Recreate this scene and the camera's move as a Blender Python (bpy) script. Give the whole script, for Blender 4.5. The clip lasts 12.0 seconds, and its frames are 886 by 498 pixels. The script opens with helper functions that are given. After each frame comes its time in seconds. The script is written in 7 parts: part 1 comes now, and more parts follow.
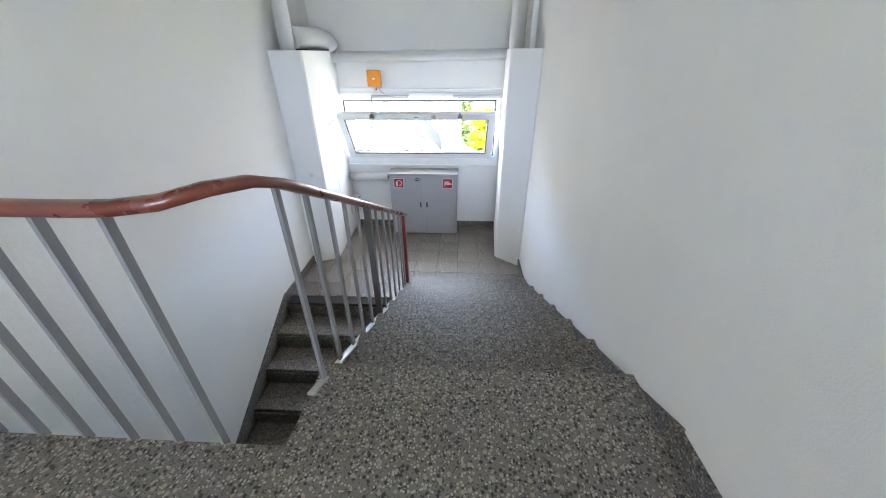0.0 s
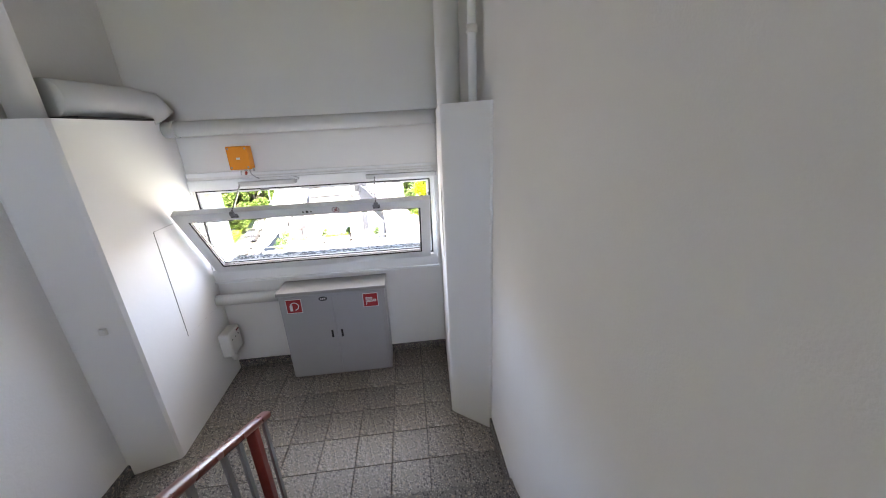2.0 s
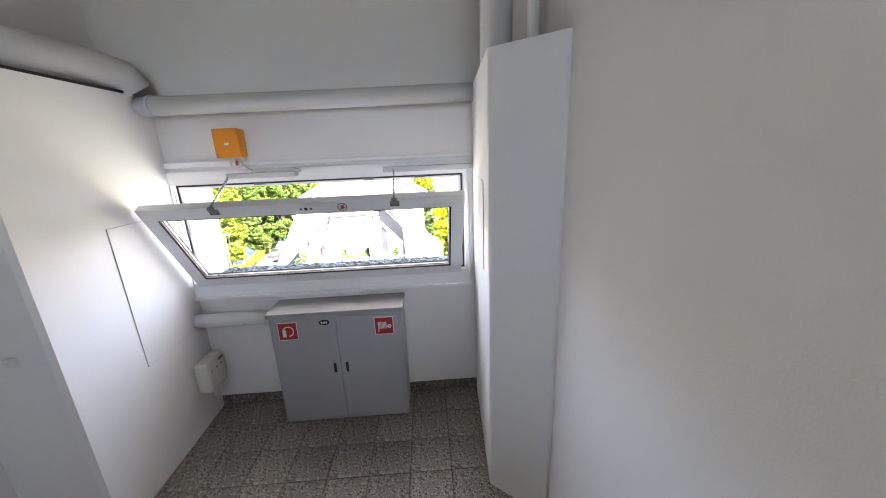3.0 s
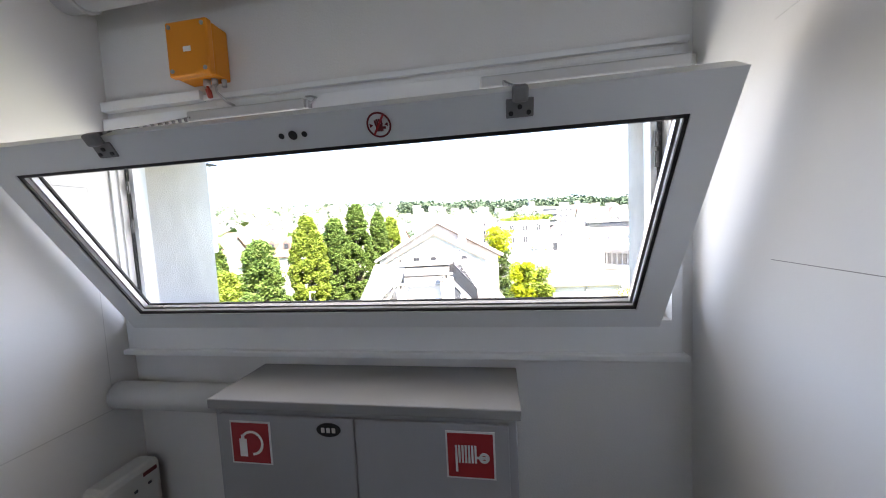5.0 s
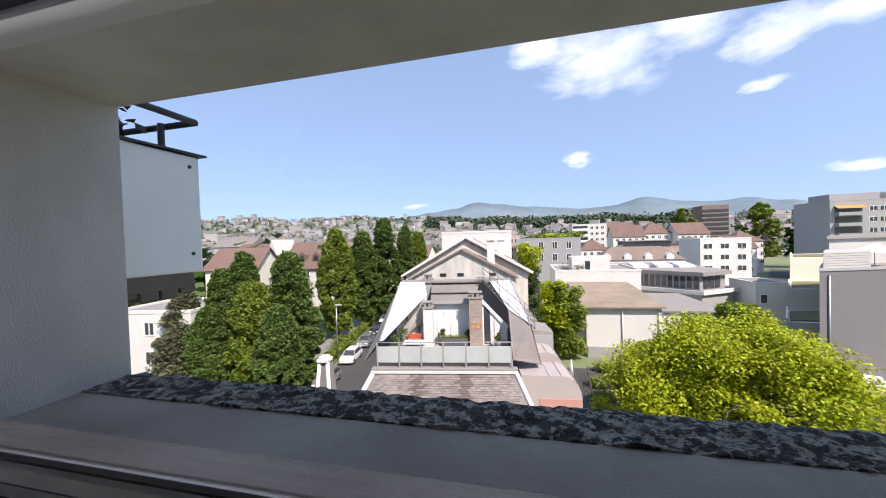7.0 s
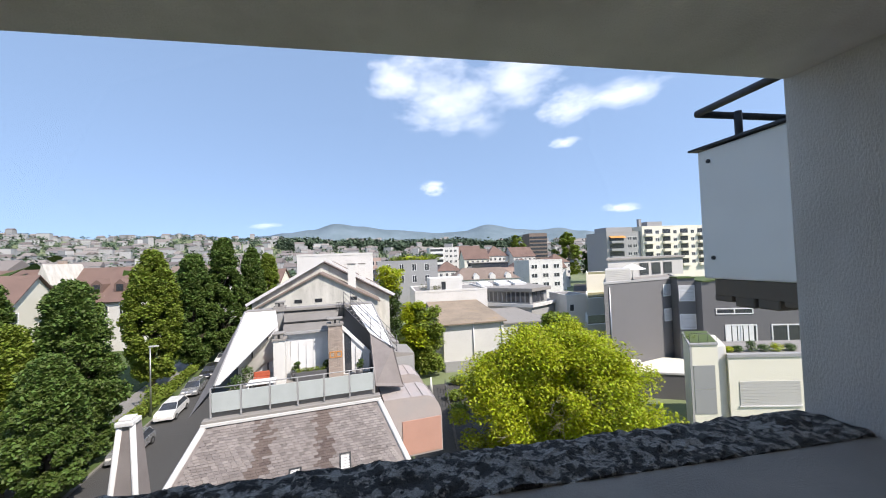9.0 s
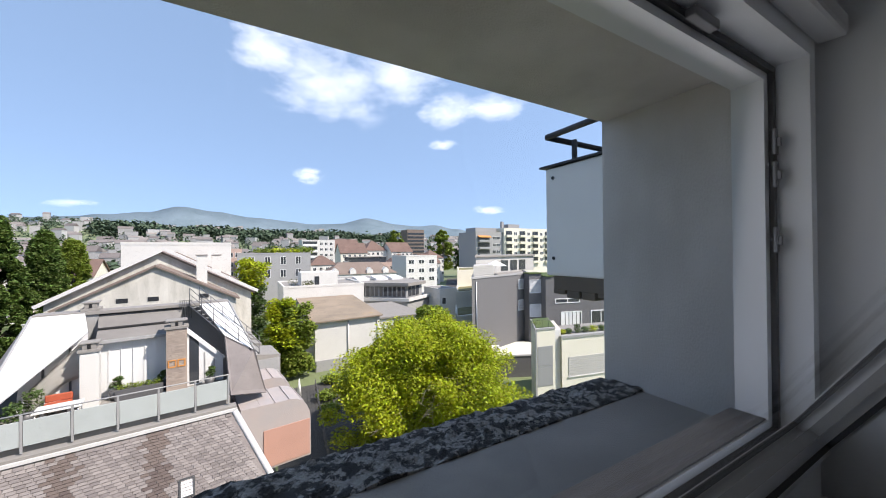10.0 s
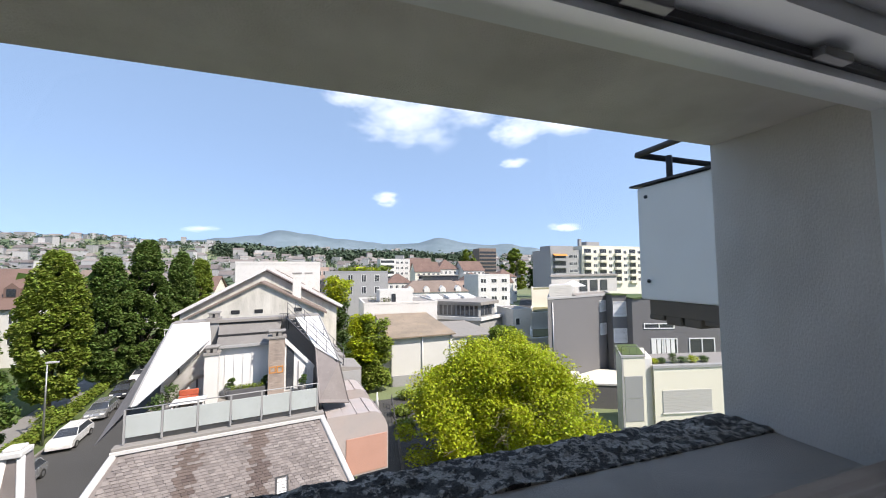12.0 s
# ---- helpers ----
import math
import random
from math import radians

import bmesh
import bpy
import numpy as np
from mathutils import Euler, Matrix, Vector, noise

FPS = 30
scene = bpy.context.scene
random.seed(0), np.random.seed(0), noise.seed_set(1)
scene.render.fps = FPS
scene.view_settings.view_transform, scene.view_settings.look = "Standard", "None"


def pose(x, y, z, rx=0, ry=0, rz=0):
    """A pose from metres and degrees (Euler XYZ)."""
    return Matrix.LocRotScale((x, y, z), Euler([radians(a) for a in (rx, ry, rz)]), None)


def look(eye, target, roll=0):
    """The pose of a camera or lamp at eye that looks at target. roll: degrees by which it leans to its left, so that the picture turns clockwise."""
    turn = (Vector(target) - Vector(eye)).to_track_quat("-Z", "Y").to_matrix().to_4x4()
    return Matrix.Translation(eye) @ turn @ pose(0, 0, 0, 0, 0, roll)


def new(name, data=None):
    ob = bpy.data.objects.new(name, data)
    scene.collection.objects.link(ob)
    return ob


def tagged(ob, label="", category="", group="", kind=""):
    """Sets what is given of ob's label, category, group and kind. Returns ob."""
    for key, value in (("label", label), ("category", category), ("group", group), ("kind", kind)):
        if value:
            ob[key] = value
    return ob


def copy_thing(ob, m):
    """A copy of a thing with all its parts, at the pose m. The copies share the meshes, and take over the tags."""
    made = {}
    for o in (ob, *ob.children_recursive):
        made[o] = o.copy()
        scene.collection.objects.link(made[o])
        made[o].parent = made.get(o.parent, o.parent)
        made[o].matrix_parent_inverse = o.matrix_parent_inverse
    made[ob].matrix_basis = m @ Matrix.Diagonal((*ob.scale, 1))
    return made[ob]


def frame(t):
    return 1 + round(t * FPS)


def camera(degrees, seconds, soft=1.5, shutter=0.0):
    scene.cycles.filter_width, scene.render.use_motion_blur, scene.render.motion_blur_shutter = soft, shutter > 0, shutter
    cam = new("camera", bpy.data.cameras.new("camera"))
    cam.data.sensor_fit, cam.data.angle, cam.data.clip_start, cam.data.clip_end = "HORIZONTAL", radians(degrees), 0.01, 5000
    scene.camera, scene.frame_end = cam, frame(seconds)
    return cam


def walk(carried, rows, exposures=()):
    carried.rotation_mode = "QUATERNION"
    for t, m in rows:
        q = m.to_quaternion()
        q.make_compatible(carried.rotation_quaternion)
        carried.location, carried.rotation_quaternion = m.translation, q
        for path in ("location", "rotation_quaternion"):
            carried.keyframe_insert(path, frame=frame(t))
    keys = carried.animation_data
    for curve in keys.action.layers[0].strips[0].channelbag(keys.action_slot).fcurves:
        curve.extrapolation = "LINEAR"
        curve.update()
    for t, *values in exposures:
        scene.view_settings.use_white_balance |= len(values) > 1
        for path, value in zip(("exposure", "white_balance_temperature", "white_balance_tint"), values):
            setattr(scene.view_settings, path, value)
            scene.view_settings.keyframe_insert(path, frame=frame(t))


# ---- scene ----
cam = camera(104.4, 12.0, 1.0)
PATH = [
    (0, (0.505, -4.59, 2.21), (0.404, -2.853, 1.223), -0.5),
    (0.5, (0.652, -4.036, 2.323), (0.786, -2.317, 1.31), -5.5),
    (0.6, (0.685, -3.92, 2.322), (0.832, -2.191, 1.327), -5.6),
    (1, (0.694, -3.634, 2.361), (0.933, -1.905, 1.385), -3.7),
    (1.5, (0.74, -3.285, 2.262), (0.931, -1.448, 1.495), -1.7),
    (2, (0.712, -2.992, 2.128), (0.893, -1.117, 1.457), -2.6),
    (2.5, (0.707, -2.686, 2.006), (0.776, -0.772, 1.431), -3.3),
    (2.7, (0.688, -2.578, 1.945), (0.781, -0.659, 1.39), -2.8),
    (4.3, (0.566, -1.557, 1.464), (0.373, 0.404, 1.122), -1.5),
    (4.5, (0.546, -1.448, 1.426), (0.285, 0.516, 1.153), -2.6),
    (5, (0.417, -1.124, 1.345), (0.095, 0.845, 1.204), -2.9),
    (5.5, (0.315, -0.792, 1.374), (-0.095, 1.165, 1.372), -2.8),
    (6, (0.224, -0.554, 1.376), (-0.21, 1.397, 1.455), -1.7),
    (6.5, (0.124, -0.393, 1.37), (-0.265, 1.568, 1.404), -1.5),
    (7, (0.075, -0.312, 1.352), (-0.392, 1.632, 1.306), -1.7),
    (7.2, (0.064, -0.301, 1.35), (-0.486, 1.621, 1.299), -0.8),
    (8.8, (0.062, -0.222, 1.364), (-0.107, 1.769, 1.446), -0.6),
    (9, (0.048, -0.219, 1.365), (0.375, 1.754, 1.424), -2.0),
    (9.5, (0.03, -0.217, 1.371), (0.894, 1.587, 1.376), -1.3),
    (10, (0.052, -0.229, 1.374), (1.036, 1.512, 1.387), -0.5),
    (10.5, (0.052, -0.241, 1.378), (1.114, 1.454, 1.414), 0.3),
    (11, (0.027, -0.257, 1.396), (1.009, 1.482, 1.501), -0.7),
    (11.5, (-0.012, -0.261, 1.401), (0.813, 1.557, 1.523), -1.3),
    (12, (-0.068, -0.274, 1.395), (0.534, 1.629, 1.52), -0.3),
]
EXPOSURES = [(0, 5.4, 6750, 12), (0.5, 4.95, 7000, 14), (1.0, 4.65, 7200, 17), (2.7, 4.5, 7300, 18), (4.3, 3.95, 7200, 17), (5.0, 3.5, 7200, 17), (5.5, 2.8, 7300, 18),
             (5.8, 2.35, 7300, 18), (6.1, 1.85, 7300, 18), (6.4, 1.3, 7100, 20), (7.2, 0.95, 6900, 20), (8.8, 0.85, 6700, 15), (12, 0.95, 6800, 15)]
walk(cam, [(t, look(eye, target, roll)) for t, eye, target, roll in PATH], EXPOSURES)
# ==== body ====
# ---- world, sun, large lights ----
SUN_DIR = Vector((0.62, -0.62, 0.95)).normalized()      # towards the sun
world = bpy.data.worlds.new("world")
scene.world = world
world.use_nodes = True
wn, wl = world.node_tree.nodes, world.node_tree.links
wn.clear()
w_out = wn.new("ShaderNodeOutputWorld")
w_bg = wn.new("ShaderNodeBackground")
w_sky = wn.new("ShaderNodeTexSky")
w_sky.sky_type = "NISHITA"
w_sky.sun_disc = False
w_sky.sun_elevation = math.asin(SUN_DIR.z)
w_sky.sun_rotation = math.atan2(SUN_DIR.x, SUN_DIR.y)
w_sky.air_density, w_sky.dust_density, w_sky.ozone_density = 1.0, 0.5, 2.0
w_bg.inputs["Strength"].default_value = 0.15
# a few small fair-weather clouds: noise kept within a soft patch of sky
w_co = wn.new("ShaderNodeTexCoord")


def w_math(op, a, b=None, clamp=False):
    n = wn.new("ShaderNodeMath")
    n.operation, n.use_clamp = op, clamp
    for i, v in enumerate((a, b)):
        if v is None:
            continue
        if isinstance(v, (int, float)):
            n.inputs[i].default_value = v
        else:
            wl.new(v, n.inputs[i])
    return n.outputs[0]


def cloud_mask(direction, spread, flat, scale, cut):
    d = Vector(direction).normalized()
    sub = wn.new("ShaderNodeVectorMath")
    sub.operation = "SUBTRACT"
    wl.new(w_co.outputs["Generated"], sub.inputs[0])
    sub.inputs[1].default_value = d
    mul = wn.new("ShaderNodeVectorMath")
    mul.operation = "MULTIPLY"
    wl.new(sub.outputs[0], mul.inputs[0])
    mul.inputs[1].default_value = (1 / spread, 1 / spread, flat / spread)
    ln = wn.new("ShaderNodeVectorMath")
    ln.operation = "LENGTH"
    wl.new(mul.outputs[0], ln.inputs[0])
    near = w_math("SUBTRACT", 1.0, ln.outputs["Value"], True)
    nz = wn.new("ShaderNodeTexNoise")
    nz.inputs["Scale"].default_value = scale
    nz.inputs["Detail"].default_value = 7
    nz.inputs["Roughness"].default_value = 0.6
    st = wn.new("ShaderNodeVectorMath")
    st.operation = "MULTIPLY"
    wl.new(w_co.outputs["Generated"], st.inputs[0])
    st.inputs[1].default_value = (1, 1, 2.2)
    wl.new(st.outputs[0], nz.inputs["Vector"])
    v = w_math("ADD", nz.outputs["Fac"], w_math("MULTIPLY", near, 0.45))
    v = w_math("MULTIPLY", w_math("SUBTRACT", v, cut), 2.3, True)
    return w_math("MULTIPLY", v, w_math("MULTIPLY", near, 3.0, True), True)


w_mask = None
for c_dir, c_spread, c_flat, c_scale, c_cut in (
        ((0.16, 0.895, 0.425), 0.20, 1.5, 6, 0.60), ((0.33, 0.83, 0.455), 0.19, 1.8, 5, 0.62), ((0.04, 0.885, 0.47), 0.13, 1.6, 9, 0.62),
        ((0.47, 0.80, 0.376), 0.12, 2.2, 9, 0.60), ((0.58, 0.72, 0.385), 0.12, 2.4, 9, 0.62), ((0.138, 0.969, 0.203), 0.05, 2.0, 22, 0.55),
        ((0.593, 0.796, 0.117), 0.08, 4.0, 18, 0.66), ((0.471, 0.83, 0.298), 0.06, 2.5, 20, 0.66), ((-0.305, 0.947, 0.102), 0.06, 4.0, 16, 0.72)):
    m_ = cloud_mask(c_dir, c_spread, c_flat, c_scale, c_cut)
    w_mask = m_ if w_mask is None else w_math("MAXIMUM", w_mask, m_)
w_mix = wn.new("ShaderNodeMix")
w_mix.data_type = "RGBA"
wl.new(w_math("MULTIPLY", w_mask, 0.42), w_mix.inputs[0])
# humid air: the horizon keeps the blue of the sky a little above it
w_up = wn.new("ShaderNodeVectorMath")
w_up.operation = "ADD"
wl.new(w_co.outputs["Generated"], w_up.inputs[0])
w_up.inputs[1].default_value = (0, 0, 0.2)
w_nm = wn.new("ShaderNodeVectorMath")
w_nm.operation = "NORMALIZE"
wl.new(w_up.outputs[0], w_nm.inputs[0])
wl.new(w_nm.outputs[0], w_sky.inputs["Vector"])
w_haze = wn.new("ShaderNodeMix")
w_haze.data_type = "RGBA"
w_haze.inputs[0].default_value = 0.42
w_haze.inputs[7].default_value = (1.6, 2.45, 3.6, 1)
wl.new(w_sky.outputs[0], w_haze.inputs[6])
wl.new(w_haze.outputs[2], w_mix.inputs[6])
w_mix.inputs[7].default_value = (10, 10.2, 10.6, 1)
wl.new(w_mix.outputs[2], w_bg.inputs["Color"])
wl.new(w_bg.outputs[0], w_out.inputs["Surface"])

sun_data = bpy.data.lights.new("sun", "SUN")
sun_data.energy, sun_data.angle, sun_data.color = 3.8, radians(0.53), (1.0, 0.95, 0.86)
sun = new("sun", sun_data)
sun.matrix_world = look(SUN_DIR * 60, (0, 0, 0))


def window_light(name, w, h, eye, target, power, colour):
    d = bpy.data.lights.new(name, "AREA")
    d.shape, d.size, d.size_y, d.energy, d.color = "RECTANGLE", w, h, power, colour
    o = new(name, d)
    o.matrix_world = look(eye, target)
    return o


# lamps added for daylight: at the stair window and an unseen landing window
window_light("window_daylight", 1.8, 0.6, (-0.05, 0.085, 1.37), (-0.05, -3, 1.1), 0.84, (0.93, 0.94, 1.0))
window_light("landing_daylight", 1.5, 1.6, (0.4, -7.9, 3.0), (-1.5, -1.8, 2.0), 0.95, (1.0, 0.89, 0.84))

# ---- materials ----
def material(name, colour, rough=0.7, var=0.12, scale=3.0, fine=60.0, bump=0.1, metal=0.0, tint=None, island=0.0, each=0.0,
             stretch=(1, 1, 1), spec=0.5, coat=0.0, patch=None, patch_cut=0.6, patch_scale=4.0, sub=0.0, space="Object"):
    """Principled surface with broad stains, fine grain and a little relief; tint: the colour the stains go to."""
    m = bpy.data.materials.new(name)
    m.use_nodes = True
    n, l = m.node_tree.nodes, m.node_tree.links
    b = n["Principled BSDF"]
    co = n.new("ShaderNodeTexCoord")
    mp = n.new("ShaderNodeMapping")
    mp.inputs["Scale"].default_value = stretch
    l.new(co.outputs[space], mp.inputs[0])

    def noise_node(s, detail, rough_):
        t = n.new("ShaderNodeTexNoise")
        t.inputs["Scale"].default_value, t.inputs["Detail"].default_value, t.inputs["Roughness"].default_value = s, detail, rough_
        l.new(mp.outputs[0], t.inputs["Vector"])
        return t.outputs["Fac"]

    def mixed(fac, a, c, kind="MIX"):
        x = n.new("ShaderNodeMix")
        x.data_type, x.blend_type = "RGBA", kind
        for sock, v in ((x.inputs[0], fac), (x.inputs[6], a), (x.inputs[7], c)):
            if isinstance(v, (int, float)):
                sock.default_value = v
            elif isinstance(v, tuple):
                sock.default_value = (*v[:3], 1)
            else:
                l.new(v, sock)
        return x.outputs[2]

    def ramp(fac, lo, hi, a=0.0, c=1.0):
        r = n.new("ShaderNodeMapRange")
        r.inputs[1].default_value, r.inputs[2].default_value, r.inputs[3].default_value, r.inputs[4].default_value = lo, hi, a, c
        l.new(fac, r.inputs[0])
        return r.outputs[0]

    broad, grain = noise_node(scale, 5, 0.6), noise_node(fine, 3, 0.6)
    dark = tint or tuple(c * (1 - 2 * var) for c in colour)
    col = mixed(ramp(broad, 0.35, 0.7), colour, mixed(0.65, colour, dark))
    light = tuple(min(1, c * (1 + var)) for c in colour)
    col = mixed(ramp(grain, 0.45, 0.75, 0, min(1.0, 4 * var)), col, mixed(0.5, col, light) if var < 0.3 else light)
    if patch:
        col = mixed(ramp(noise_node(patch_scale, 8, 0.7), patch_cut, patch_cut + 0.06), col, patch)
    if each or island:
        if each:
            rnd = n.new("ShaderNodeObjectInfo").outputs["Random"]
            amount = each
        else:
            rnd = n.new("ShaderNodeNewGeometry").outputs["Random Per Island"]
            amount = island
        hs = n.new("ShaderNodeHueSaturation")
        l.new(ramp(rnd, 0, 1, 1 - amount, 1 + amount), hs.inputs["Value"])
        l.new(ramp(rnd, 0, 1, 0.5 - amount * 0.05, 0.5 + amount * 0.05), hs.inputs["Hue"])
        l.new(col, hs.inputs["Color"])
        col = hs.outputs[0]
    l.new(col, b.inputs["Base Color"])
    l.new(ramp(broad, 0.3, 0.7, max(0.02, rough - 0.08), min(1, rough + 0.08)), b.inputs["Roughness"])
    b.inputs["Metallic"].default_value = metal
    b.inputs["Specular IOR Level"].default_value = spec
    b.inputs["Coat Weight"].default_value = coat
    if sub:
        b.inputs["Transmission Weight"].default_value = 0.0
        tr = n.new("ShaderNodeBsdfTranslucent")
        mx = n.new("ShaderNodeMixShader")
        mx.inputs[0].default_value = sub
        l.new(col, tr.inputs["Color"])
        l.new(b.outputs[0], mx.inputs[1])
        l.new(tr.outputs[0], mx.inputs[2])
        l.new(mx.outputs[0], n["Material Output"].inputs["Surface"])
    if bump:
        bp = n.new("ShaderNodeBump")
        bp.inputs["Strength"].default_value = bump
        bp.inputs["Distance"].default_value = 0.01
        l.new(grain, bp.inputs["Height"])
        l.new(bp.outputs[0], b.inputs["Normal"])
    return m


def terrazzo(name, base, chips_dark, chips_light, rough):
    """Polished stone chips of several sizes in a grey cement."""
    m = bpy.data.materials.new(name)
    m.use_nodes = True
    n, l = m.node_tree.nodes, m.node_tree.links
    b = n["Principled BSDF"]
    co = n.new("ShaderNodeTexCoord")
    col = base
    prev = None
    for scale, chip, cut in ((70, chips_dark, 0.42), (95, chips_light, 0.40), (160, chips_dark, 0.36), (45, (0.30, 0.25, 0.20), 0.32)):
        v = n.new("ShaderNodeTexVoronoi")
        v.inputs["Scale"].default_value = scale
        l.new(co.outputs["Object"], v.inputs["Vector"])
        lt = n.new("ShaderNodeMath")
        lt.operation = "LESS_THAN"
        l.new(v.outputs["Distance"], lt.inputs[0])
        lt.inputs[1].default_value = cut
        sep = n.new("ShaderNodeSeparateColor")
        l.new(v.outputs["Color"], sep.inputs[0])
        gt = n.new("ShaderNodeMath")
        gt.operation = "GREATER_THAN"
        l.new(sep.outputs[0], gt.inputs[0])
        gt.inputs[1].default_value = 0.5
        mu = n.new("ShaderNodeMath")
        mu.operation = "MULTIPLY"
        l.new(lt.outputs[0], mu.inputs[0])
        l.new(gt.outputs[0], mu.inputs[1])
        x = n.new("ShaderNodeMix")
        x.data_type = "RGBA"
        l.new(mu.outputs[0], x.inputs[0])
        if prev is None:
            x.inputs[6].default_value = (*base, 1)
        else:
            l.new(prev, x.inputs[6])
        x.inputs[7].default_value = (*chip, 1)
        prev = x.outputs[2]
    dirt = n.new("ShaderNodeTexNoise")
    dirt.inputs["Scale"].default_value, dirt.inputs["Detail"].default_value = 2.2, 6
    l.new(co.outputs["Object"], dirt.inputs["Vector"])
    oi = n.new("ShaderNodeObjectInfo")
    val = n.new("ShaderNodeMath")
    val.operation = "MULTIPLY_ADD"
    l.new(oi.outputs["Random"], val.inputs[0])
    val.inputs[1].default_value, val.inputs[2].default_value = 0.28, 0.62
    val2 = n.new("ShaderNodeMath")
    val2.operation = "MULTIPLY_ADD"
    l.new(dirt.outputs["Fac"], val2.inputs[0])
    val2.inputs[1].default_value = 0.4
    l.new(val.outputs[0], val2.inputs[2])
    hs = n.new("ShaderNodeHueSaturation")
    l.new(val2.outputs[0], hs.inputs["Value"])
    l.new(prev, hs.inputs["Color"])
    l.new(hs.outputs[0], b.inputs["Base Color"])
    rr = n.new("ShaderNodeMapRange")
    rr.inputs[3].default_value, rr.inputs[4].default_value = rough - 0.1, rough + 0.15
    l.new(dirt.outputs["Fac"], rr.inputs[0])
    l.new(rr.outputs[0], b.inputs["Roughness"])
    return m


def clear_glass(name, tint=(1, 1, 1), gloss_boost=1.0):
    """A thin pane: what is behind shows through, and the sheen follows Fresnel."""
    m = bpy.data.materials.new(name)
    m.use_nodes = True
    n, l = m.node_tree.nodes, m.node_tree.links
    n.remove(n["Principled BSDF"])
    tr, gl, mx, fr = n.new("ShaderNodeBsdfTransparent"), n.new("ShaderNodeBsdfGlossy"), n.new("ShaderNodeMixShader"), n.new("ShaderNodeLayerWeight")
    tr.inputs["Color"].default_value = (*tint, 1)
    gl.inputs["Roughness"].default_value = 0.02
    pw = n.new("ShaderNodeMath")
    pw.operation = "POWER"
    pw.inputs[1].default_value = 4.0
    l.new(fr.outputs["Facing"], pw.inputs[0])
    ma = n.new("ShaderNodeMath")
    ma.operation = "MULTIPLY_ADD"
    ma.inputs[1].default_value, ma.inputs[2].default_value = 0.25, 0.015
    l.new(pw.outputs[0], ma.inputs[0])
    l.new(ma.outputs[0], mx.inputs[0])
    l.new(tr.outputs[0], mx.inputs[1])
    l.new(gl.outputs[0], mx.inputs[2])
    l.new(mx.outputs[0], n["Material Output"].inputs["Surface"])
    return m


M = {}
M["plaster"] = material("wall_plaster", (0.76, 0.755, 0.74), 0.85, 0.025, 1.3, 45, 0.22, spec=0.25)
M["plaster_rough"] = material("coarse_plaster", (0.76, 0.75, 0.735), 0.9, 0.03, 1.6, 150, 0.15, spec=0.2)
M["board"] = material("painted_board", (0.80, 0.80, 0.79), 0.7, 0.02, 1.1, 30, 0.05, spec=0.3)
M["terrazzo"] = terrazzo("terrazzo_tile", (0.20, 0.18, 0.16), (0.035, 0.032, 0.03), (0.46, 0.43, 0.39), 0.35)
M["terrazzo_step"] = terrazzo("terrazzo_step", (0.15, 0.138, 0.125), (0.03, 0.027, 0.024), (0.36, 0.335, 0.30), 0.45)
M["joint"] = material("dark_joint", (0.05, 0.047, 0.043), 0.9, 0.2, 6, 80, 0.1)
M["skirting"] = terrazzo("terrazzo_skirting", (0.12, 0.115, 0.11), (0.03, 0.03, 0.03), (0.3, 0.29, 0.27), 0.5)
M["pvc"] = material("white_window_plastic", (0.80, 0.81, 0.81), 0.35, 0.03, 2, 50, 0.02, spec=0.5)
M["gasket"] = material("black_rubber_gasket", (0.015, 0.015, 0.016), 0.6, 0.1, 10, 80, 0.05)
M["alu"] = material("anodised_aluminium", (0.42, 0.42, 0.42), 0.35, 0.06, 8, 120, 0.05, metal=0.8)
M["cabinet"] = material("grey_painted_steel", (0.40, 0.405, 0.43), 0.45, 0.05, 1.5, 90, 0.05)
M["cab_top"] = material("light_grey_painted_steel", (0.33, 0.33, 0.33), 0.5, 0.04, 1.5, 90, 0.05)
M["housing"] = material("grey_white_drive_plastic", (0.5, 0.5, 0.495), 0.5, 0.04, 2, 50, 0.02)
M["bracket"] = material("grey_cast_bracket", (0.2, 0.2, 0.205), 0.45, 0.06, 6, 60, 0.03)
M["gap"] = material("dusty_joint", (0.34, 0.335, 0.33), 0.9, 0.08, 6, 80, 0.05)
M["black"] = material("black_plastic", (0.02, 0.02, 0.021), 0.4, 0.1, 10, 90, 0.03)
M["red"] = material("red_sign", (0.42, 0.03, 0.035), 0.45, 0.06, 5, 60, 0.0)
M["white"] = material("white_print", (0.8, 0.8, 0.79), 0.5, 0.02, 5, 60, 0.0)
M["darkred"] = material("dark_red_print", (0.16, 0.02, 0.025), 0.5, 0.03, 5, 60, 0.0)
M["orange"] = material("orange_plastic", (0.88, 0.30, 0.015), 0.4, 0.05, 3, 80, 0.04)
M["cable"] = material("grey_cable", (0.5, 0.5, 0.5), 0.5, 0.05, 4, 60, 0.0)
M["cable_red"] = material("red_cable", (0.5, 0.06, 0.03), 0.5, 0.05, 4, 60, 0.0)
M["pipe"] = material("grey_pipe_lagging", (0.62, 0.62, 0.61), 0.6, 0.04, 3, 40, 0.08)
M["handrail"] = material("red_brown_handrail_plastic", (0.17, 0.045, 0.03), 0.3, 0.1, 6, 60, 0.03)
M["rail_red"] = material("red_brown_paint", (0.22, 0.035, 0.028), 0.4, 0.1, 6, 60, 0.03)
M["baluster"] = material("grey_painted_baluster", (0.24, 0.24, 0.25), 0.45, 0.1, 6, 70, 0.05)
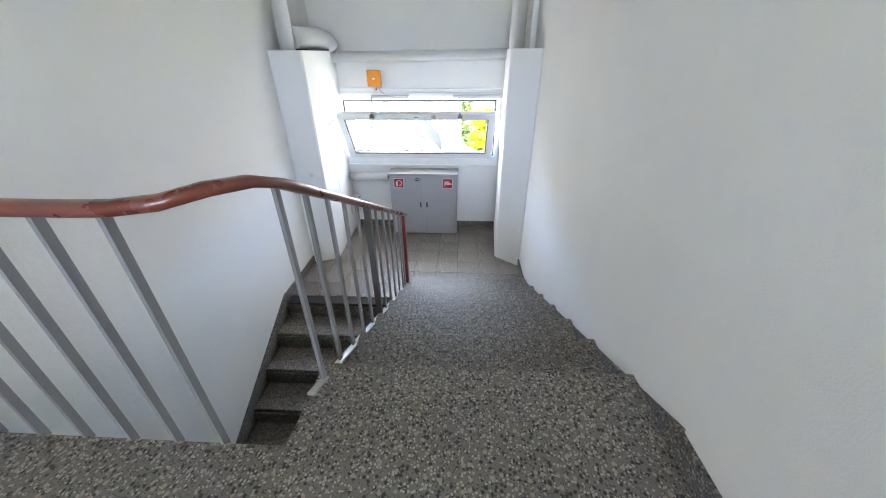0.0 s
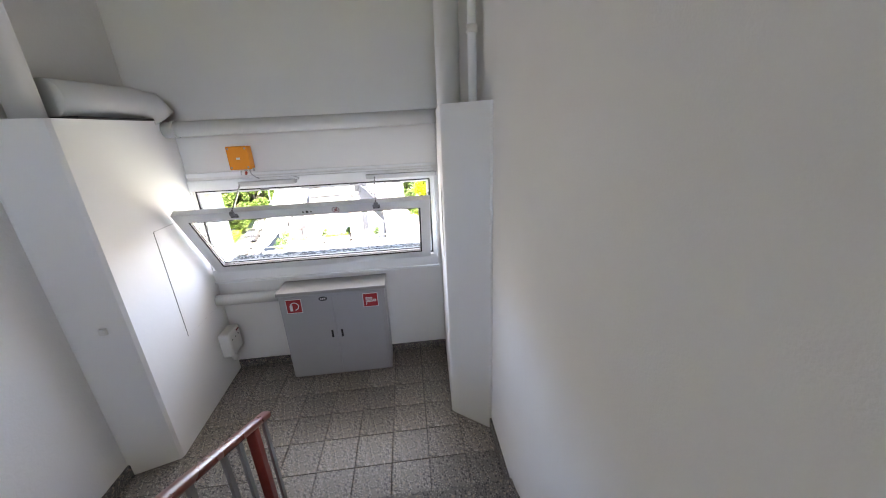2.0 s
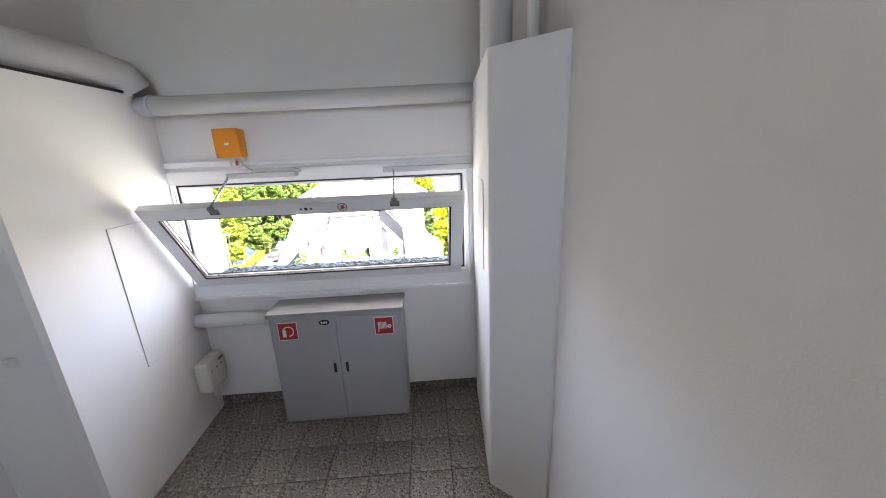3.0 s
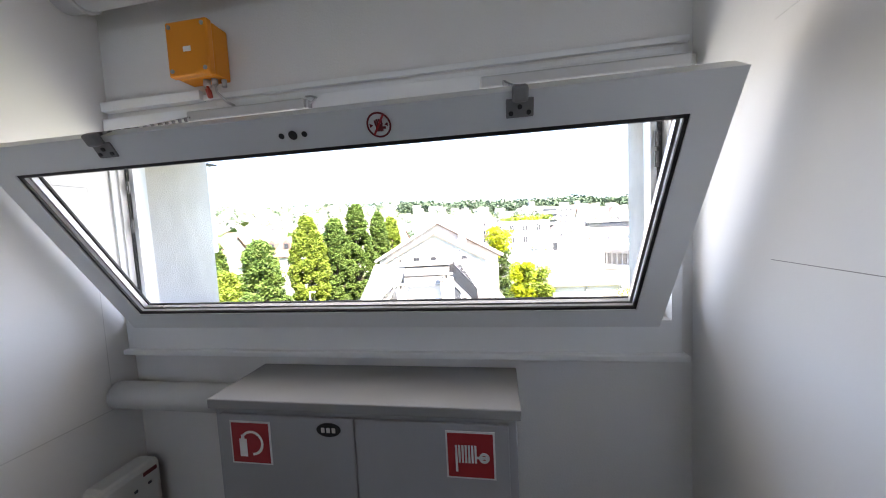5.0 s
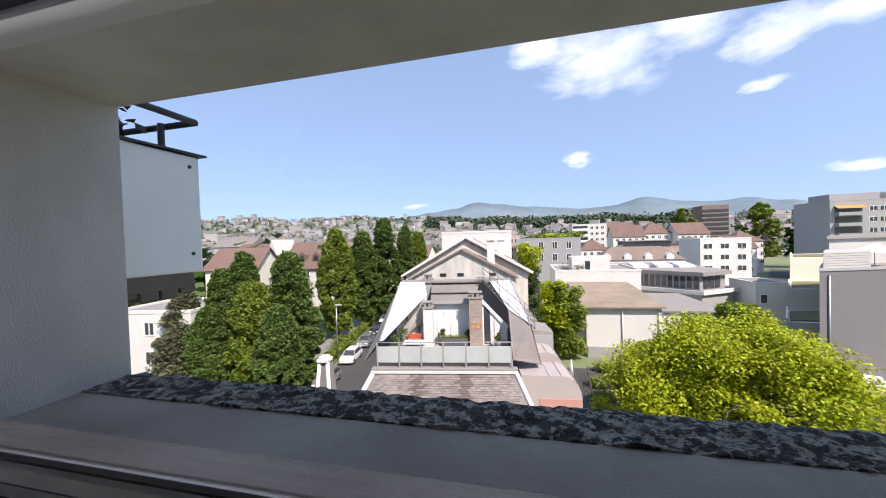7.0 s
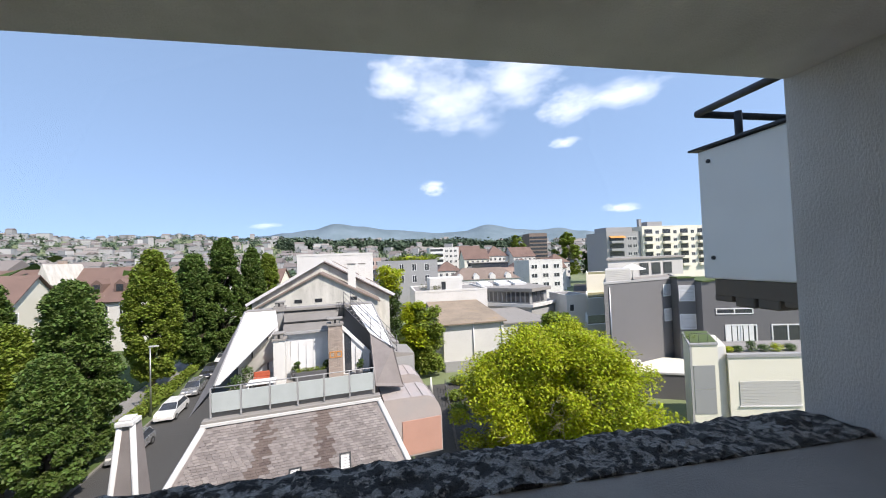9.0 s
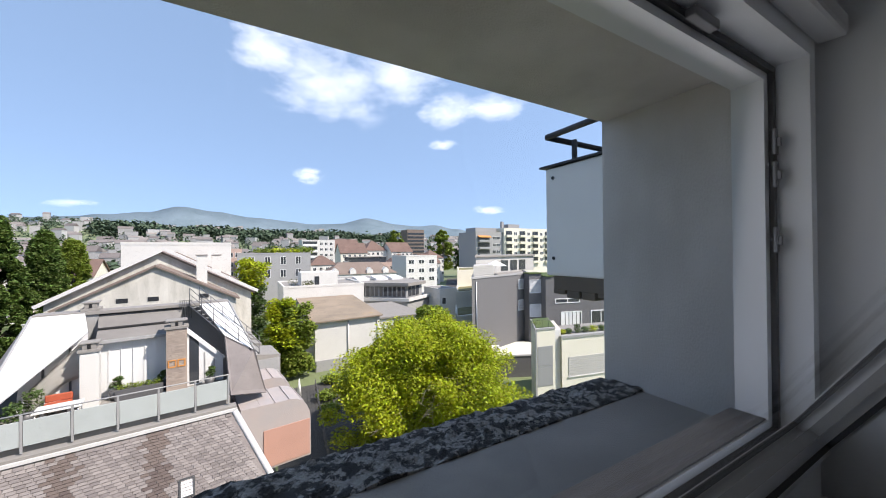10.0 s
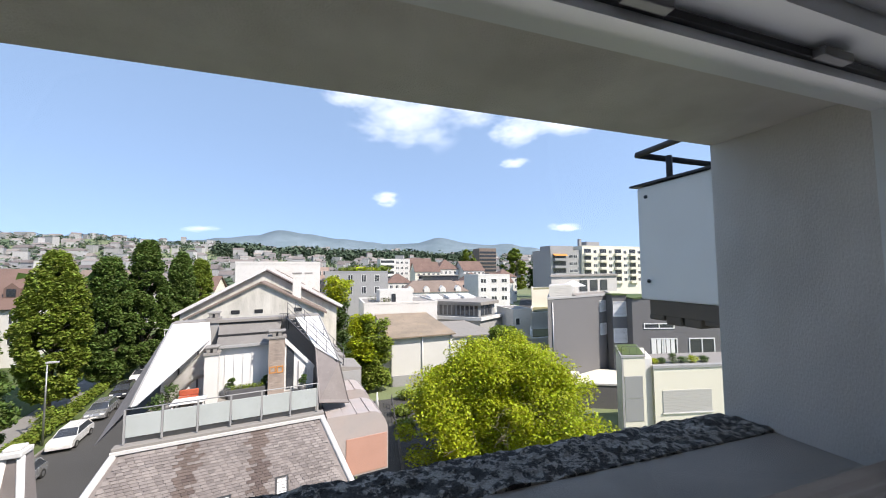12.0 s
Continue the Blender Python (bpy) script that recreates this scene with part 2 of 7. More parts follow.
M["slate_stain"] = material("stained_slate", (0.105, 0.078, 0.07), 0.7, 0.15, 0.9, 30, 0.2, tint=(0.075, 0.056, 0.05), each=0.2)
M["rail_steel"] = material("dark_grey_painted_steel", (0.10, 0.10, 0.105), 0.45, 0.12, 6, 70, 0.05)
M["white_plastic"] = material("off_white_plastic", (0.72, 0.71, 0.68), 0.45, 0.03, 3, 60, 0.03)
M["concrete"] = material("weathered_render", (0.72, 0.68, 0.64), 0.92, 0.10, 3.4, 240, 0.3, tint=(0.42, 0.385, 0.35), spec=0.15, stretch=(1, 1, 0.5))
M["lichen"] = material("lichened_concrete", (0.44, 0.405, 0.36), 0.95, 0.3, 9, 200, 1.0, tint=(0.11, 0.10, 0.088), patch=(0.045, 0.041, 0.036), patch_cut=0.455, patch_scale=38)
M["ledge"] = material("dirty_render", (0.44, 0.395, 0.35), 0.92, 0.14, 4, 240, 0.3, tint=(0.22, 0.19, 0.165), spec=0.15)
M["drip"] = material("dirty_metal", (0.185, 0.172, 0.16), 0.6, 0.15, 5, 120, 0.15, tint=(0.10, 0.088, 0.078))
M["glass"] = clear_glass("window_glass")
M["glass_dark"] = material("window_pane_dark", (0.045, 0.05, 0.06), 0.08, 0.2, 0.5, 3, 0.0, spec=0.9)
M["asphalt"] = material("asphalt", (0.062, 0.061, 0.06), 0.9, 0.12, 0.25, 14, 0.2)
M["paving"] = material("pavement", (0.22, 0.21, 0.195), 0.9, 0.1, 0.4, 8, 0.2)
M["grass"] = material("grass", (0.05, 0.09, 0.02), 0.9, 0.25, 0.3, 9, 0.6, tint=(0.12, 0.13, 0.05))
# base colour lightened to stand in for haze over the hills
M["land"] = material("distant_land", (0.15, 0.19, 0.09), 0.95, 0.2, 0.012, 0.15, 0.0, tint=(0.19, 0.18, 0.10), patch=(0.08, 0.12, 0.06), patch_cut=0.5, patch_scale=0.006)
# distance haze painted into the mountain's blue-grey base colour
M["mountain"] = material("haze_blue_mountain", (0.165, 0.215, 0.25), 1.0, 0.15, 0.005, 0.03, 0.0, tint=(0.10, 0.14, 0.16), spec=0.0)
M["slate"] = material("grey_brown_slate", (0.225, 0.20, 0.192), 0.75, 0.15, 0.9, 30, 0.2, tint=(0.13, 0.112, 0.106), each=0.22)
M["slate_far"] = material("grey_slate_joined", (0.22, 0.197, 0.189), 0.8, 0.15, 0.9, 30, 0.2, tint=(0.13, 0.112, 0.106), island=0.22)
M["sheet_white"] = material("white_sheet_metal", (0.70, 0.71, 0.72), 0.5, 0.06, 0.7, 20, 0.05, tint=(0.60, 0.60, 0.59))
M["flash"] = material("pale_flashing", (0.62, 0.61, 0.60), 0.6, 0.08, 1.5, 20, 0.1)
M["brick"] = material("buff_brick", (0.42, 0.33, 0.26), 0.85, 0.12, 2, 20, 0.3, tint=(0.32, 0.25, 0.2))
M["render_old"] = material("stained_white_render", (0.58, 0.56, 0.51), 0.9, 0.12, 0.9, 14, 0.2, tint=(0.30, 0.285, 0.25), stretch=(1.6, 1.6, 0.35))
M["render_white"] = material("white_render", (0.63, 0.62, 0.595), 0.9, 0.04, 0.4, 12, 0.1, tint=(0.54, 0.53, 0.50))
M["render_cream"] = material("cream_render", (0.70, 0.67, 0.57), 0.9, 0.04, 0.4, 12, 0.1)
M["render_pink"] = material("salmon_render", (0.46, 0.33, 0.28), 0.9, 0.06, 0.4, 12, 0.1)
M["grey_brick"] = material("dark_grey_brick", (0.145, 0.143, 0.147), 0.85, 0.34, 1.6, 7, 0.4, tint=(0.085, 0.084, 0.09), stretch=(1, 1, 3.5))
M["grey_render"] = material("grey_render", (0.32, 0.32, 0.32), 0.9, 0.05, 0.4, 12, 0.1)
M["gravel"] = material("gravel_roof", (0.25, 0.235, 0.22), 0.95, 0.12, 0.25, 6, 0.3, tint=(0.24, 0.23, 0.21))
M["moss_roof"] = material("mossy_tile_roof", (0.30, 0.235, 0.175), 0.95, 0.15, 0.3, 6, 0.3, tint=(0.15, 0.13, 0.1), patch=(0.42, 0.27, 0.05), patch_cut=0.6, patch_scale=0.25)
M["tile_red"] = material("red_brown_roof_tiles", (0.165, 0.105, 0.085), 0.9, 0.12, 0.4, 5, 0.3, tint=(0.11, 0.075, 0.065))
M["tile_brown"] = material("brown_roof_tiles", (0.20, 0.155, 0.13), 0.9, 0.12, 0.4, 5, 0.3)
M["copper"] = material("worn_pink_sheet_roof", (0.40, 0.345, 0.325), 0.55, 0.12, 1.2, 15, 0.1, tint=(0.33, 0.325, 0.325))
M["felt"] = material("dark_roof_felt", (0.20, 0.19, 0.18), 0.9, 0.12, 1.0, 20, 0.2, tint=(0.14, 0.13, 0.12))
M["buff"] = material("buff_chimney_brick", (0.36, 0.30, 0.255), 0.9, 0.12, 2, 20, 0.3, tint=(0.26, 0.21, 0.18), each=0.15)
M["panel"] = material("pale_green_grey_panel", (0.44, 0.475, 0.47), 0.55, 0.06, 0.9, 20, 0.05, tint=(0.35, 0.375, 0.365))
M["sheet_grey"] = material("pale_grey_sheet", (0.46, 0.45, 0.43), 0.6, 0.06, 0.7, 20, 0.05)
M["blind"] = material("pale_blind_slat", (0.62, 0.63, 0.65), 0.5, 0.04, 1, 20, 0.0)
M["dry_bed"] = material("dry_planted_bed", (0.17, 0.15, 0.07), 0.95, 0.25, 0.8, 9, 0.5, tint=(0.12, 0.13, 0.05))
M["striker"] = material("dull_steel_plate", (0.16, 0.16, 0.165), 0.45, 0.08, 8, 120, 0.05, metal=0.6)
# darker leaf green: shade on the left-hand trees put into the colour
M["leaf_shaded"] = material("shaded_green_leaf", (0.11, 0.17, 0.035), 0.6, 0.2, 0.4, 3, 0.0, tint=(0.06, 0.105, 0.025), island=0.4, sub=0.3, spec=0.3)
M["pink"] = material("salmon_painted_board", (0.46, 0.26, 0.20), 0.7, 0.06, 1, 15, 0.05)
M["frame_white"] = material("white_window_frame", (0.75, 0.75, 0.74), 0.5, 0.03, 2, 20, 0.0)
M["leaf_lime"] = material("lime_green_leaf", (0.38, 0.42, 0.015), 0.55, 0.2, 0.5, 3, 0.0, tint=(0.21, 0.28, 0.015), island=0.4, sub=0.35, spec=0.3)
M["leaf_green"] = material("green_leaf", (0.185, 0.245, 0.032), 0.6, 0.2, 0.4, 3, 0.0, island=0.35, sub=0.3, spec=0.3)
M["leaf_dark"] = material("dark_green_leaf", (0.075, 0.125, 0.03), 0.65, 0.2, 0.4, 3, 0.0, island=0.35, sub=0.25, spec=0.3)
M["leaf_grey"] = material("grey_green_needle", (0.12, 0.13, 0.065), 0.7, 0.2, 0.4, 3, 0.0, island=0.35, sub=0.2, spec=0.3)
M["leaf_purple"] = material("purple_leaf", (0.055, 0.02, 0.025), 0.6, 0.2, 3, 20, 0.0, island=0.3, sub=0.2)
M["bark"] = material("bark", (0.13, 0.105, 0.08), 0.95, 0.2, 2, 14, 0.5)
M["twig"] = material("dry_twig", (0.33, 0.28, 0.2), 0.9, 0.15, 2, 14, 0.2)
# far leaves greyed and blued: haze painted into the base colour
M["far_wood"] = material("haze_greyed_woodland", (0.085, 0.12, 0.08), 0.95, 0.15, 0.05, 0.5, 0.0, island=0.3, spec=0.0)
# far walls and roofs greyed in the base colour, in place of haze
M["town"] = material("far_house_walls", (0.35, 0.35, 0.35), 0.9, 0.08, 0.05, 0.5, 0.0, island=0.2)
M["town_roof"] = material("far_house_roofs", (0.20, 0.178, 0.168), 0.9, 0.1, 0.05, 0.5, 0.0, island=0.35)
M["rust"] = material("stained_metal_edge", (0.10, 0.085, 0.07), 0.8, 0.2, 4, 40, 0.2, tint=(0.2, 0.15, 0.1))
M["planter"] = material("painted_planter_panel", (0.80, 0.79, 0.76), 0.6, 0.05, 1.2, 30, 0.06, tint=(0.64, 0.62, 0.59))
M["iron"] = material("dark_iron", (0.03, 0.032, 0.036), 0.5, 0.1, 6, 40, 0.05, metal=0.3)
M["car_silver"] = material("silver_car_paint", (0.45, 0.46, 0.47), 0.25, 0.03, 2, 60, 0.0, metal=0.6, coat=0.5)
M["car_white"] = material("white_car_paint", (0.72, 0.73, 0.73), 0.25, 0.02, 2, 60, 0.0, coat=0.5)
M["car_dark"] = material("dark_car_paint", (0.05, 0.052, 0.06), 0.25, 0.03, 2, 60, 0.0, metal=0.4, coat=0.5)
M["rubber"] = material("tyre_rubber", (0.02, 0.02, 0.02), 0.85, 0.1, 5, 60, 0.05)
M["awning"] = material("orange_awning", (0.55, 0.24, 0.06), 0.8, 0.05, 2, 30, 0.0)
M["shutter"] = material("grey_shutter", (0.28, 0.285, 0.29), 0.6, 0.05, 1, 20, 0.05)
M["terracotta"] = material("terracotta", (0.42, 0.10, 0.05), 0.8, 0.1, 3, 30, 0.1)

# ---- builders of shapes ----
def box(bm, x0, y0, z0, x1, y1, z1, bevel=0.0, m=None):
    r = bmesh.ops.create_cube(bm, size=1.0)
    vs = r["verts"]
    for v in vs:
        v.co = Vector(((x0 + x1) / 2 + v.co.x * (x1 - x0), (y0 + y1) / 2 + v.co.y * (y1 - y0), (z0 + z1) / 2 + v.co.z * (z1 - z0)))
    if bevel:
        es = list({e for v in vs for e in v.link_edges})
        r = bmesh.ops.bevel(bm, geom=es, offset=bevel, segments=2, affect="EDGES", profile=0.5)
        vs = list({v for f in r["faces"] for v in f.verts} | {v for v in vs if v.is_valid})
    if m is not None:
        bmesh.ops.transform(bm, matrix=m, verts=vs)
    return vs


def rod(bm, a, b, r, r2=None, seg=10, caps=True):
    a, b = Vector(a), Vector(b)
    d = b - a
    q = d.to_track_quat("Z", "Y").to_matrix().to_4x4()
    g = bmesh.ops.create_cone(bm, cap_ends=caps, segments=seg, radius1=r, radius2=r if r2 is None else r2, depth=d.length)
    bmesh.ops.transform(bm, matrix=Matrix.Translation((a + b) / 2) @ q, verts=g["verts"])
    for v in g["verts"]:
        for f in v.link_faces:
            if len(f.verts) == 4:
                f.smooth = True
    return g["verts"]


def tube(bm, pts, r, seg=10):
    """A bent tube along points, with rings shared at the bends."""
    pts = [Vector(p) for p in pts]
    rings = []
    for i, p in enumerate(pts):
        d = (pts[min(i + 1, len(pts) - 1)] - pts[max(i - 1, 0)]).normalized()
        up = Vector((0, 0, 1)) if abs(d.z) < 0.9 else Vector((1, 0, 0))
        a = d.cross(up).normalized()
        c = d.cross(a)
        rings.append([bm.verts.new(p + (a * math.cos(k) + c * math.sin(k)) * r) for k in (2 * math.pi * j / seg for j in range(seg))])
    for r0, r1 in zip(rings, rings[1:]):
        for j in range(seg):
            f = bm.faces.new((r0[j], r0[(j + 1) % seg], r1[(j + 1) % seg], r1[j]))
            f.smooth = True
    bm.faces.new(rings[0][::-1])
    bm.faces.new(rings[-1])


def prism(bm, poly, z0, z1):
    """An upright prism over a plan polygon."""
    lo = [bm.verts.new((x, y, z0)) for x, y in poly]
    hi = [bm.verts.new((x, y, z1)) for x, y in poly]
    n = len(poly)
    bm.faces.new(lo[::-1])
    bm.faces.new(hi)
    for i in range(n):
        bm.faces.new((lo[i], lo[(i + 1) % n], hi[(i + 1) % n], hi[i]))


def slab(bm, pts, thick):
    """A plate of the given thickness under a planar outline in space."""
    pts = [Vector(p) for p in pts]
    nrm = (pts[1] - pts[0]).cross(pts[2] - pts[0]).normalized()
    top = [bm.verts.new(p) for p in pts]
    low = [bm.verts.new(p - nrm * thick) for p in pts]
    n = len(pts)
    bm.faces.new(top)
    bm.faces.new(low[::-1])
    for i in range(n):
        bm.faces.new((top[i], low[i], low[(i + 1) % n], top[(i + 1) % n]))


def wall_with_holes(bm, u0, u1, z0, z1, holes, place, thick):
    """A wall in cells, open at holes (u0, z0, u1, z1); place(u, depth, z) sets it into the world."""
    us = sorted({u0, u1, *(h[0] for h in holes), *(h[2] for h in holes)})
    zs = sorted({z0, z1, *(h[1] for h in holes), *(h[3] for h in holes)})

    def is_open(i, j):
        if i < 0 or j < 0 or i >= len(us) - 1 or j >= len(zs) - 1:
            return True
        u, z = (us[i] + us[i + 1]) / 2, (zs[j] + zs[j + 1]) / 2
        return any(h[0] < u < h[2] and h[1] < z < h[3] for h in holes)

    seen = {}

    def v(i, j, d):
        if (i, j, d) not in seen:
            seen[i, j, d] = bm.verts.new(place(us[i], d * thick, zs[j]))
        return seen[i, j, d]

    for i in range(len(us) - 1):
        for j in range(len(zs) - 1):
            if is_open(i, j):
                continue
            bm.faces.new((v(i, j, 0), v(i + 1, j, 0), v(i + 1, j + 1, 0), v(i, j + 1, 0)))
            bm.faces.new((v(i, j + 1, 1), v(i + 1, j + 1, 1), v(i + 1, j, 1), v(i, j, 1)))
            for di, dj, a, b in ((-1, 0, (i, j), (i, j + 1)), (1, 0, (i + 1, j + 1), (i + 1, j)), (0, -1, (i + 1, j), (i, j)), (0, 1, (i, j + 1), (i + 1, j + 1))):
                if is_open(i + di, j + dj):
                    bm.faces.new((v(*a, 0), v(*b, 0), v(*b, 1), v(*a, 1)))


def mesh_of(name, bm, mat):
    bmesh.ops.recalc_face_normals(bm, faces=bm.faces)
    me = bpy.data.meshes.new(name)
    bm.to_mesh(me)
    bm.free()
    me.materials.append(mat)
    return me


def part(name, bm, mat, parent=None, label=""):
    ob = new(name, mesh_of(name, bm, mat) if isinstance(bm, bmesh.types.BMesh) else bm)
    if parent is not None:
        ob.parent = parent
    if label:
        ob["label"] = label
    return ob


def thing(name, label, category, at=None, group="", kind=""):
    ob = new(name)
    ob.empty_display_size = 0.1
    if at is not None:
        ob.matrix_world = at
    return tagged(ob, label, category, group, kind)


def structure(name, bm, mat, label, category):
    return tagged(part(name, bm, mat), label, category, "", "structure")


def B():
    return bmesh.new()

# ---- stairwell: walls, floors, columns ----
XL, XR = -1.28, 1.20            # side walls
CEIL = 4.7
RISE, N_UP = 0.157, 7
UP_Z = RISE * N_UP              # floor of the upper landing
UP_Y0, TREAD_UP = -1.60, 0.335  # first riser of the flight that leads up
UP_Y1 = UP_Y0 - TREAD_UP * (N_UP - 1)
DN_Y0, TREAD_DN = -1.86, 0.30   # first riser of the flight that leads down
RAIL_X = -0.02
BACK_Y = -8.0
REV = (-1.012, 0.99, 0.953, 1.748)   # outer opening of the window: x0, z0, x1, z1

b = B()
wall_with_holes(b, XL - 0.3, XR + 0.3, -3.2, CEIL, [(REV[0], REV[1], REV[2], REV[3])], lambda u, d, z: (u, d, z), 0.40)
structure("wall_window", b, M["plaster_rough"], "white coarse plaster wall with a low wide window", "wall")
b = B()
box(b, XL - 0.3, BACK_Y, -3.2, XL, 0, CEIL)
structure("wall_west", b, M["plaster"], "white plastered stairwell wall", "wall")
b = B()
box(b, XR, BACK_Y, -3.2, XR + 0.3, 0, CEIL)
structure("wall_east", b, M["plaster_rough"], "white plastered stairwell wall with coarse grain", "wall")
b = B()
# opening added out of view, behind the landing lamp
wall_with_holes(b, XL - 0.3, XR + 0.3, -3.2, CEIL, [(-0.35, 2.1, 1.15, 3.9)], lambda u, d, z: (u, BACK_Y - d, z), 0.3)
structure("wall_back", b, M["plaster"], "white plastered wall of the upper landing", "wall")
b = B()
box(b, XL - 0.3, BACK_Y - 0.3, CEIL, XR + 0.3, 0.40, CEIL + 0.2)
structure("ceiling", b, M["plaster"], "white stairwell ceiling", "ceiling")

# landing slab below the tiles, and the upper landing
b = B()
box(b, XL, DN_Y0, -0.2, XR, 0, -0.008)
structure("floor_landing", b, M["joint"], "half landing slab with dark joints", "floor")
b = B()
box(b, XL, BACK_Y, UP_Z - 0.2, XR, -3.96, UP_Z)
box(b, RAIL_X - 0.03, -3.96, UP_Z - 0.2, XR, UP_Y1 - 0.001, UP_Z)
structure("floor_upper", b, M["terrazzo_step"], "speckled grey terrazzo floor of the upper landing", "floor")
b = B()
box(b, XL, BACK_Y, -3.4, XR, DN_Y0, -3.2)
structure("floor_lower", b, M["terrazzo_step"], "dark terrazzo floor of the storey below", "floor")


def flight(name, x0, x1, y0, tread, z0, n, up, label):
    """Steps away from y0 towards -y; each a tread with a nosing and a riser on a sloping slab."""
    st = thing(name, label, "stairs", kind="structure")
    s = 1 if up else -1
    tb, rb = B(), B()
    box(tb, x0, -tread, -0.04, x1, 0.022, 0.0, 0.006)
    tm = mesh_of("step_tread", tb, M["terrazzo_step"])
    box(rb, x0, -0.02, -RISE - 0.03, x1, 0.0, -0.039)
    rm = mesh_of("step_riser", rb, M["skirting"])
    for i in range(n):
        y = y0 - tread * i
        z = z0 + RISE * (i + 1) if up else z0 - RISE * i
        if up and i == n - 1:
            part("riser", rm, None, st).location = (0, y, z)
            continue
        if not up:
            if i:
                part("tread", tm, None, st).location = (0, y + tread, z)
            part("riser", rm, None, st).location = (0, y + 0.001, z)
        else:
            part("tread", tm, None, st).location = (0, y, z)
            part("riser", rm, None, st).location = (0, y, z)
    sl = B()
    ya, yb = y0 - 0.02, y0 - tread * n
    za, zb = (z0 - 0.05, z0 + s * RISE * n - 0.05)
    drop = 0.12 if up else RISE + 0.03
    slab(sl, [(x1 - 0.002, yb, zb - drop), (x1 - 0.002, ya, za - drop), (x0 + 0.002, ya, za - drop), (x0 + 0.002, yb, zb - drop)], 0.14)
    part("slab", sl, M["plaster"], st, "white plastered underside")
    return st


flight("stairs_up", RAIL_X + 0.01, XR - 0.004, UP_Y0, TREAD_UP, 0.0, N_UP, True, "speckled dark terrazzo steps between wall and railing")
flight("stairs_down", XL + 0.004, RAIL_X - 0.04, DN_Y0, TREAD_DN, 0.0, 14, False, "worn dark terrazzo steps leading down")

# slanting boxed columns on both sides of the window bay
COL_TOP = 2.25
b = B()
prism(b, [(-1.03, 0), (-1.28, 0), (-1.28, -1.085), (-1.265, -1.085), (-1.02, -1.0), (-1.005, -0.98)], 0, COL_TOP)
colL = structure("column_boxing_west", b, M["board"], "white painted boxed column with a slanting face", "column")
b = B()
prism(b, [(0.985, 0), (0.935, -0.85), (0.938, -0.862), (0.95, -0.876), (1.185, -1.065), (1.2, -1.065), (1.2, 0)], 0, COL_TOP)
colR = structure("column_boxing_east", b, M["board"], "white painted boxed column with a slanting face", "column")


def joint_panel(name, x, y0, y1, z0, z1, side, slant=0.0):
    """A flush access panel: a thin board with a shadow gap round it."""
    t = thing(name, "flush white access panel with a thin dark joint", "access panel")
    p, g = B(), B()
    box(g, x, y0, z0, x + side * 0.002, y1, z1)
    box(p, x, y0 + 0.0018, z0 + 0.0018, x + side * 0.0035, y1 - 0.0018, z1 - 0.0018)
    for m_ in (p, g):
        for v_ in m_.verts:
            v_.co.x += slant * (v_.co.y - y0)
    part("gap", g, M["gap"], t)
    part("panel", p, M["board"], t)
    return t


joint_panel("access_panel", -1.0148, -0.56, -0.10, 0.72, 1.54, 1, -0.0255)
joint_panel("access_panel", 0.9447, -0.67, -0.33, 1.24, 1.71, -1, 0.0588)
b = B()
box(b, -1.14, -1.055, 1.06, -1.10, -1.035, 1.10, 0.004)
tagged(part("wall_hook", b, M["white_plastic"]), "small white plastic clip on the boxed column", "hook")

# skirtings
b = B()
box(b, -1.03, -0.012, 0, 0.985, 0, 0.085, 0.003)
structure("baseboard_1", b, M["skirting"], "dark terrazzo skirting under the window", "baseboard")
b = B()
for i in range(N_UP):
    y = UP_Y0 - TREAD_UP * i
    za, zb = RISE * i, RISE * (i + 1)
    vs = [(y + 0.03, za - 0.02), (y + 0.03, za + 0.115), (y - TREAD_UP + 0.03, zb + 0.115), (y - TREAD_UP + 0.03, zb - 0.02), (y - 0.01, zb - 0.02), (y - 0.01, za - 0.02)]
    lo = [b.verts.new((XR - 0.014, q[0], q[1])) for q in vs]
    hi = [b.verts.new((XR, q[0], q[1])) for q in vs]
    b.faces.new(lo)
    b.faces.new(hi[::-1])
    for k in range(6):
        b.faces.new((lo[k], hi[k], hi[(k + 1) % 6], lo[(k + 1) % 6]))
box(b, XR - 0.014, UP_Y0 + 0.03, 0, XR, -1.06, 0.09)
box(b, XR - 0.014, BACK_Y, UP_Z, XR, UP_Y1 - TREAD_UP + 0.03, UP_Z + 0.1)
structure("baseboard_2", b, M["skirting"], "dark terrazzo skirting following the steps", "baseboard")
b = B()
for i in range(14):
    y, z = DN_Y0 - TREAD_DN * i, -RISE * i
    slab(b, [(XL + 0.001, y - TREAD_DN, z - RISE + 0.10), (XL + 0.014, y - TREAD_DN, z - RISE + 0.10), (XL + 0.014, y + 0.0, z + 0.10), (XL + 0.001, y + 0.0, z + 0.10)], 0.24)
box(b, XL, DN_Y0, 0, XL + 0.014, -1.085, 0.09)
structure("baseboard_3", b, M["skirting"], "dark terrazzo skirting along the steps leading down", "baseboard")

# ---- railing ----
rail = thing("stair_railing", "red-brown handrail on thin grey steel balusters beside the steps", "railing")
SL = 0.492


def rail_z(y):
    return 0.925 + (-1.70 - y) * SL


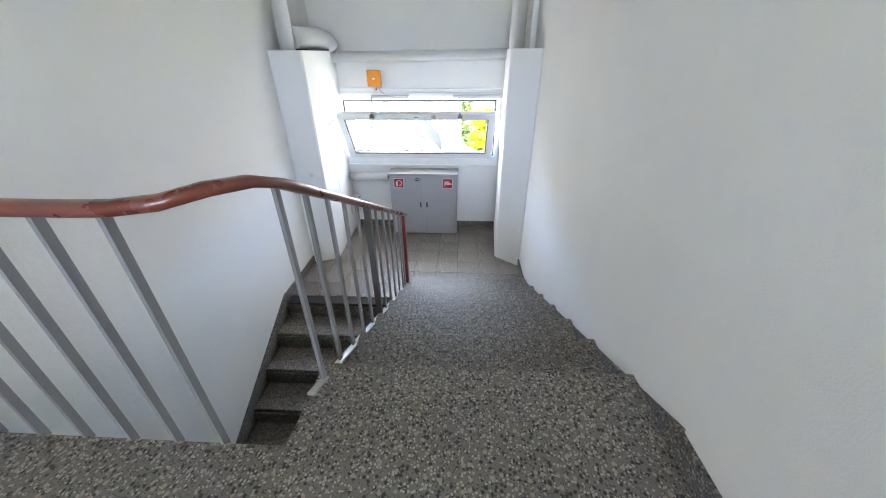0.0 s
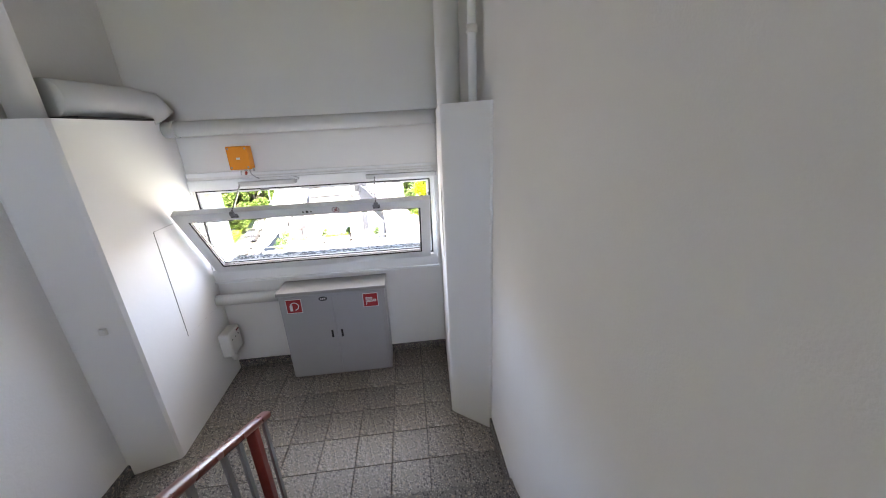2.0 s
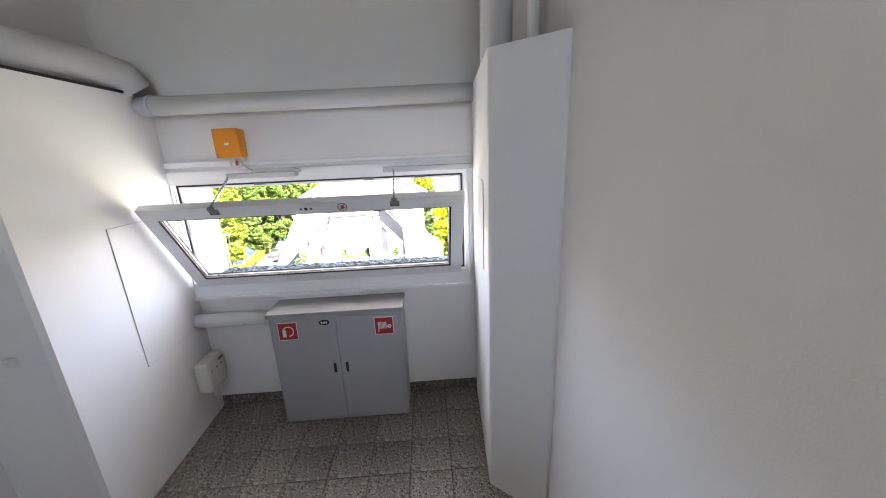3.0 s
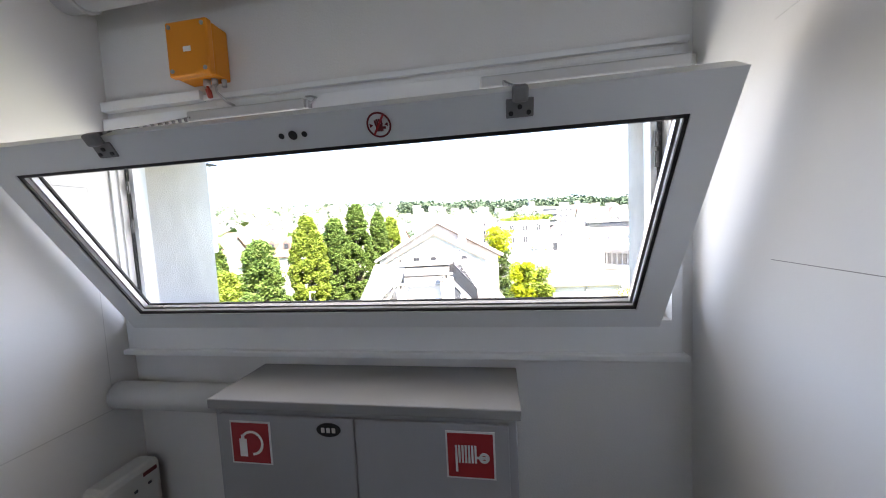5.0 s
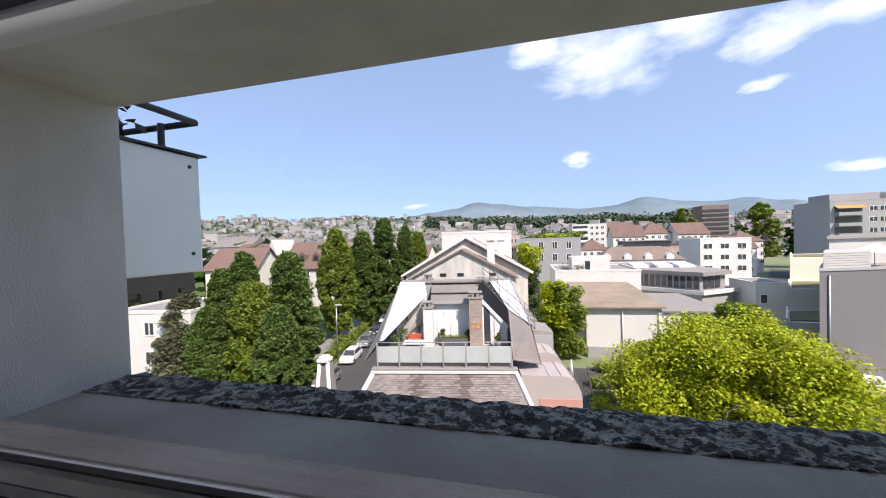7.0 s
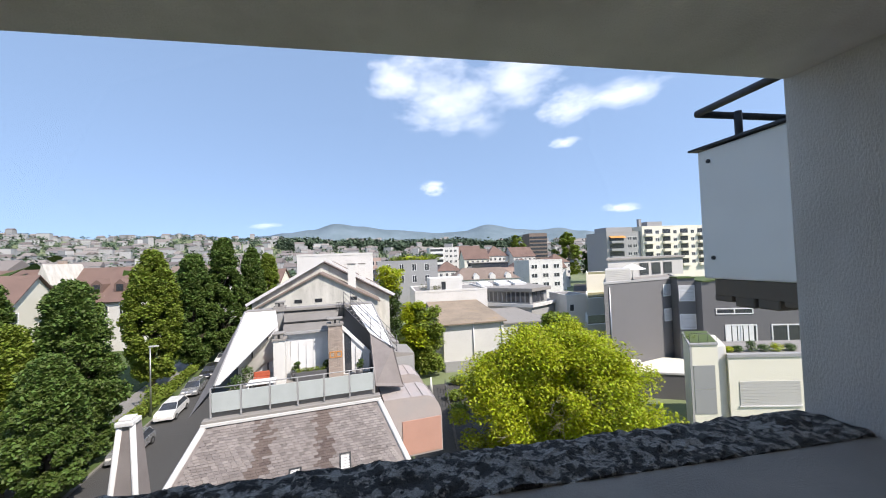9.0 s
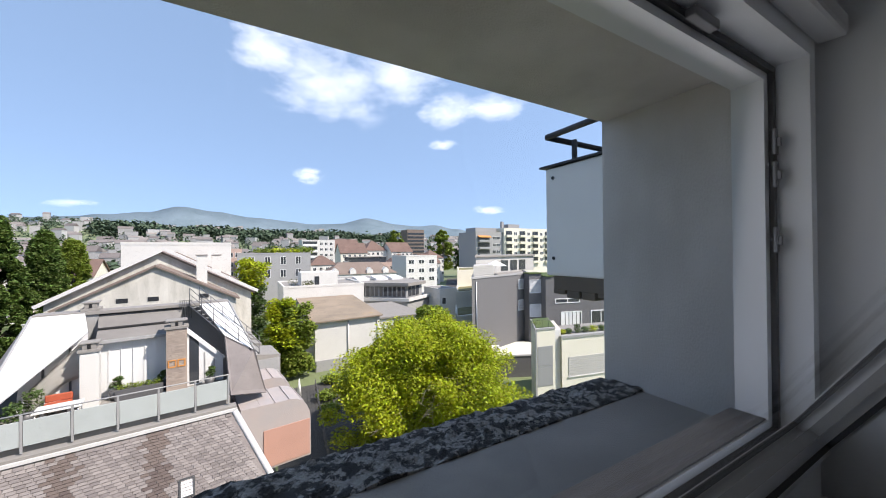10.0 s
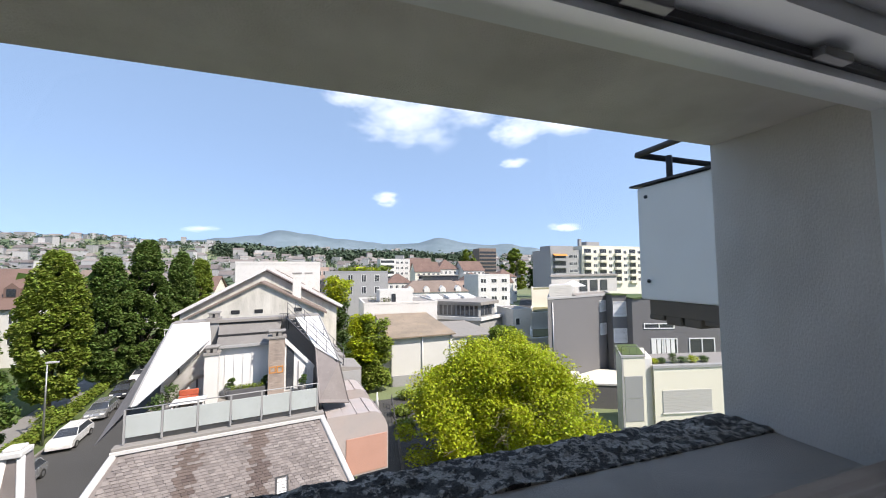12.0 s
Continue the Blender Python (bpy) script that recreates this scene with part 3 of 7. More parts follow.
def flat_rail(pts, w, h, mat, name, parent, label=""):
    bm = B()
    rings = []
    pts = [Vector(p) for p in pts]
    for i, p in enumerate(pts):
        d = (pts[min(i + 1, len(pts) - 1)] - pts[max(i - 1, 0)]).normalized()
        side = d.cross(Vector((0, 0, 1))).normalized()
        up = side.cross(d)
        ring = []
        for k in range(12):
            a = 2 * math.pi * k / 12
            ca, sa = math.cos(a), math.sin(a)
            e = 0.55
            ring.append(bm.verts.new(p + side * (w / 2 * math.copysign(abs(ca) ** e, ca)) + up * (h / 2 * math.copysign(abs(sa) ** e, sa))))
        rings.append(ring)
    for r0, r1 in zip(rings, rings[1:]):
        for k in range(12):
            f = bm.faces.new((r0[k], r0[(k + 1) % 12], r1[(k + 1) % 12], r1[k]))
            f.smooth = True
    bm.faces.new(rings[0])
    bm.faces.new(rings[-1][::-1])
    return part(name, bm, mat, parent, label)


ys = [-1.66 - 0.1 * i for i in range(21)]
pts = [(RAIL_X, y, rail_z(y)) for y in ys] + [(RAIL_X - 0.01, -3.78, 1.935), (RAIL_X - 0.05, -3.88, 1.95), (RAIL_X - 0.12, -3.94, 1.94), (RAIL_X - 0.22, -3.955, 1.932), (RAIL_X - 0.30, -3.955, 1.93)]
pts += [(x, -3.955, 1.93) for x in (-0.5, -0.8, -1.26)]
flat_rail(pts, 0.048, 0.032, M["handrail"], "handrail", rail, "red-brown plastic-covered handrail with a worn shine")
def bar_z(y):
    return max(0.04, 0.12 + (UP_Y0 - y) * RISE / TREAD_UP)


lower = [(RAIL_X, y, bar_z(y)) for y in (-1.62, -1.75, -1.9, -2.4, -3.0, -3.6, -3.80)]
flat_rail(lower, 0.03, 0.012, M["alu"], "bottom_bar", rail, "pale worn steel bar along the steps")
bb = B()
box(bb, -0.006, -0.012, 0, 0.006, 0.012, 1.0)
bal_me = mesh_of("baluster", bb, M["baluster"])
y = -1.69
i = 0
while y > -3.85:
    z0, z1 = bar_z(y), rail_z(y) - 0.012
    if i == 1 or i == 8:
        pb = B()
        if i == 1:
            box(pb, RAIL_X - 0.02, y - 0.02, -0.3, RAIL_X + 0.02, y + 0.02, z1, 0.004)
            part("post", pb, M["rail_red"], rail, "red-brown painted post")
        else:
            box(pb, RAIL_X - 0.018, y - 0.018, z0 - 0.15, RAIL_X + 0.018, y + 0.018, z1, 0.004)
            part("post", pb, M["rail_steel"], rail)
    else:
        o = part("baluster", bal_me, None, rail)
        o.location = (RAIL_X, y, z0)
        o.scale = (1, 1, z1 - z0)
    y -= 0.10 if i < 3 else 0.17
    i += 1
x = RAIL_X - 0.24
while x > -1.25:
    o = part("baluster", bal_me, None, rail)
    o.location = (x, -3.955, UP_Z - 0.02)
    o.scale = (1, 1, 1.92 - UP_Z + 0.02)
    x -= 0.16

# ---- pipes ----
t = thing("heating_pipe", "grey lagged pipe running across above the window", "pipe")
b = B()
tube(b, [(-1.04, -0.10, 2.19), (0.3, -0.10, 2.20), (1.0, -0.10, 2.21)], 0.055, 16)
part("lagging", b, M["pipe"], t)
b = B()
rod(b, (-0.96, -0.10, 2.19), (-0.94, -0.10, 2.19), 0.062, seg=16)
part("collar", b, M["pipe"], t)
t = thing("drain_pipe", "grey lagged pipe entering the wall beside the cabinet", "pipe")
b = B()
tube(b, [(-1.03, -0.075, 0.765), (-0.50, -0.075, 0.765)], 0.05, 16)
part("lagging", b, M["pipe"], t)
b = B()
rod(b, (-0.50, -0.075, 0.765), (-0.44, -0.075, 0.765), 0.028, seg=12)
box(b, -0.475, -0.10, 0.78, -0.45, -0.05, 0.84, 0.004)
part("valve", b, M["rail_steel"], t, "dark metal valve")
t = thing("riser_pipe", "thick grey pipe rising from the boxed column", "pipe")
b = B()
tube(b, [(1.02, -0.62, COL_TOP), (1.02, -0.62, CEIL)], 0.075, 16)
part("lagging", b, M["pipe"], t)
t = thing("riser_pipe", "thin white pipe rising beside a thick one", "pipe")
b = B()
tube(b, [(1.145, -0.78, COL_TOP), (1.145, -0.78, CEIL)], 0.026, 12)
part("tube", b, M["pvc"], t)
b = B()
rod(b, (1.145, -0.78, 2.62), (1.145, -0.78, 2.66), 0.033, seg=12)
part("coupling", b, M["white_plastic"], t)
t = thing("riser_pipe", "thick grey pipe rising from the boxed column", "pipe")
b = B()
tube(b, [(-1.17, -0.90, COL_TOP), (-1.17, -0.90, CEIL)], 0.07, 16)
part("lagging", b, M["pipe"], t)
t = thing("duct_elbow", "rounded grey lagged duct lying on the boxed column", "duct")
b = B()
tube(b, [(-1.16, -0.78, COL_TOP + 0.11), (-1.13, -0.5, COL_TOP + 0.115), (-1.10, -0.25, COL_TOP + 0.115), (-1.06, -0.14, COL_TOP + 0.10), (-1.03, -0.10, COL_TOP + 0.02)], 0.10, 18)
part("lagging", b, M["pipe"], t)
b = B()
box(b, -1.25, -0.8, COL_TOP + 0.002, -1.02, -0.12, COL_TOP + 0.016)
part("saddle", b, M["black"], t, "dark felt strip")

# ---- window: fixed frame, tilted sash, drives ----
FX0, FX1, FZ0, FZ1 = -1.028, 0.945, 0.925, 1.80      # fixed frame, outer edge
CX0, CX1, CZ0, CZ1 = -0.985, 0.883, 1.056, 1.688     # clear opening
win = thing("window_1", "white plastic bottom-hung window, its sash tilted open into the room", "window", kind="structure")
b = B()
wall_with_holes(b, FX0, FX1, FZ0, FZ1, [(CX0 - 0.035, CZ0 - 0.03, CX1 + 0.035, CZ1 + 0.03)], lambda u, d, z: (u, -0.022 + d, z), 0.06)
wf = part("window_frame", b, M["pvc"], win)
b = B()
wall_with_holes(b, CX0 - 0.034, CX1 + 0.034, CZ0 - 0.029, CZ1 + 0.029, [(CX0, CZ0, CX1, CZ1)], lambda u, d, z: (u, 0.030 + d, z), 0.05)
part("inner_rebate", b, M["pvc"], wf)
b = B()
wall_with_holes(b, CX0 - 0.03, CX1 + 0.03, CZ0 - 0.025, CZ1 + 0.025, [(CX0 - 0.018, CZ0 - 0.014, CX1 + 0.018, CZ1 + 0.014)], lambda u, d, z: (u, 0.022 + d, z), 0.01)
part("gasket", b, M["gasket"], wf, "black rubber seal")
b = B()
box(b, -1.028, -0.045, 0.905, 0.96, 0.0, 0.925, 0.004)
part("window_sill", b, M["pvc"], win)
b = B()
box(b, CX0 + 0.001, 0.033, CZ0 + 0.0005, CX1 - 0.001, 0.088, CZ0 + 0.004, 0.001)
box(b, CX0 + 0.001, 0.0845, REV[1] + 0.012, CX1 - 0.001, 0.088, CZ0 + 0.001)
part("drip_rail", b, M["drip"], wf, "dirty grey-brown metal drip rail")
for x_, z_ in ((CX0 - 0.012, 1.55), (CX0 - 0.012, 1.40), (CX1 + 0.012, 1.57), (CX1 + 0.012, 1.51), (CX1 + 0.012, 1.39)):
    b = B()
    box(b, x_ - 0.006, 0.015, z_ - 0.024, x_ + 0.006, 0.0215, z_ + 0.024, 0.002)
    box(b, x_ - 0.003, 0.010, z_ - 0.010, x_ + 0.003, 0.0155, z_ + 0.006, 0.001)
    part("striker_plate", b, M["striker"], wf, "small metal striker plate")
for x_ in (-0.46, 0.27, 0.62):
    b = B()
    box(b, x_ - 0.035, 0.006, CZ1 + 0.008, x_ + 0.035, 0.021, CZ1 + 0.022, 0.002)
    part("striker_plate", b, M["striker"], wf)

# the sash, hinged at its foot
SX0, SX1, SH = -0.985, 0.882, 0.702
TILT = 31.5
SASH = pose(0, -0.028, 1.008, TILT)        # turned about its lower edge, into the room
sash = part("sash", B(), M["pvc"], win)
sash.matrix_world = SASH
b = B()
RW, RB = 0.078, 0.072
wall_with_holes(b, SX0, SX1, 0, SH, [(SX0 + RW, RB, SX1 - RW, SH - RW)], lambda u, d, z: (u, d, z), 0.052)
bmesh.ops.bevel(b, geom=[e for e in b.edges if len(e.link_faces) == 2 and e.calc_face_angle(0) > 1.2], offset=0.004, segments=2, affect="EDGES")
sash.data = mesh_of("sash", b, M["pvc"])
for d_ in (0.004, 0.044):
    b = B()
    wall_with_holes(b, SX0 + RW - 0.001, SX1 - RW + 0.001, RB - 0.001, SH - RW + 0.001, [(SX0 + RW + 0.009, RB + 0.009, SX1 - RW - 0.009, SH - RW - 0.009)], lambda u, d, z: (u, d_ + d, z), 0.006)
    part("gasket", b, M["gasket"], sash, "black rubber glazing seal")
b = B()
box(b, SX0 + RW - 0.005, 0.040, RB - 0.005, SX1 - RW + 0.005, 0.046, SH - RW + 0.005)
g = part("pane", b, M["glass"], sash, "clear insulating glass")
g.visible_shadow = False
b = B()
wall_with_holes(b, SX0 + RW + 0.008, SX1 - RW - 0.008, RB + 0.008, SH - RW - 0.008, [(SX0 + RW + 0.016, RB + 0.016, SX1 - RW - 0.016, SH - RW - 0.016)], lambda u, d, z: (u, 0.020 + d, z), 0.013)
part("spacer", b, M["alu"], sash, "aluminium glazing spacer")


def disc(bm, x, z, r, y, th, seg=24):
    vs = bmesh.ops.create_cone(bm, cap_ends=True, segments=seg, radius1=r, radius2=r, depth=th)["verts"]
    bmesh.ops.transform(bm, matrix=Matrix.Translation((x, y, z)) @ Matrix.Rotation(radians(90), 4, "X"), verts=vs)


def ring(bm, x, z, r0, r1, y, th, seg=32):
    vs = []
    for k in range(seg):
        a = 2 * math.pi * k / seg
        vs.append([bm.verts.new((x + r * math.cos(a), yy, z + r * math.sin(a))) for r, yy in ((r0, y), (r1, y), (r1, y - th), (r0, y - th))])
    for k in range(seg):
        p, q = vs[k], vs[(k + 1) % seg]
        for j in range(4):
            bm.faces.new((p[j], q[j], q[(j + 1) % 4], p[(j + 1) % 4]))


# three vent holes and the warning sticker on the top rail
TRZ = SH - RW / 2
for x_, r_ in ((-0.074, 0.0065), (-0.045, 0.0105), (-0.016, 0.0065)):
    b = B()
    disc(b, x_, TRZ - 0.004, r_, -0.0008, 0.002)
    part("drain_hole", b, M["black"], sash)
SXC = 0.165
b = B()
disc(b, SXC, TRZ, 0.028, -0.0008, 0.0014, 32)
sticker = part("sticker", b, M["white"], sash, "round warning sticker with a crossed-out palm")
b = B()
ring(b, SXC, TRZ, 0.024, 0.028, -0.0016, 0.001)
part("sticker_ring", b, M["darkred"], sticker)
b = B()
box(b, -0.010, -0.003, -0.017, 0.010, -0.0016, 0.002, 0.0)
for k, x_ in enumerate((-0.009, -0.003, 0.003, 0.009)):
    box(b, x_ - 0.0024, -0.003, 0.0, x_ + 0.0024, -0.0016, 0.016 - 0.003 * (k in (0, 3)))
box(b, 0.009, -0.003, -0.012, 0.018, -0.0016, -0.005)
for s_ in (-1, 1):
    q = [b.verts.new((s_ * 0.026, -0.0025, 0.006)), b.verts.new((s_ * 0.026, -0.0025, -0.006)), b.verts.new((s_ * 0.016, -0.0025, 0.0))]
    b.faces.new(q)
bmesh.ops.scale(b, vec=(0.8, 1, 0.8), verts=b.verts)
bmesh.ops.translate(b, vec=(SXC, 0, TRZ), verts=b.verts)
part("sticker_print", b, M["darkred"], sticker)
b = B()
box(b, -0.025, -0.0038, -0.002, 0.025, -0.0032, 0.0025, m=Matrix.Translation((SXC, 0, TRZ)) @ Matrix.Rotation(radians(-55), 4, "Y"))
part("sticker_bar", b, M["red"], sticker)

# two chain drives above the opening, their chains reaching the sash
for x0_, x1_, xa in ((-0.63, -0.19, -0.56), (0.38, 0.955, 0.47)):
    drv = thing("chain_drive", "slim white chain drive above the window, chain run out", "window drive", group="chain drives")
    b = B()
    box(b, x0_, -0.062, 1.742, x1_, -0.023, 1.779, 0.006)
    part("housing", b, M["housing"], drv)
    b = B()
    box(b, x1_ - 0.002, -0.058, 1.746, x1_ + 0.012, -0.027, 1.775, 0.004)
    part("end_cap", b, M["alu"], drv)
    top = SASH @ Vector((xa, -0.012, SH + 0.006))
    start = Vector((xa + (-0.06 if xa < 0 else -0.02), -0.05, 1.757))
    n_l = 26 if xa < 0 else 18
    for k in range(n_l):
        f = (k + 0.5) / n_l
        p = start.lerp(top, f)
        p.z -= 0.004 * math.sin(math.pi * f)
        d = (top - start).normalized()
        lb = B()
        box(lb, -0.006, -0.005, -0.007, 0.006, 0.005, 0.007, 0.0015)
        q = d.to_track_quat("X", "Z").to_matrix().to_4x4()
        o = part("chain_link", lb, M["alu"] if k % 2 else M["rail_steel"], drv)
        o.matrix_world = Matrix.Translation(p) @ q
    b = B()
    box(b, xa - 0.016, -0.026, SH - 0.018, xa + 0.016, -0.001, SH + 0.013, 0.006)
    box(b, xa - 0.028, -0.006, SH - 0.052, xa + 0.028, -0.001, SH - 0.014, 0.002)
    br = part("bracket", b, M["bracket"], drv, "grey plastic chain bracket")
    br.matrix_world = SASH
    for dx, dz in ((-0.018, -0.042), (0.018, -0.042), (0, -0.03)):
        b = B()
        disc(b, xa + dx, SH + dz, 0.005, -0.007, 0.004, 10)
        s_ = part("screw", b, M["black"], br)

# cable ducts, cable and orange junction box
for x0_, x1_, z_, h_, d_ in ((-1.02, -0.60, 1.826, 0.034, 0.03), (-0.60, 0.97, 1.828, 0.018, 0.016), (-0.55, 0.93, 1.803, 0.014, 0.014)):
    b = B()
    box(b, x0_, -d_, z_, x1_, 0, z_ + h_, 0.002)
    tagged(part("cable_duct", b, M["pvc"]), "slim white plastic cable duct above the window", "cable duct", "cable ducts")
jb = thing("junction_box", "bright orange plastic junction box on the wall", "junction box")
JX, JZ = -0.565, 1.965
b = B()
box(b, JX - 0.075, -0.072, JZ - 0.085, JX + 0.075, -0.004, JZ + 0.085, 0.006)
part("box_body", b, M["orange"], jb)
b = B()
box(b, JX - 0.078, -0.098, JZ - 0.088, JX + 0.078, -0.073, JZ + 0.088, 0.006)
lid = part("lid", b, M["orange"], jb)
for dx in (-0.062, 0.062):
    for dz in (-0.07, 0.07):
        b = B()
        disc(b, JX + dx, JZ + dz, 0.007, -0.099, 0.004, 12)
        part("screw", b, M["alu"], lid)
b = B()
box(b, JX - 0.014, -0.1, JZ - 0.012, JX + 0.014, -0.0985, JZ + 0.004)
part("print", b, M["white"], lid, "small pale print")
b = B()
rod(b, (JX + 0.015, -0.045, JZ - 0.085), (JX + 0.015, -0.045, JZ - 0.105), 0.012, seg=10)
rod(b, (JX + 0.045, -0.045, JZ - 0.085), (JX + 0.045, -0.045, JZ - 0.103), 0.010, seg=10)
rod(b, (JX + 0.068, -0.03, JZ - 0.083), (JX + 0.068, -0.03, JZ - 0.108), 0.008, seg=8)
part("gland", b, M["cable"], jb)
b = B()
tube(b, [(JX + 0.045, -0.045, JZ - 0.10), (JX + 0.05, -0.045, JZ - 0.13), (JX + 0.075, -0.03, JZ - 0.16), (JX + 0.10, -0.015, JZ - 0.175)], 0.0045, 8)
tagged(part("cable", b, M["cable"]), "thin grey cable from junction box to duct", "cable")
b = B()
tube(b, [(JX + 0.015, -0.045, JZ - 0.10), (JX + 0.012, -0.04, JZ - 0.115), (JX + 0.0, -0.02, JZ - 0.13)], 0.009, 8)
tagged(part("cable", b, M["cable_red"]), "short thick red cable under the junction box", "cable")
b = B()
tube(b, [(-0.21, -0.04, 1.762), (-0.17, -0.045, 1.767), (-0.155, -0.04, 1.782), (-0.18, -0.03, 1.793), (-0.22, -0.012, 1.80)], 0.0035, 8)
tagged(part("cable", b, M["cable"]), "thin looped grey drive cable", "cable")

# ---- fire cabinet, heater box ----
cab = thing("fire_cabinet", "grey steel two-door fire cabinet with red pictogram signs", "cabinet")
CW, CD, CH = 0.445, 0.25, 0.865
b = B()
box(b, -CW, -CD, 0.0, CW, -0.004, CH - 0.03, 0.003)
part("body", b, M["cabinet"], cab)
b = B()
box(b, -CW - 0.012, -CD - 0.016, CH - 0.03, CW + 0.012, -0.003, CH, 0.004)
part("top", b, M["cab_top"], cab, "light grey top plate")
for s_, x0_, x1_ in ((-1, -CW + 0.022, -0.002), (1, 0.002, CW - 0.022)):
    b = B()
    box(b, x0_, -CD - 0.013, 0.025, x1_, -CD - 0.001, CH - 0.045, 0.003)
    dr = part("door", b, M["cabinet"], cab)
    b = B()
    xh = s_ * 0.042
    box(b, xh - 0.009, -CD - 0.021, 0.40, xh + 0.009, -CD - 0.012, 0.475, 0.004)
    h_ = part("handle", b, M["black"], dr, "black recessed handle")
    b = B()
    xs = s_ * 0.322
    box(b, xs - 0.065, -CD - 0.0155, 0.672, xs + 0.065, -CD - 0.0128, 0.802)
    sg = part("sign", b, M["white"], dr, "red fire pictogram with a white rim")
    b = B()
    box(b, xs - 0.060, -CD - 0.0165, 0.677, xs + 0.060, -CD - 0.0145, 0.797)
    part("sign_field", b, M["red"], sg)
    yy = -CD - 0.018
    zc = 0.737
    b = B()
    if s_ < 0:
        box(b, xs - 0.036, yy, zc - 0.042, xs - 0.012, yy + 0.002, zc + 0.012, 0.0008)
        box(b, xs - 0.029, yy, zc + 0.012, xs - 0.019, yy + 0.002, zc + 0.024)
        for k in range(14):
            a0, a1 = radians(150 - 17 * k), radians(150 - 17 * (k + 1))
            r0, r1 = 0.030, 0.038
            q = [b.verts.new((xs + 0.004 + r * math.cos(a), yy + 0.001, zc + r * math.sin(a))) for a, r in ((a0, r0), (a0, r1), (a1, r1), (a1, r0))]
            b.faces.new(q)
    else:
        for k in range(7):
            box(b, xs - 0.040 + 0.0085 * k, yy, zc - 0.02, xs - 0.0345 + 0.0085 * k, yy + 0.002, zc + 0.028)
        box(b, xs - 0.040, yy, zc - 0.045, xs - 0.034, yy + 0.002, zc - 0.02)
        ring(b, xs + 0.036, zc - 0.005, 0.007, 0.014, yy + 0.002, 0.002, 20)
        box(b, xs + 0.016, yy, zc - 0.008, xs + 0.050, yy + 0.002, zc - 0.002)
    part("sign_print", b, M["white"], sg)
b = B()
vs = bmesh.ops.create_cone(b, cap_ends=True, segments=24, radius1=0.036, radius2=0.036, depth=0.003)["verts"]
bmesh.ops.transform(b, matrix=Matrix.Translation((-0.075, -CD - 0.0145, 0.787)) @ Matrix.Diagonal((1, 1, 0.55, 1)) @ Matrix.Rotation(radians(90), 4, "X"), verts=vs)
bd = part("badge", b, M["black"], cab, "small oval maker badge")
b = B()
for dx in (-0.016, 0.0, 0.016):
    box(b, -0.075 + dx - 0.005, -CD - 0.0175, 0.780, -0.075 + dx + 0.005, -CD - 0.0155, 0.794)
part("badge_mark", b, M["white"], bd)

hb = thing("wall_box", "off-white plastic box with rounded corners on the side wall", "utility box")
b = B()
box(b, -1.028, -0.235, 0.27, -0.93, -0.03, 0.50, 0.02)
part("casing", b, M["white_plastic"], hb)
for dy in (-0.19, -0.13, -0.08):
    b = B()
    box(b, -0.932, dy - 0.006, 0.42, -0.928, dy + 0.006, 0.43)
    part("button", b, M["rail_steel"], hb)
b = B()
box(b, -0.932, -0.10, 0.46, -0.928, -0.05, 0.475)
part("print", b, M["darkred"], hb)
b = B()
rod(b, (-0.98, -0.13, 0.27), (-0.98, -0.13, 0.19), 0.03, 0.024, seg=12)
part("outlet", b, M["white_plastic"], hb)

# ---- outer reveal, sill ledge, facade and planters ----
b = B()
box(b, REV[0], 0.095, REV[1] - 0.05, REV[2], 0.30, REV[1] + 0.012)
structure("window_ledge", b, M["ledge"], "grey weathered render ledge outside the window", "ledge")
b = B()
nx, ny = 180, 14
grid = [[b.verts.new((REV[0] + (REV[2] - REV[0]) * i / nx, 0.30 + 0.13 * j / ny,
                      REV[1] + 0.016 + 0.006 * noise.noise((i * 0.55, j * 0.6, 1.7)) + 0.007 * noise.noise((i * 0.16, j * 0.25, 5.1)) + 0.004 * noise.noise((i * 1.3, j * 1.3, 9.1)) - 0.03 * max(0, j / ny - 0.75)))
         for j in range(ny + 1)] for i in range(nx + 1)]
for i in range(nx):
    for j in range(ny):
        b.faces.new((grid[i][j], grid[i + 1][j], grid[i + 1][j + 1], grid[i][j + 1]))
low = [[b.verts.new((REV[0] + (REV[2] - REV[0]) * i, 0.30 + 0.13 * j, REV[1] - 0.05)) for j in (0, 1)] for i in (0, 1)]
b.faces.new([grid[i][ny] for i in range(nx + 1)] + [low[1][1], low[0][1]])
b.faces.new([grid[i][0] for i in range(nx, -1, -1)] + [low[0][0], low[1][0]])
structure("ledge_lip", b, M["lichen"], "rough lichen-covered concrete lip of the ledge", "ledge")
b = B()
wall_with_holes(b, -14, 14, -14, 5.2, [(REV[0], REV[1], REV[2], REV[3])], lambda u, d, z: (u, 0.402 + d, z), 0.012)
structure("facade", b, M["concrete"], "grey rendered outer facade of the building", "facade")
b = B()
for x0_, x1_, y0_, y1_ in ((REV[0] + 0.001, REV[0] + 0.004, 0.085, 0.40), (REV[2] - 0.004, REV[2] - 0.001, 0.085, 0.40)):
    box(b, x0_, y0_, REV[1], x1_, y1_, REV[3])
box(b, REV[0] + 0.004, 0.085, REV[3] - 0.004, REV[2] - 0.004, 0.40, REV[3] - 0.001)
structure("window_reveal", b, M["concrete"], "grey rendered sides and head of the window opening", "reveal")
# roof and side walls, out of view, added to keep sun off the facade
b = B()
box(b, -14, BACK_Y - 6, 4.95, 14, 0.40, 5.2)
structure("roof_own", b, M["gravel"], "unseen flat roof of the building, added to block the sun", "roof")
b = B()
box(b, -14, BACK_Y - 6, -14, -13.7, 0.40, 4.95)
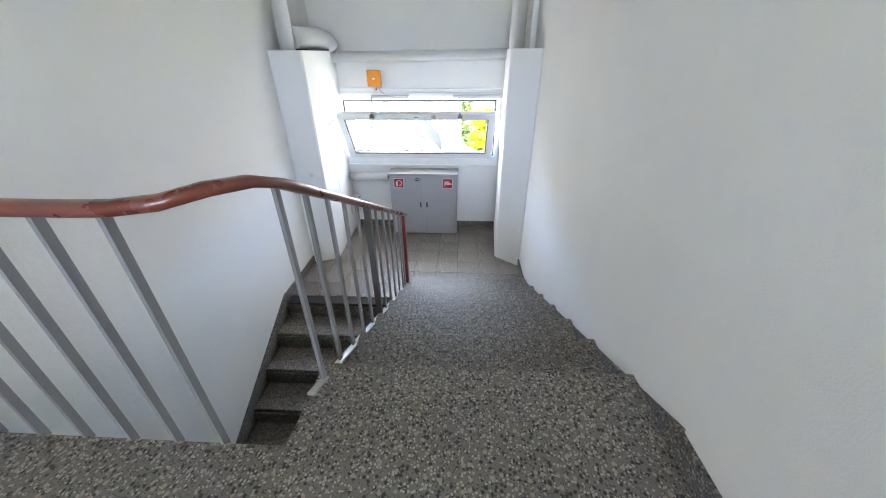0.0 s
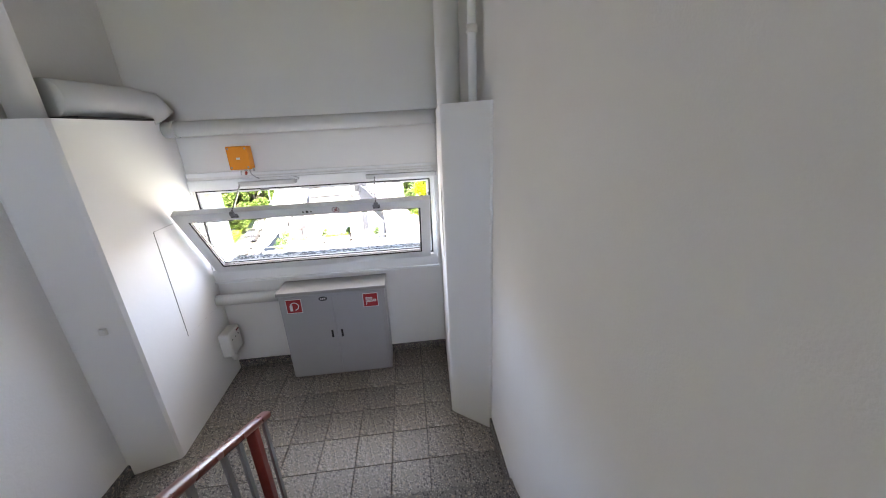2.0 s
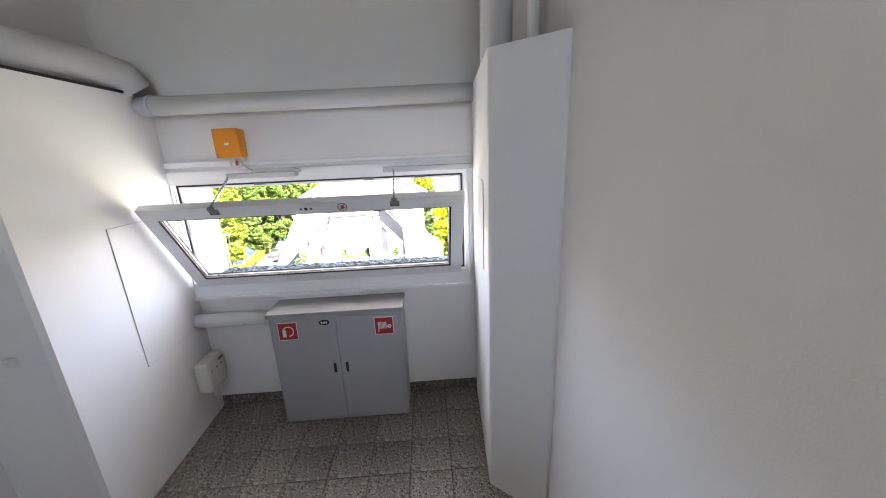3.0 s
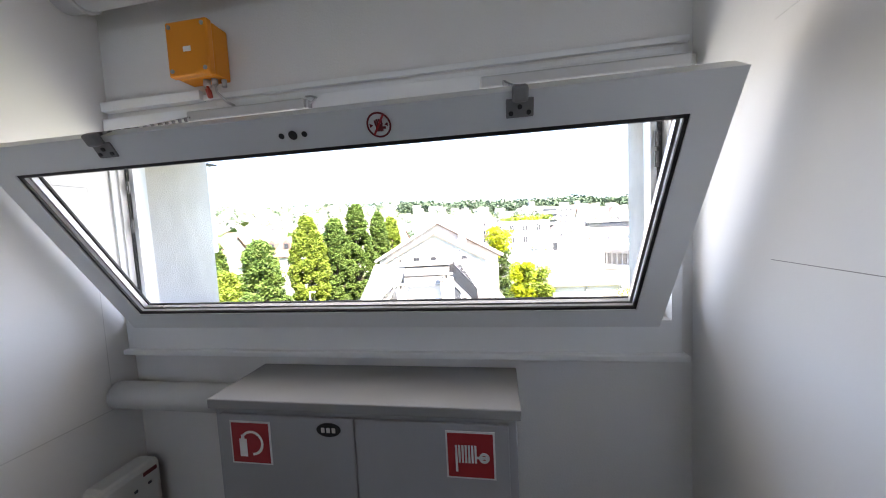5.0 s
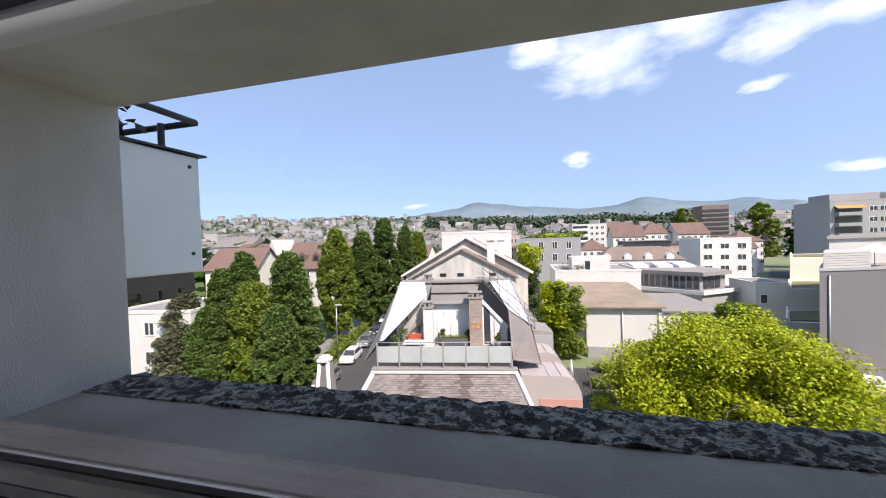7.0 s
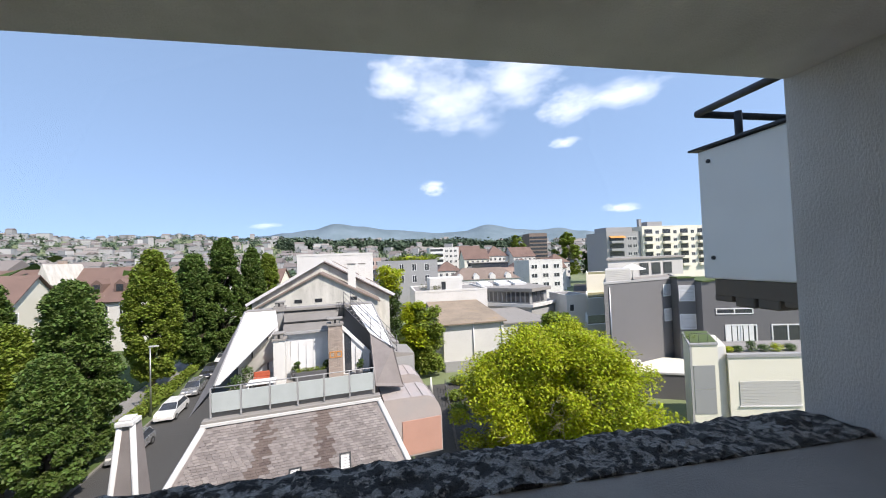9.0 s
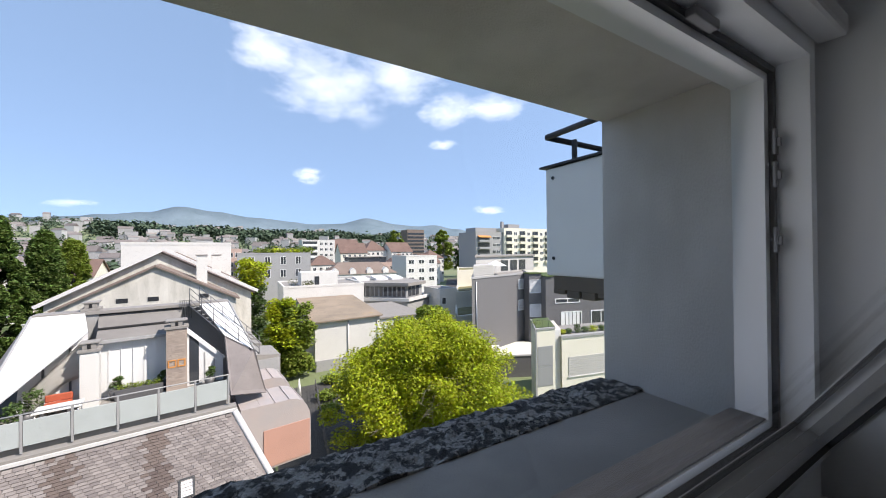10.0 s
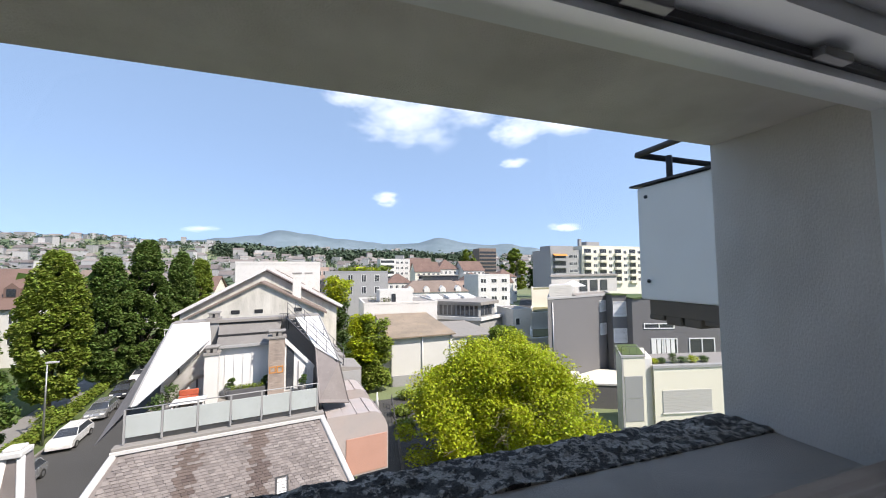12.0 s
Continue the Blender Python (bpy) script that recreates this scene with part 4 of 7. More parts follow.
box(b, 13.7, BACK_Y - 6, -14, 14, 0.40, 4.95)
structure("wall_outer", b, M["concrete"], "unseen side walls of the building, added to block the sun", "wall")

for s_, xe in ((-1, -1.99), (1, 1.875)):
    pl = thing("facade_planter", "grey planter trough on the facade with a dark iron rail", "planter", group="planters")
    b = B()
    x0_, x1_ = sorted((xe, s_ * 13.5))
    box(b, x0_, 0.414, 1.20, x1_, 1.52, 1.94, 0.012)
    part("trough", b, M["planter"], pl)
    b = B()
    slab(b, [(x0_ - 0.02, 0.414, 1.945), (x1_ + 0.02, 0.414, 1.945), (x1_ + 0.02, 1.56, 1.962), (x0_ - 0.02, 1.56, 1.962)][::1], 0.012)
    part("coping", b, M["iron"], pl, "thin dark metal coping")
    b = B()
    box(b, x0_ + 0.01, 0.414, 1.11, x1_ - 0.01, 1.46, 1.198)
    for k in range(9):
        yk = 0.45 + 0.115 * k
        box(b, *sorted((xe + s_ * 0.012, xe + s_ * 0.30))[:1], yk, 1.075 + 0.02 * math.sin(5.1 * k), sorted((xe + s_ * 0.012, xe + s_ * 0.30))[1], yk + 0.10, 1.112, 0.008)
    part("underside", b, M["rust"], pl, "stained rusty lower edge")
    b = B()
    xa = xe + s_ * 0.06
    rod(b, (xa + s_ * 0.22, 1.5, 1.95), (xa + s_ * 0.22, 1.5, 2.19), 0.02, seg=8)
    rod(b, (xa, 0.42, 2.19), (xa, 1.56, 2.19), 0.022, seg=8)
    rod(b, (xa, 1.56, 2.19), (xa + s_ * 9, 1.56, 2.19), 0.022, seg=8)
    part("rail", b, M["iron"], pl, "dark iron rail")
    for yy, zz in ((1.45, 1.87), (0.9, 1.87), (1.45, 1.32)):
        b = B()
        rod(b, (xe - s_ * 0.006, yy, zz), (xe + s_ * 0.006, yy, zz), 0.012, seg=10)
        part("bolt", b, M["iron"], pl)

# dark-leaved plant growing in the trough beside the window
rg = np.random.RandomState(77)
pc = []
for k in range(9):
    c = np.array((-2.16 - 0.10 * k, 0.9 + 0.3 * rg.rand(), 2.0 + 0.10 * rg.rand()))
    pc.append(c + rg.normal(size=(26, 3)) * 0.07)
PLANT_PTS = np.concatenate(pc)

# ---- ground, hills ----
GZ = -14.0


def interp(x, table):
    for (xa, ya), (xb, yb) in zip(table, table[1:]):
        if x <= xb:
            f = max(0.0, (x - xa) / (xb - xa))
            f = f * f * (3 - 2 * f)
            return ya + (yb - ya) * f
    return table[-1][1]


HILL = [(-180, 3.0), (-60, 4.0), (-47, 4.1), (-38, 3.95), (-28, 4.3), (-19, 4.05), (-8, 3.6), (5, 3.4), (20, 2.9), (35, 2.3), (60, 2.0), (180, 3.0)]       # town hillside, degrees above the eye
RIDGE = [(-180, 4.0), (-40, 3.6), (-22, 4.0), (-18, 4.3), (-15.3, 4.75), (-11.5, 5.3), (-7.7, 6.25), (-4, 5.72), (1.3, 5.1), (9.3, 4.4), (13, 4.6), (17, 5.42), (22, 4.5), (25, 4.2), (28.1, 4.4), (31.5, 3.65), (35, 3.1), (60, 2.8), (180, 4.0)]


def ground_z(x, y):
    r = math.hypot(x, y)
    if r < 260:
        return GZ
    az = math.degrees(math.atan2(x, y))
    f = min(1.0, (r - 260) / 1100)
    return GZ + f * f * (3 - 2 * f) * (1300 * math.tan(radians(interp(az, HILL) - 0.4)) + 14 + 14 * noise.noise((az * 0.25, r * 0.004, 3.3))) * (0.75 + 0.25 * r / 1360 if r < 1360 else 1)


b = B()
radii = [0, 30, 60, 110, 180, 260, 330, 420, 520, 640, 780, 930, 1100, 1300, 1500, 1900, 2600, 3500]
SEG = 180
rings = []
for r in radii[1:]:
    rings.append([b.verts.new((r * math.sin(2 * math.pi * k / SEG), r * math.cos(2 * math.pi * k / SEG), ground_z(r * math.sin(2 * math.pi * k / SEG), r * math.cos(2 * math.pi * k / SEG)))) for k in range(SEG)])
c0 = b.verts.new((0, 0, GZ))
for k in range(SEG):
    b.faces.new((c0, rings[0][(k + 1) % SEG], rings[0][k]))
for r0, r1 in zip(rings, rings[1:]):
    for k in range(SEG):
        f = b.faces.new((r0[k], r0[(k + 1) % SEG], r1[(k + 1) % SEG], r1[k]))
        f.smooth = True
structure("ground", b, M["land"], "town ground rising into hills", "ground")

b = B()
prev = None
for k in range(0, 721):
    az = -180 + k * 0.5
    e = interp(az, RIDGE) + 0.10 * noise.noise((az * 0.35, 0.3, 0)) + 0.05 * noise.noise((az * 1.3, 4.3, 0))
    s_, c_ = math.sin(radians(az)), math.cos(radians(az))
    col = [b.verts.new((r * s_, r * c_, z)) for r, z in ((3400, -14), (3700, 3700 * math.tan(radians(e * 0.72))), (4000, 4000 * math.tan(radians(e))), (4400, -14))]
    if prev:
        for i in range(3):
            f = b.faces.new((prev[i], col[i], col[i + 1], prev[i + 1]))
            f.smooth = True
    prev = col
tagged(part("backdrop_mountains", b, M["mountain"]), "mountain ridge on the horizon, haze painted in as blue", "mountains", "", "structure")


# ---- plants ----
def leaf_mesh(name, centres, sizes, mat, seed, up=1.1, aspect=0.62):
    """Many small bent leaf quads about the given centres."""
    rg = np.random.RandomState(seed)
    n = len(centres)
    d = rg.normal(size=(n, 3))
    d[:, 2] = np.abs(d[:, 2]) + up
    d /= np.linalg.norm(d, axis=1, keepdims=True)
    a = np.cross(d, rg.normal(size=(n, 3)))
    a /= np.linalg.norm(a, axis=1, keepdims=True)
    c = np.cross(d, a)
    s = np.asarray(sizes)[:, None] * (0.7 + 0.6 * rg.rand(n, 1))
    co = np.stack([centres - a * s, centres - c * s * aspect + d * s * 0.18, centres + a * s, centres + c * s * aspect + d * s * 0.18], axis=1).reshape(-1, 3)
    me = bpy.data.meshes.new(name)
    me.vertices.add(4 * n)
    me.vertices.foreach_set("co", co.astype(np.float32).ravel())
    me.loops.add(4 * n)
    me.loops.foreach_set("vertex_index", np.arange(4 * n, dtype=np.int32))
    me.polygons.add(n)
    me.polygons.foreach_set("loop_start", np.arange(0, 4 * n, 4, dtype=np.int32))
    me.update(calc_edges=True)
    me.materials.append(mat)
    return me


def crown_points(rg, clumps, per, spread, tall=0.7):
    pts = []
    for c, r in clumps:
        q = rg.normal(size=(per, 3))
        q /= np.linalg.norm(q, axis=1, keepdims=True)
        q *= (rg.rand(per, 1) ** 0.45) * r
        q[:, 2] *= tall
        pts.append(np.array(c) + q * spread)
    return np.concatenate(pts)


def tree(name, label, x, y, h, width, mat, seed, kind="round", per=70, leaf=0.16, clumps=140, trunk=0.25, z=GZ, bare=0.22, group=""):
    rg = np.random.RandomState(seed)
    t = thing(name, label, "tree", pose(x, y, z), group)
    top, cs = h, []
    for i in range(clumps):
        f = rg.rand()
        if kind == "poplar":
            zz = h * (0.10 + 0.88 * f)
            prof = width / 2 * min(1.0, 1.12 * (1 - f) ** 0.42) * (0.55 + 0.45 * min(1, 3.5 * f))
            a, rr = rg.rand() * 6.283, math.sqrt(rg.rand()) * 0.95
            prof *= 0.90 + 0.12 * math.sin(2 * a + 7 * f + seed) + 0.08 * math.sin(5 * a - 17 * f)
            rr = max(rr, 0.55 + 0.4 * rg.rand())
            cr = width * 0.085 * (0.6 + 0.9 * rg.rand())
        elif kind == "cone":
            zz = h * (0.04 + 0.95 * f)
            prof = width / 2 * (1 - f) ** 0.8 + 0.12
            a, rr = rg.rand() * 6.283, rg.rand() ** 0.4
            cr = width * 0.10 * (0.6 + 0.6 * rg.rand())
        else:
            u = rg.rand()
            zz = h * (bare + (1 - bare) * f)
            k = (f - 0.42) / 0.60
            prof = width / 2 * math.sqrt(max(0.02, 1 - k * k))
            a, rr = rg.rand() * 6.283, u ** 0.38
            prof *= 0.84 + 0.13 * math.sin(3 * a + seed) + 0.12 * math.sin(5 * a + 9 * f + 2 * seed)
            zz *= 0.95 + 0.05 * math.sin(4 * a + seed)
            cr = width * 0.075 * (0.5 + 1.0 * rg.rand())
        cs.append(((prof * rr * math.cos(a), prof * rr * math.sin(a), zz), cr))
    bm = B()
    segs = 6
    lean = rg.normal(size=2) * 0.02 * h
    pts = [Vector((lean[0] * k / segs, lean[1] * k / segs, h * 0.85 * k / segs)) for k in range(segs + 1)]
    for k in range(segs):
        rod(bm, pts[k], pts[k + 1], trunk * (1 - 0.85 * k / segs), trunk * (1 - 0.85 * (k + 1) / segs), seg=8, caps=False)
    for c, _ in cs[:: max(1, len(cs) // 36)]:
        f = min(0.8, max(0.15, (c[2] - 0.25 * math.hypot(c[0], c[1])) / (h * 0.85)))
        s0 = Vector((lean[0] * f, lean[1] * f, h * 0.85 * f * 0.8))
        mid = s0.lerp(Vector(c), 0.5) + Vector((0, 0, 0.05 * h * rg.rand()))
        rod(bm, s0, mid, trunk * 0.28, trunk * 0.16, seg=5, caps=False)
        rod(bm, mid, c, trunk * 0.16, trunk * 0.05, seg=5, caps=False)
    part("trunk", bm, M["bark"], t)
    upright = kind == "poplar"
    p = crown_points(rg, cs, per, 1.0, 1.0 if upright else 0.7)
    part("crown", leaf_mesh("crown", p, np.full(len(p), leaf), mat, seed, 0.75 if upright else 0.8), None, t)
    return t


def bush(name, label, clumps, mat, seed, per=60, leaf=0.12, category="shrub", at=(0, 0, 0)):
    rg = np.random.RandomState(seed)
    p = crown_points(rg, clumps, per, 1.0)
    o = new(name, leaf_mesh(name, p, np.full(len(p), leaf), mat, seed))
    o.location = at
    return tagged(o, label, category)


# ---- buildings ----
win_cache = {}


def window_mesh(w, h, frame_w, kind):
    key = (round(w, 2), round(h, 2), kind)
    if key not in win_cache:
        f, p = B(), B()
        wall_with_holes(f, -w / 2, w / 2, 0, h, [(-w / 2 + frame_w, frame_w, w / 2 - frame_w, h - frame_w)] if kind == "single" else
                        [(-w / 2 + frame_w, frame_w, -frame_w / 2, h - frame_w), (frame_w / 2, frame_w, w / 2 - frame_w, h - frame_w)], lambda u, d, z: (u, -0.05 + d, z), 0.12)
        box(p, -w / 2 + 0.01, 0.0, 0.01, w / 2 - 0.01, 0.03, h - 0.01)
        win_cache[key] = (mesh_of("frame", f, M["frame_white"]), mesh_of("pane", p, M["glass_dark"]))
    return win_cache[key]


def facade_windows(parent, face, rows, xs, w, h, kind="double", fw=0.09):
    """face: matrix that takes (u, 0, z) with outward -y onto the wall."""
    fm, pm = window_mesh(w, h, fw, kind)
    for z in rows:
        for x in xs:
            wdw = part("window", fm, None, parent)
            wdw.matrix_local = face @ Matrix.Translation((x, -0.02, z))
            part("pane", pm, None, wdw)


def block(name, label, x, y, rot, w, d, z0, z1, mat, roof="flat", roof_mat=None, rise=3.0, over=0.4, category="building", parapet=0.35, group=""):
    """A house whose front left foot is at (x, y), front along +u turned by rot; roof flat, gable_u (ridge along u), gable_v or hip."""
    t = thing(name, label, category, pose(x, y, 0, 0, 0, rot), group)
    b = B()
    if roof == "gable_u":
        prof = [(0, z0), (d, z0), (d, z1), (d / 2, z1 + rise), (0, z1)]
        lo = [b.verts.new((0, q[0], q[1])) for q in prof]
        hi = [b.verts.new((w, q[0], q[1])) for q in prof]
        b.faces.new(lo), b.faces.new(hi[::-1])
        for k in range(5):
            b.faces.new((lo[k], hi[k], hi[(k + 1) % 5], lo[(k + 1) % 5]))
    elif roof == "gable_v":
        prof = [(0, z0), (w, z0), (w, z1), (w / 2, z1 + rise), (0, z1)]
        lo = [b.verts.new((q[0], 0, q[1])) for q in prof]
        hi = [b.verts.new((q[0], d, q[1])) for q in prof]
        b.faces.new(lo), b.faces.new(hi[::-1])
        for k in range(5):
            b.faces.new((lo[k], hi[k], hi[(k + 1) % 5], lo[(k + 1) % 5]))
    else:
        box(b, 0, 0, z0, w, d, z1)
    part("wall", b, mat, t)
    r = B()
    rm = roof_mat or M["gravel"]
    if roof == "flat":
        wall_with_holes(r, -0.05, w + 0.05, -0.05, d + 0.05, [(0.25, 0.25, w - 0.25, d - 0.25)], lambda u, dd, v: (u, v, z1 + 0.004 + parapet - dd), parapet)
        part("parapet", r, mat, t)
        r = B()
        box(r, 0.2, 0.2, z1 + 0.004, w - 0.2, d - 0.2, z1 + 0.1)
        part("roof", r, rm, t)
    elif roof == "gable_u":
        s = rise / (d / 2)
        for y0_, y1_ in ((-over, d / 2), (d + over, d / 2)):
            ze = z1 - over * s
            q = [(-over, y0_, ze + 0.12), (w + over, y0_, ze + 0.12), (w + over, y1_, z1 + rise + 0.12), (-over, y1_, z1 + rise + 0.12)]
            slab(r, q if y0_ < y1_ else q[::-1], 0.16)
        part("roof", r, rm, t)
    elif roof == "gable_v":
        s = rise / (w / 2)
        for x0_, x1_ in ((-over, w / 2), (w + over, w / 2)):
            ze = z1 - over * s
            q = [(x0_, -over, ze + 0.12), (x0_, d + over, ze + 0.12), (x1_, d + over, z1 + rise + 0.12), (x1_, -over, z1 + rise + 0.12)]
            slab(r, q[::-1] if x0_ < x1_ else q, 0.16)
        part("roof", r, rm, t)
    else:
        e = over
        lo = [(-e, -e, z1), (w + e, -e, z1), (w + e, d + e, z1), (-e, d + e, z1)]
        k = min(w, d) * 0.47
        hi = [(k, k, z1 + rise), (w - k, k, z1 + rise), (w - k, d - k, z1 + rise), (k, d - k, z1 + rise)]
        lv = [r.verts.new(p) for p in lo]
        hv = [r.verts.new(p) for p in (hi[0], hi[1] if w >= d else hi[3])]
        r.faces.new(lv[::-1])
        if w >= d:
            r.faces.new((lv[0], lv[1], hv[1], hv[0])), r.faces.new((lv[1], lv[2], hv[1])), r.faces.new((lv[2], lv[3], hv[0], hv[1])), r.faces.new((lv[3], lv[0], hv[0]))
        else:
            r.faces.new((lv[0], lv[1], hv[0])), r.faces.new((lv[1], lv[2], hv[1], hv[0])), r.faces.new((lv[2], lv[3], hv[1])), r.faces.new((lv[3], lv[0], hv[0], hv[1]))
        part("roof", r, rm, t)
    return t


FRONT = Matrix.Identity(4)


def side_right(w):
    return Matrix.Translation((w, 0, 0)) @ Matrix.Rotation(radians(90), 4, "Z")


def side_left(d):
    return Matrix.Translation((0, d, 0)) @ Matrix.Rotation(radians(-90), 4, "Z")


def chimney(parent, x, y, z0, z1, w, d, mat):
    b = B()
    box(b, x - w / 2, y - d / 2, z0, x + w / 2, y + d / 2, z1, 0.01)
    c = part("chimney", b, mat, parent)
    b = B()
    box(b, x - w / 2 - 0.06, y - d / 2 - 0.06, z1 + 0.002, x + w / 2 + 0.06, y + d / 2 + 0.06, z1 + 0.12, 0.01)
    part("cap", b, M["gravel"], c)
    return c

# ---- mansard house with a roof terrace, below the window ----
H = thing("mansard_house", "grey slate mansard house with a roof terrace and white sheet-metal slopes", "house", pose(-3.9, 16.6, 0, 0, 0, 8.5))
b = B()
box(b, -6.0, -3.0, GZ, 5.2, 15.5, -9.6)
part("wall", b, M["render_old"], H)
b = B()       # body of the mansard, below the slates
lo = [(-6.2, -3.2, -9.6), (5.4, -3.2, -9.6), (5.4, 15.5, -9.6), (-6.2, 15.5, -9.6)]
hi = [(-3.9, 0.0, -5.35), (3.4, 0.0, -5.35), (3.4, 15.5, -5.35), (-3.9, 15.5, -5.35)]
lv, hv = [b.verts.new(p) for p in lo], [b.verts.new(p) for p in hi]
b.faces.new(lv[::-1]), b.faces.new(hv)
for k in range(4):
    b.faces.new((lv[k], lv[(k + 1) % 4], hv[(k + 1) % 4], hv[k]))
part("roof", b, M["slate_far"], H)
for a_, c_ in ((lo[0], hi[0]), (lo[1], hi[1])):
    b = B()
    rod(b, a_, c_, 0.13, seg=6)
    part("hip_flashing", b, M["flash"], H, "pale sheet-metal hip")
b = B()
box(b, -4.0, -0.08, -5.36, 3.5, 0.30, -5.14, 0.02)
part("cornice", b, M["gravel"], H)
b = B()
box(b, -4.02, -0.14, -5.38, 3.52, -0.082, -5.25, 0.01)
part("cornice_flashing", b, M["flash"], H, "pale sheet strip above the slates")
b = B()
box(b, -3.7, 0.3, -5.36, 3.3, 4.2, -4.86)
part("terrace_floor", b, M["gravel"], H)
# parapet of pale panels between posts
npan = 6
for k in range(npan):
    x0_, x1_ = -3.7 + 6.92 * k / npan, -3.7 + 6.92 * (k + 1) / npan
    b = B()
    box(b, x0_ + 0.04, 0.10, -4.88, x1_ - 0.04, 0.14, -4.05, 0.005)
    part("parapet_panel", b, M["panel"], H)
for k in range(npan + 1):
    x_ = -3.7 + 6.92 * k / npan
    b = B()
    box(b, x_ - 0.03, 0.08, -5.1, x_ + 0.03, 0.16, -3.84, 0.004)
    part("parapet_post", b, M["grey_render"], H)
b = B()
rod(b, (-3.7, 0.12, -3.84), (3.22, 0.12, -3.84), 0.025, seg=6)
part("parapet_rail", b, M["grey_render"], H)
# upper storey: sheet-clad dormer between two chimneys, cut out of a white-sheeted hip
EDGE_V, EDGE_Z, PITCH = 4.5, -1.2, 0.806


def on_hip(u, v):
    """A point of the white front hip: u across, v back from the cornice."""
    return (u, v, EDGE_Z - PITCH * (EDGE_V - v))


b = B()
box(b, -1.22, 3.6, -5.3, 1.3, 5.6, -2.42)
part("dormer_wall", b, M["sheet_white"], H, "white standing-seam sheet wall")
for k in range(6):
    b = B()
    x_ = -0.86 + 0.40 * k
    box(b, x_ - 0.014, 3.565, -4.9, x_ + 0.014, 3.6, -2.44)
    part("seam", b, M["sheet_white"], H)
b = B()
box(b, 0.28, 3.57, -4.86, 0.66, 3.598, -3.5)
part("terrace_door", b, M["frame_white"], H)
b = B()
slab(b, [(-1.25, 3.35, -2.34), (1.5, 3.35, -2.34), (1.6, 3.95, -1.98), (-1.25, 3.95, -1.98)], 0.09)
slab(b, [(-1.25, 3.96, -1.86), (1.6, 3.96, -1.86), (1.75, 4.7, -1.36), (-1.3, 4.7, -1.36)], 0.12)
part("felt_roof", b, M["felt"], H, "dark grey felt roof in two steps")
b = B()
box(b, -1.3, 3.30, -2.46, 1.5, 3.36, -2.32, 0.01)
part("eaves_gutter", b, M["grey_render"], H)
b = B()
box(b, -3.28, 4.46, -1.32, 3.72, 5.25, -1.16, 0.02)
part("top_roof", b, M["gravel"], H, "flat grey gravelled roof top")
b = B()
box(b, -3.25, 5.1, -5.3, 3.68, 5.22, -1.33)
part("back_wall", b, M["grey_render"], H)
for s_, q in ((-1, [on_hip(-3.27, 4.5), on_hip(-3.82, 1.0), on_hip(-3.62, 1.05), on_hip(-1.50, 3.6), on_hip(-1.72, 4.5)]),
              (1, [on_hip(2.40, 4.5), on_hip(3.35, 2.68), on_hip(4.5, 1.8), on_hip(3.69, 4.5)])):
    b = B()
    slab(b, q, 0.07)
    part("white_slope", b, M["sheet_white"], H, "white sheet-metal slope")
    top_ = Vector(q[0] if s_ < 0 else q[3])
    foot = Vector(q[1] if s_ < 0 else q[2])
    f_ = B()
    vs_ = [f_.verts.new(p_) for p_ in (top_, (top_.x, 5.22, top_.z), (s_ * 4.9, 7.0, -5.4), (s_ * 4.9, 1.2, -5.4), foot)]
    for tri in ((0, 1, 2), (0, 2, 3), (0, 3, 4)):
        f_.faces.new([vs_[i_] for i_ in tri])
    part("side_roof", f_, M["slate_far"], H)
    b = B()
    rod(b, top_, foot, 0.05, seg=6)
    part("hip_edge", b, M["grey_render"], H)
# slate-hung foot of the hip beside the terrace
b = B()
slab(b, [on_hip(3.35, 2.66), (3.34, 0.42, -4.85), (4.9, 1.2, -5.35), on_hip(4.48, 1.78)], 0.06)
part("hip_foot", b, M["slate_far"], H)
# walls at the back of the terrace, their tops following the slope
b = B()
vs_ = [(-3.5, -4.9), (-1.5, -4.9), (-1.5, -1.98), (-3.4, -3.75)]
lo_, hi_ = [b.verts.new((p[0], 3.55, p[1])) for p in vs_], [b.verts.new((p[0], 3.62, p[1])) for p in vs_]
b.faces.new(lo_), b.faces.new(hi_[::-1])
for k in range(4):
    b.faces.new((lo_[k], hi_[k], hi_[(k + 1) % 4], lo_[(k + 1) % 4]))
part("terrace_back_wall", b, M["sheet_white"], H, "white terrace back wall")
b = B()
vs_ = [(1.85, -4.9), (3.3, -4.9), (3.3, -3.72), (1.85, -2.14)]
lo_, hi_ = [b.verts.new((p[0], 3.0, p[1])) for p in vs_], [b.verts.new((p[0], 3.07, p[1])) for p in vs_]
b.faces.new(lo_), b.faces.new(hi_[::-1])
for k in range(4):
    b.faces.new((lo_[k], hi_[k], hi_[(k + 1) % 4], lo_[(k + 1) % 4]))
part("terrace_back_wall", b, M["sheet_white"], H, "white terrace side wall with a glazed panel")
b = B()
slab(b, [(1.80, 2.90, -2.05), (3.38, 2.90, -3.76), (3.38, 3.10, -3.76), (1.80, 3.10, -2.05)], 0.16)
part("sloping_fascia", b, M["sheet_white"], H)
b = B()
slab(b, [(1.95, 2.985, -4.8), (2.32, 2.985, -4.8), (2.32, 2.985, -2.85), (1.95, 2.985, -2.48)], 0.02)
part("glazed_panel", b, M["glass_dark"], H)
for x_ in (2.55, 2.92):
    b = B()
    box(b, x_ - 0.02, 2.96, -4.8, x_ + 0.02, 2.998, -2.52 - 1.09 * (x_ - 1.85) - 0.1)
    part("glazing_bar", b, M["grey_render"], H)
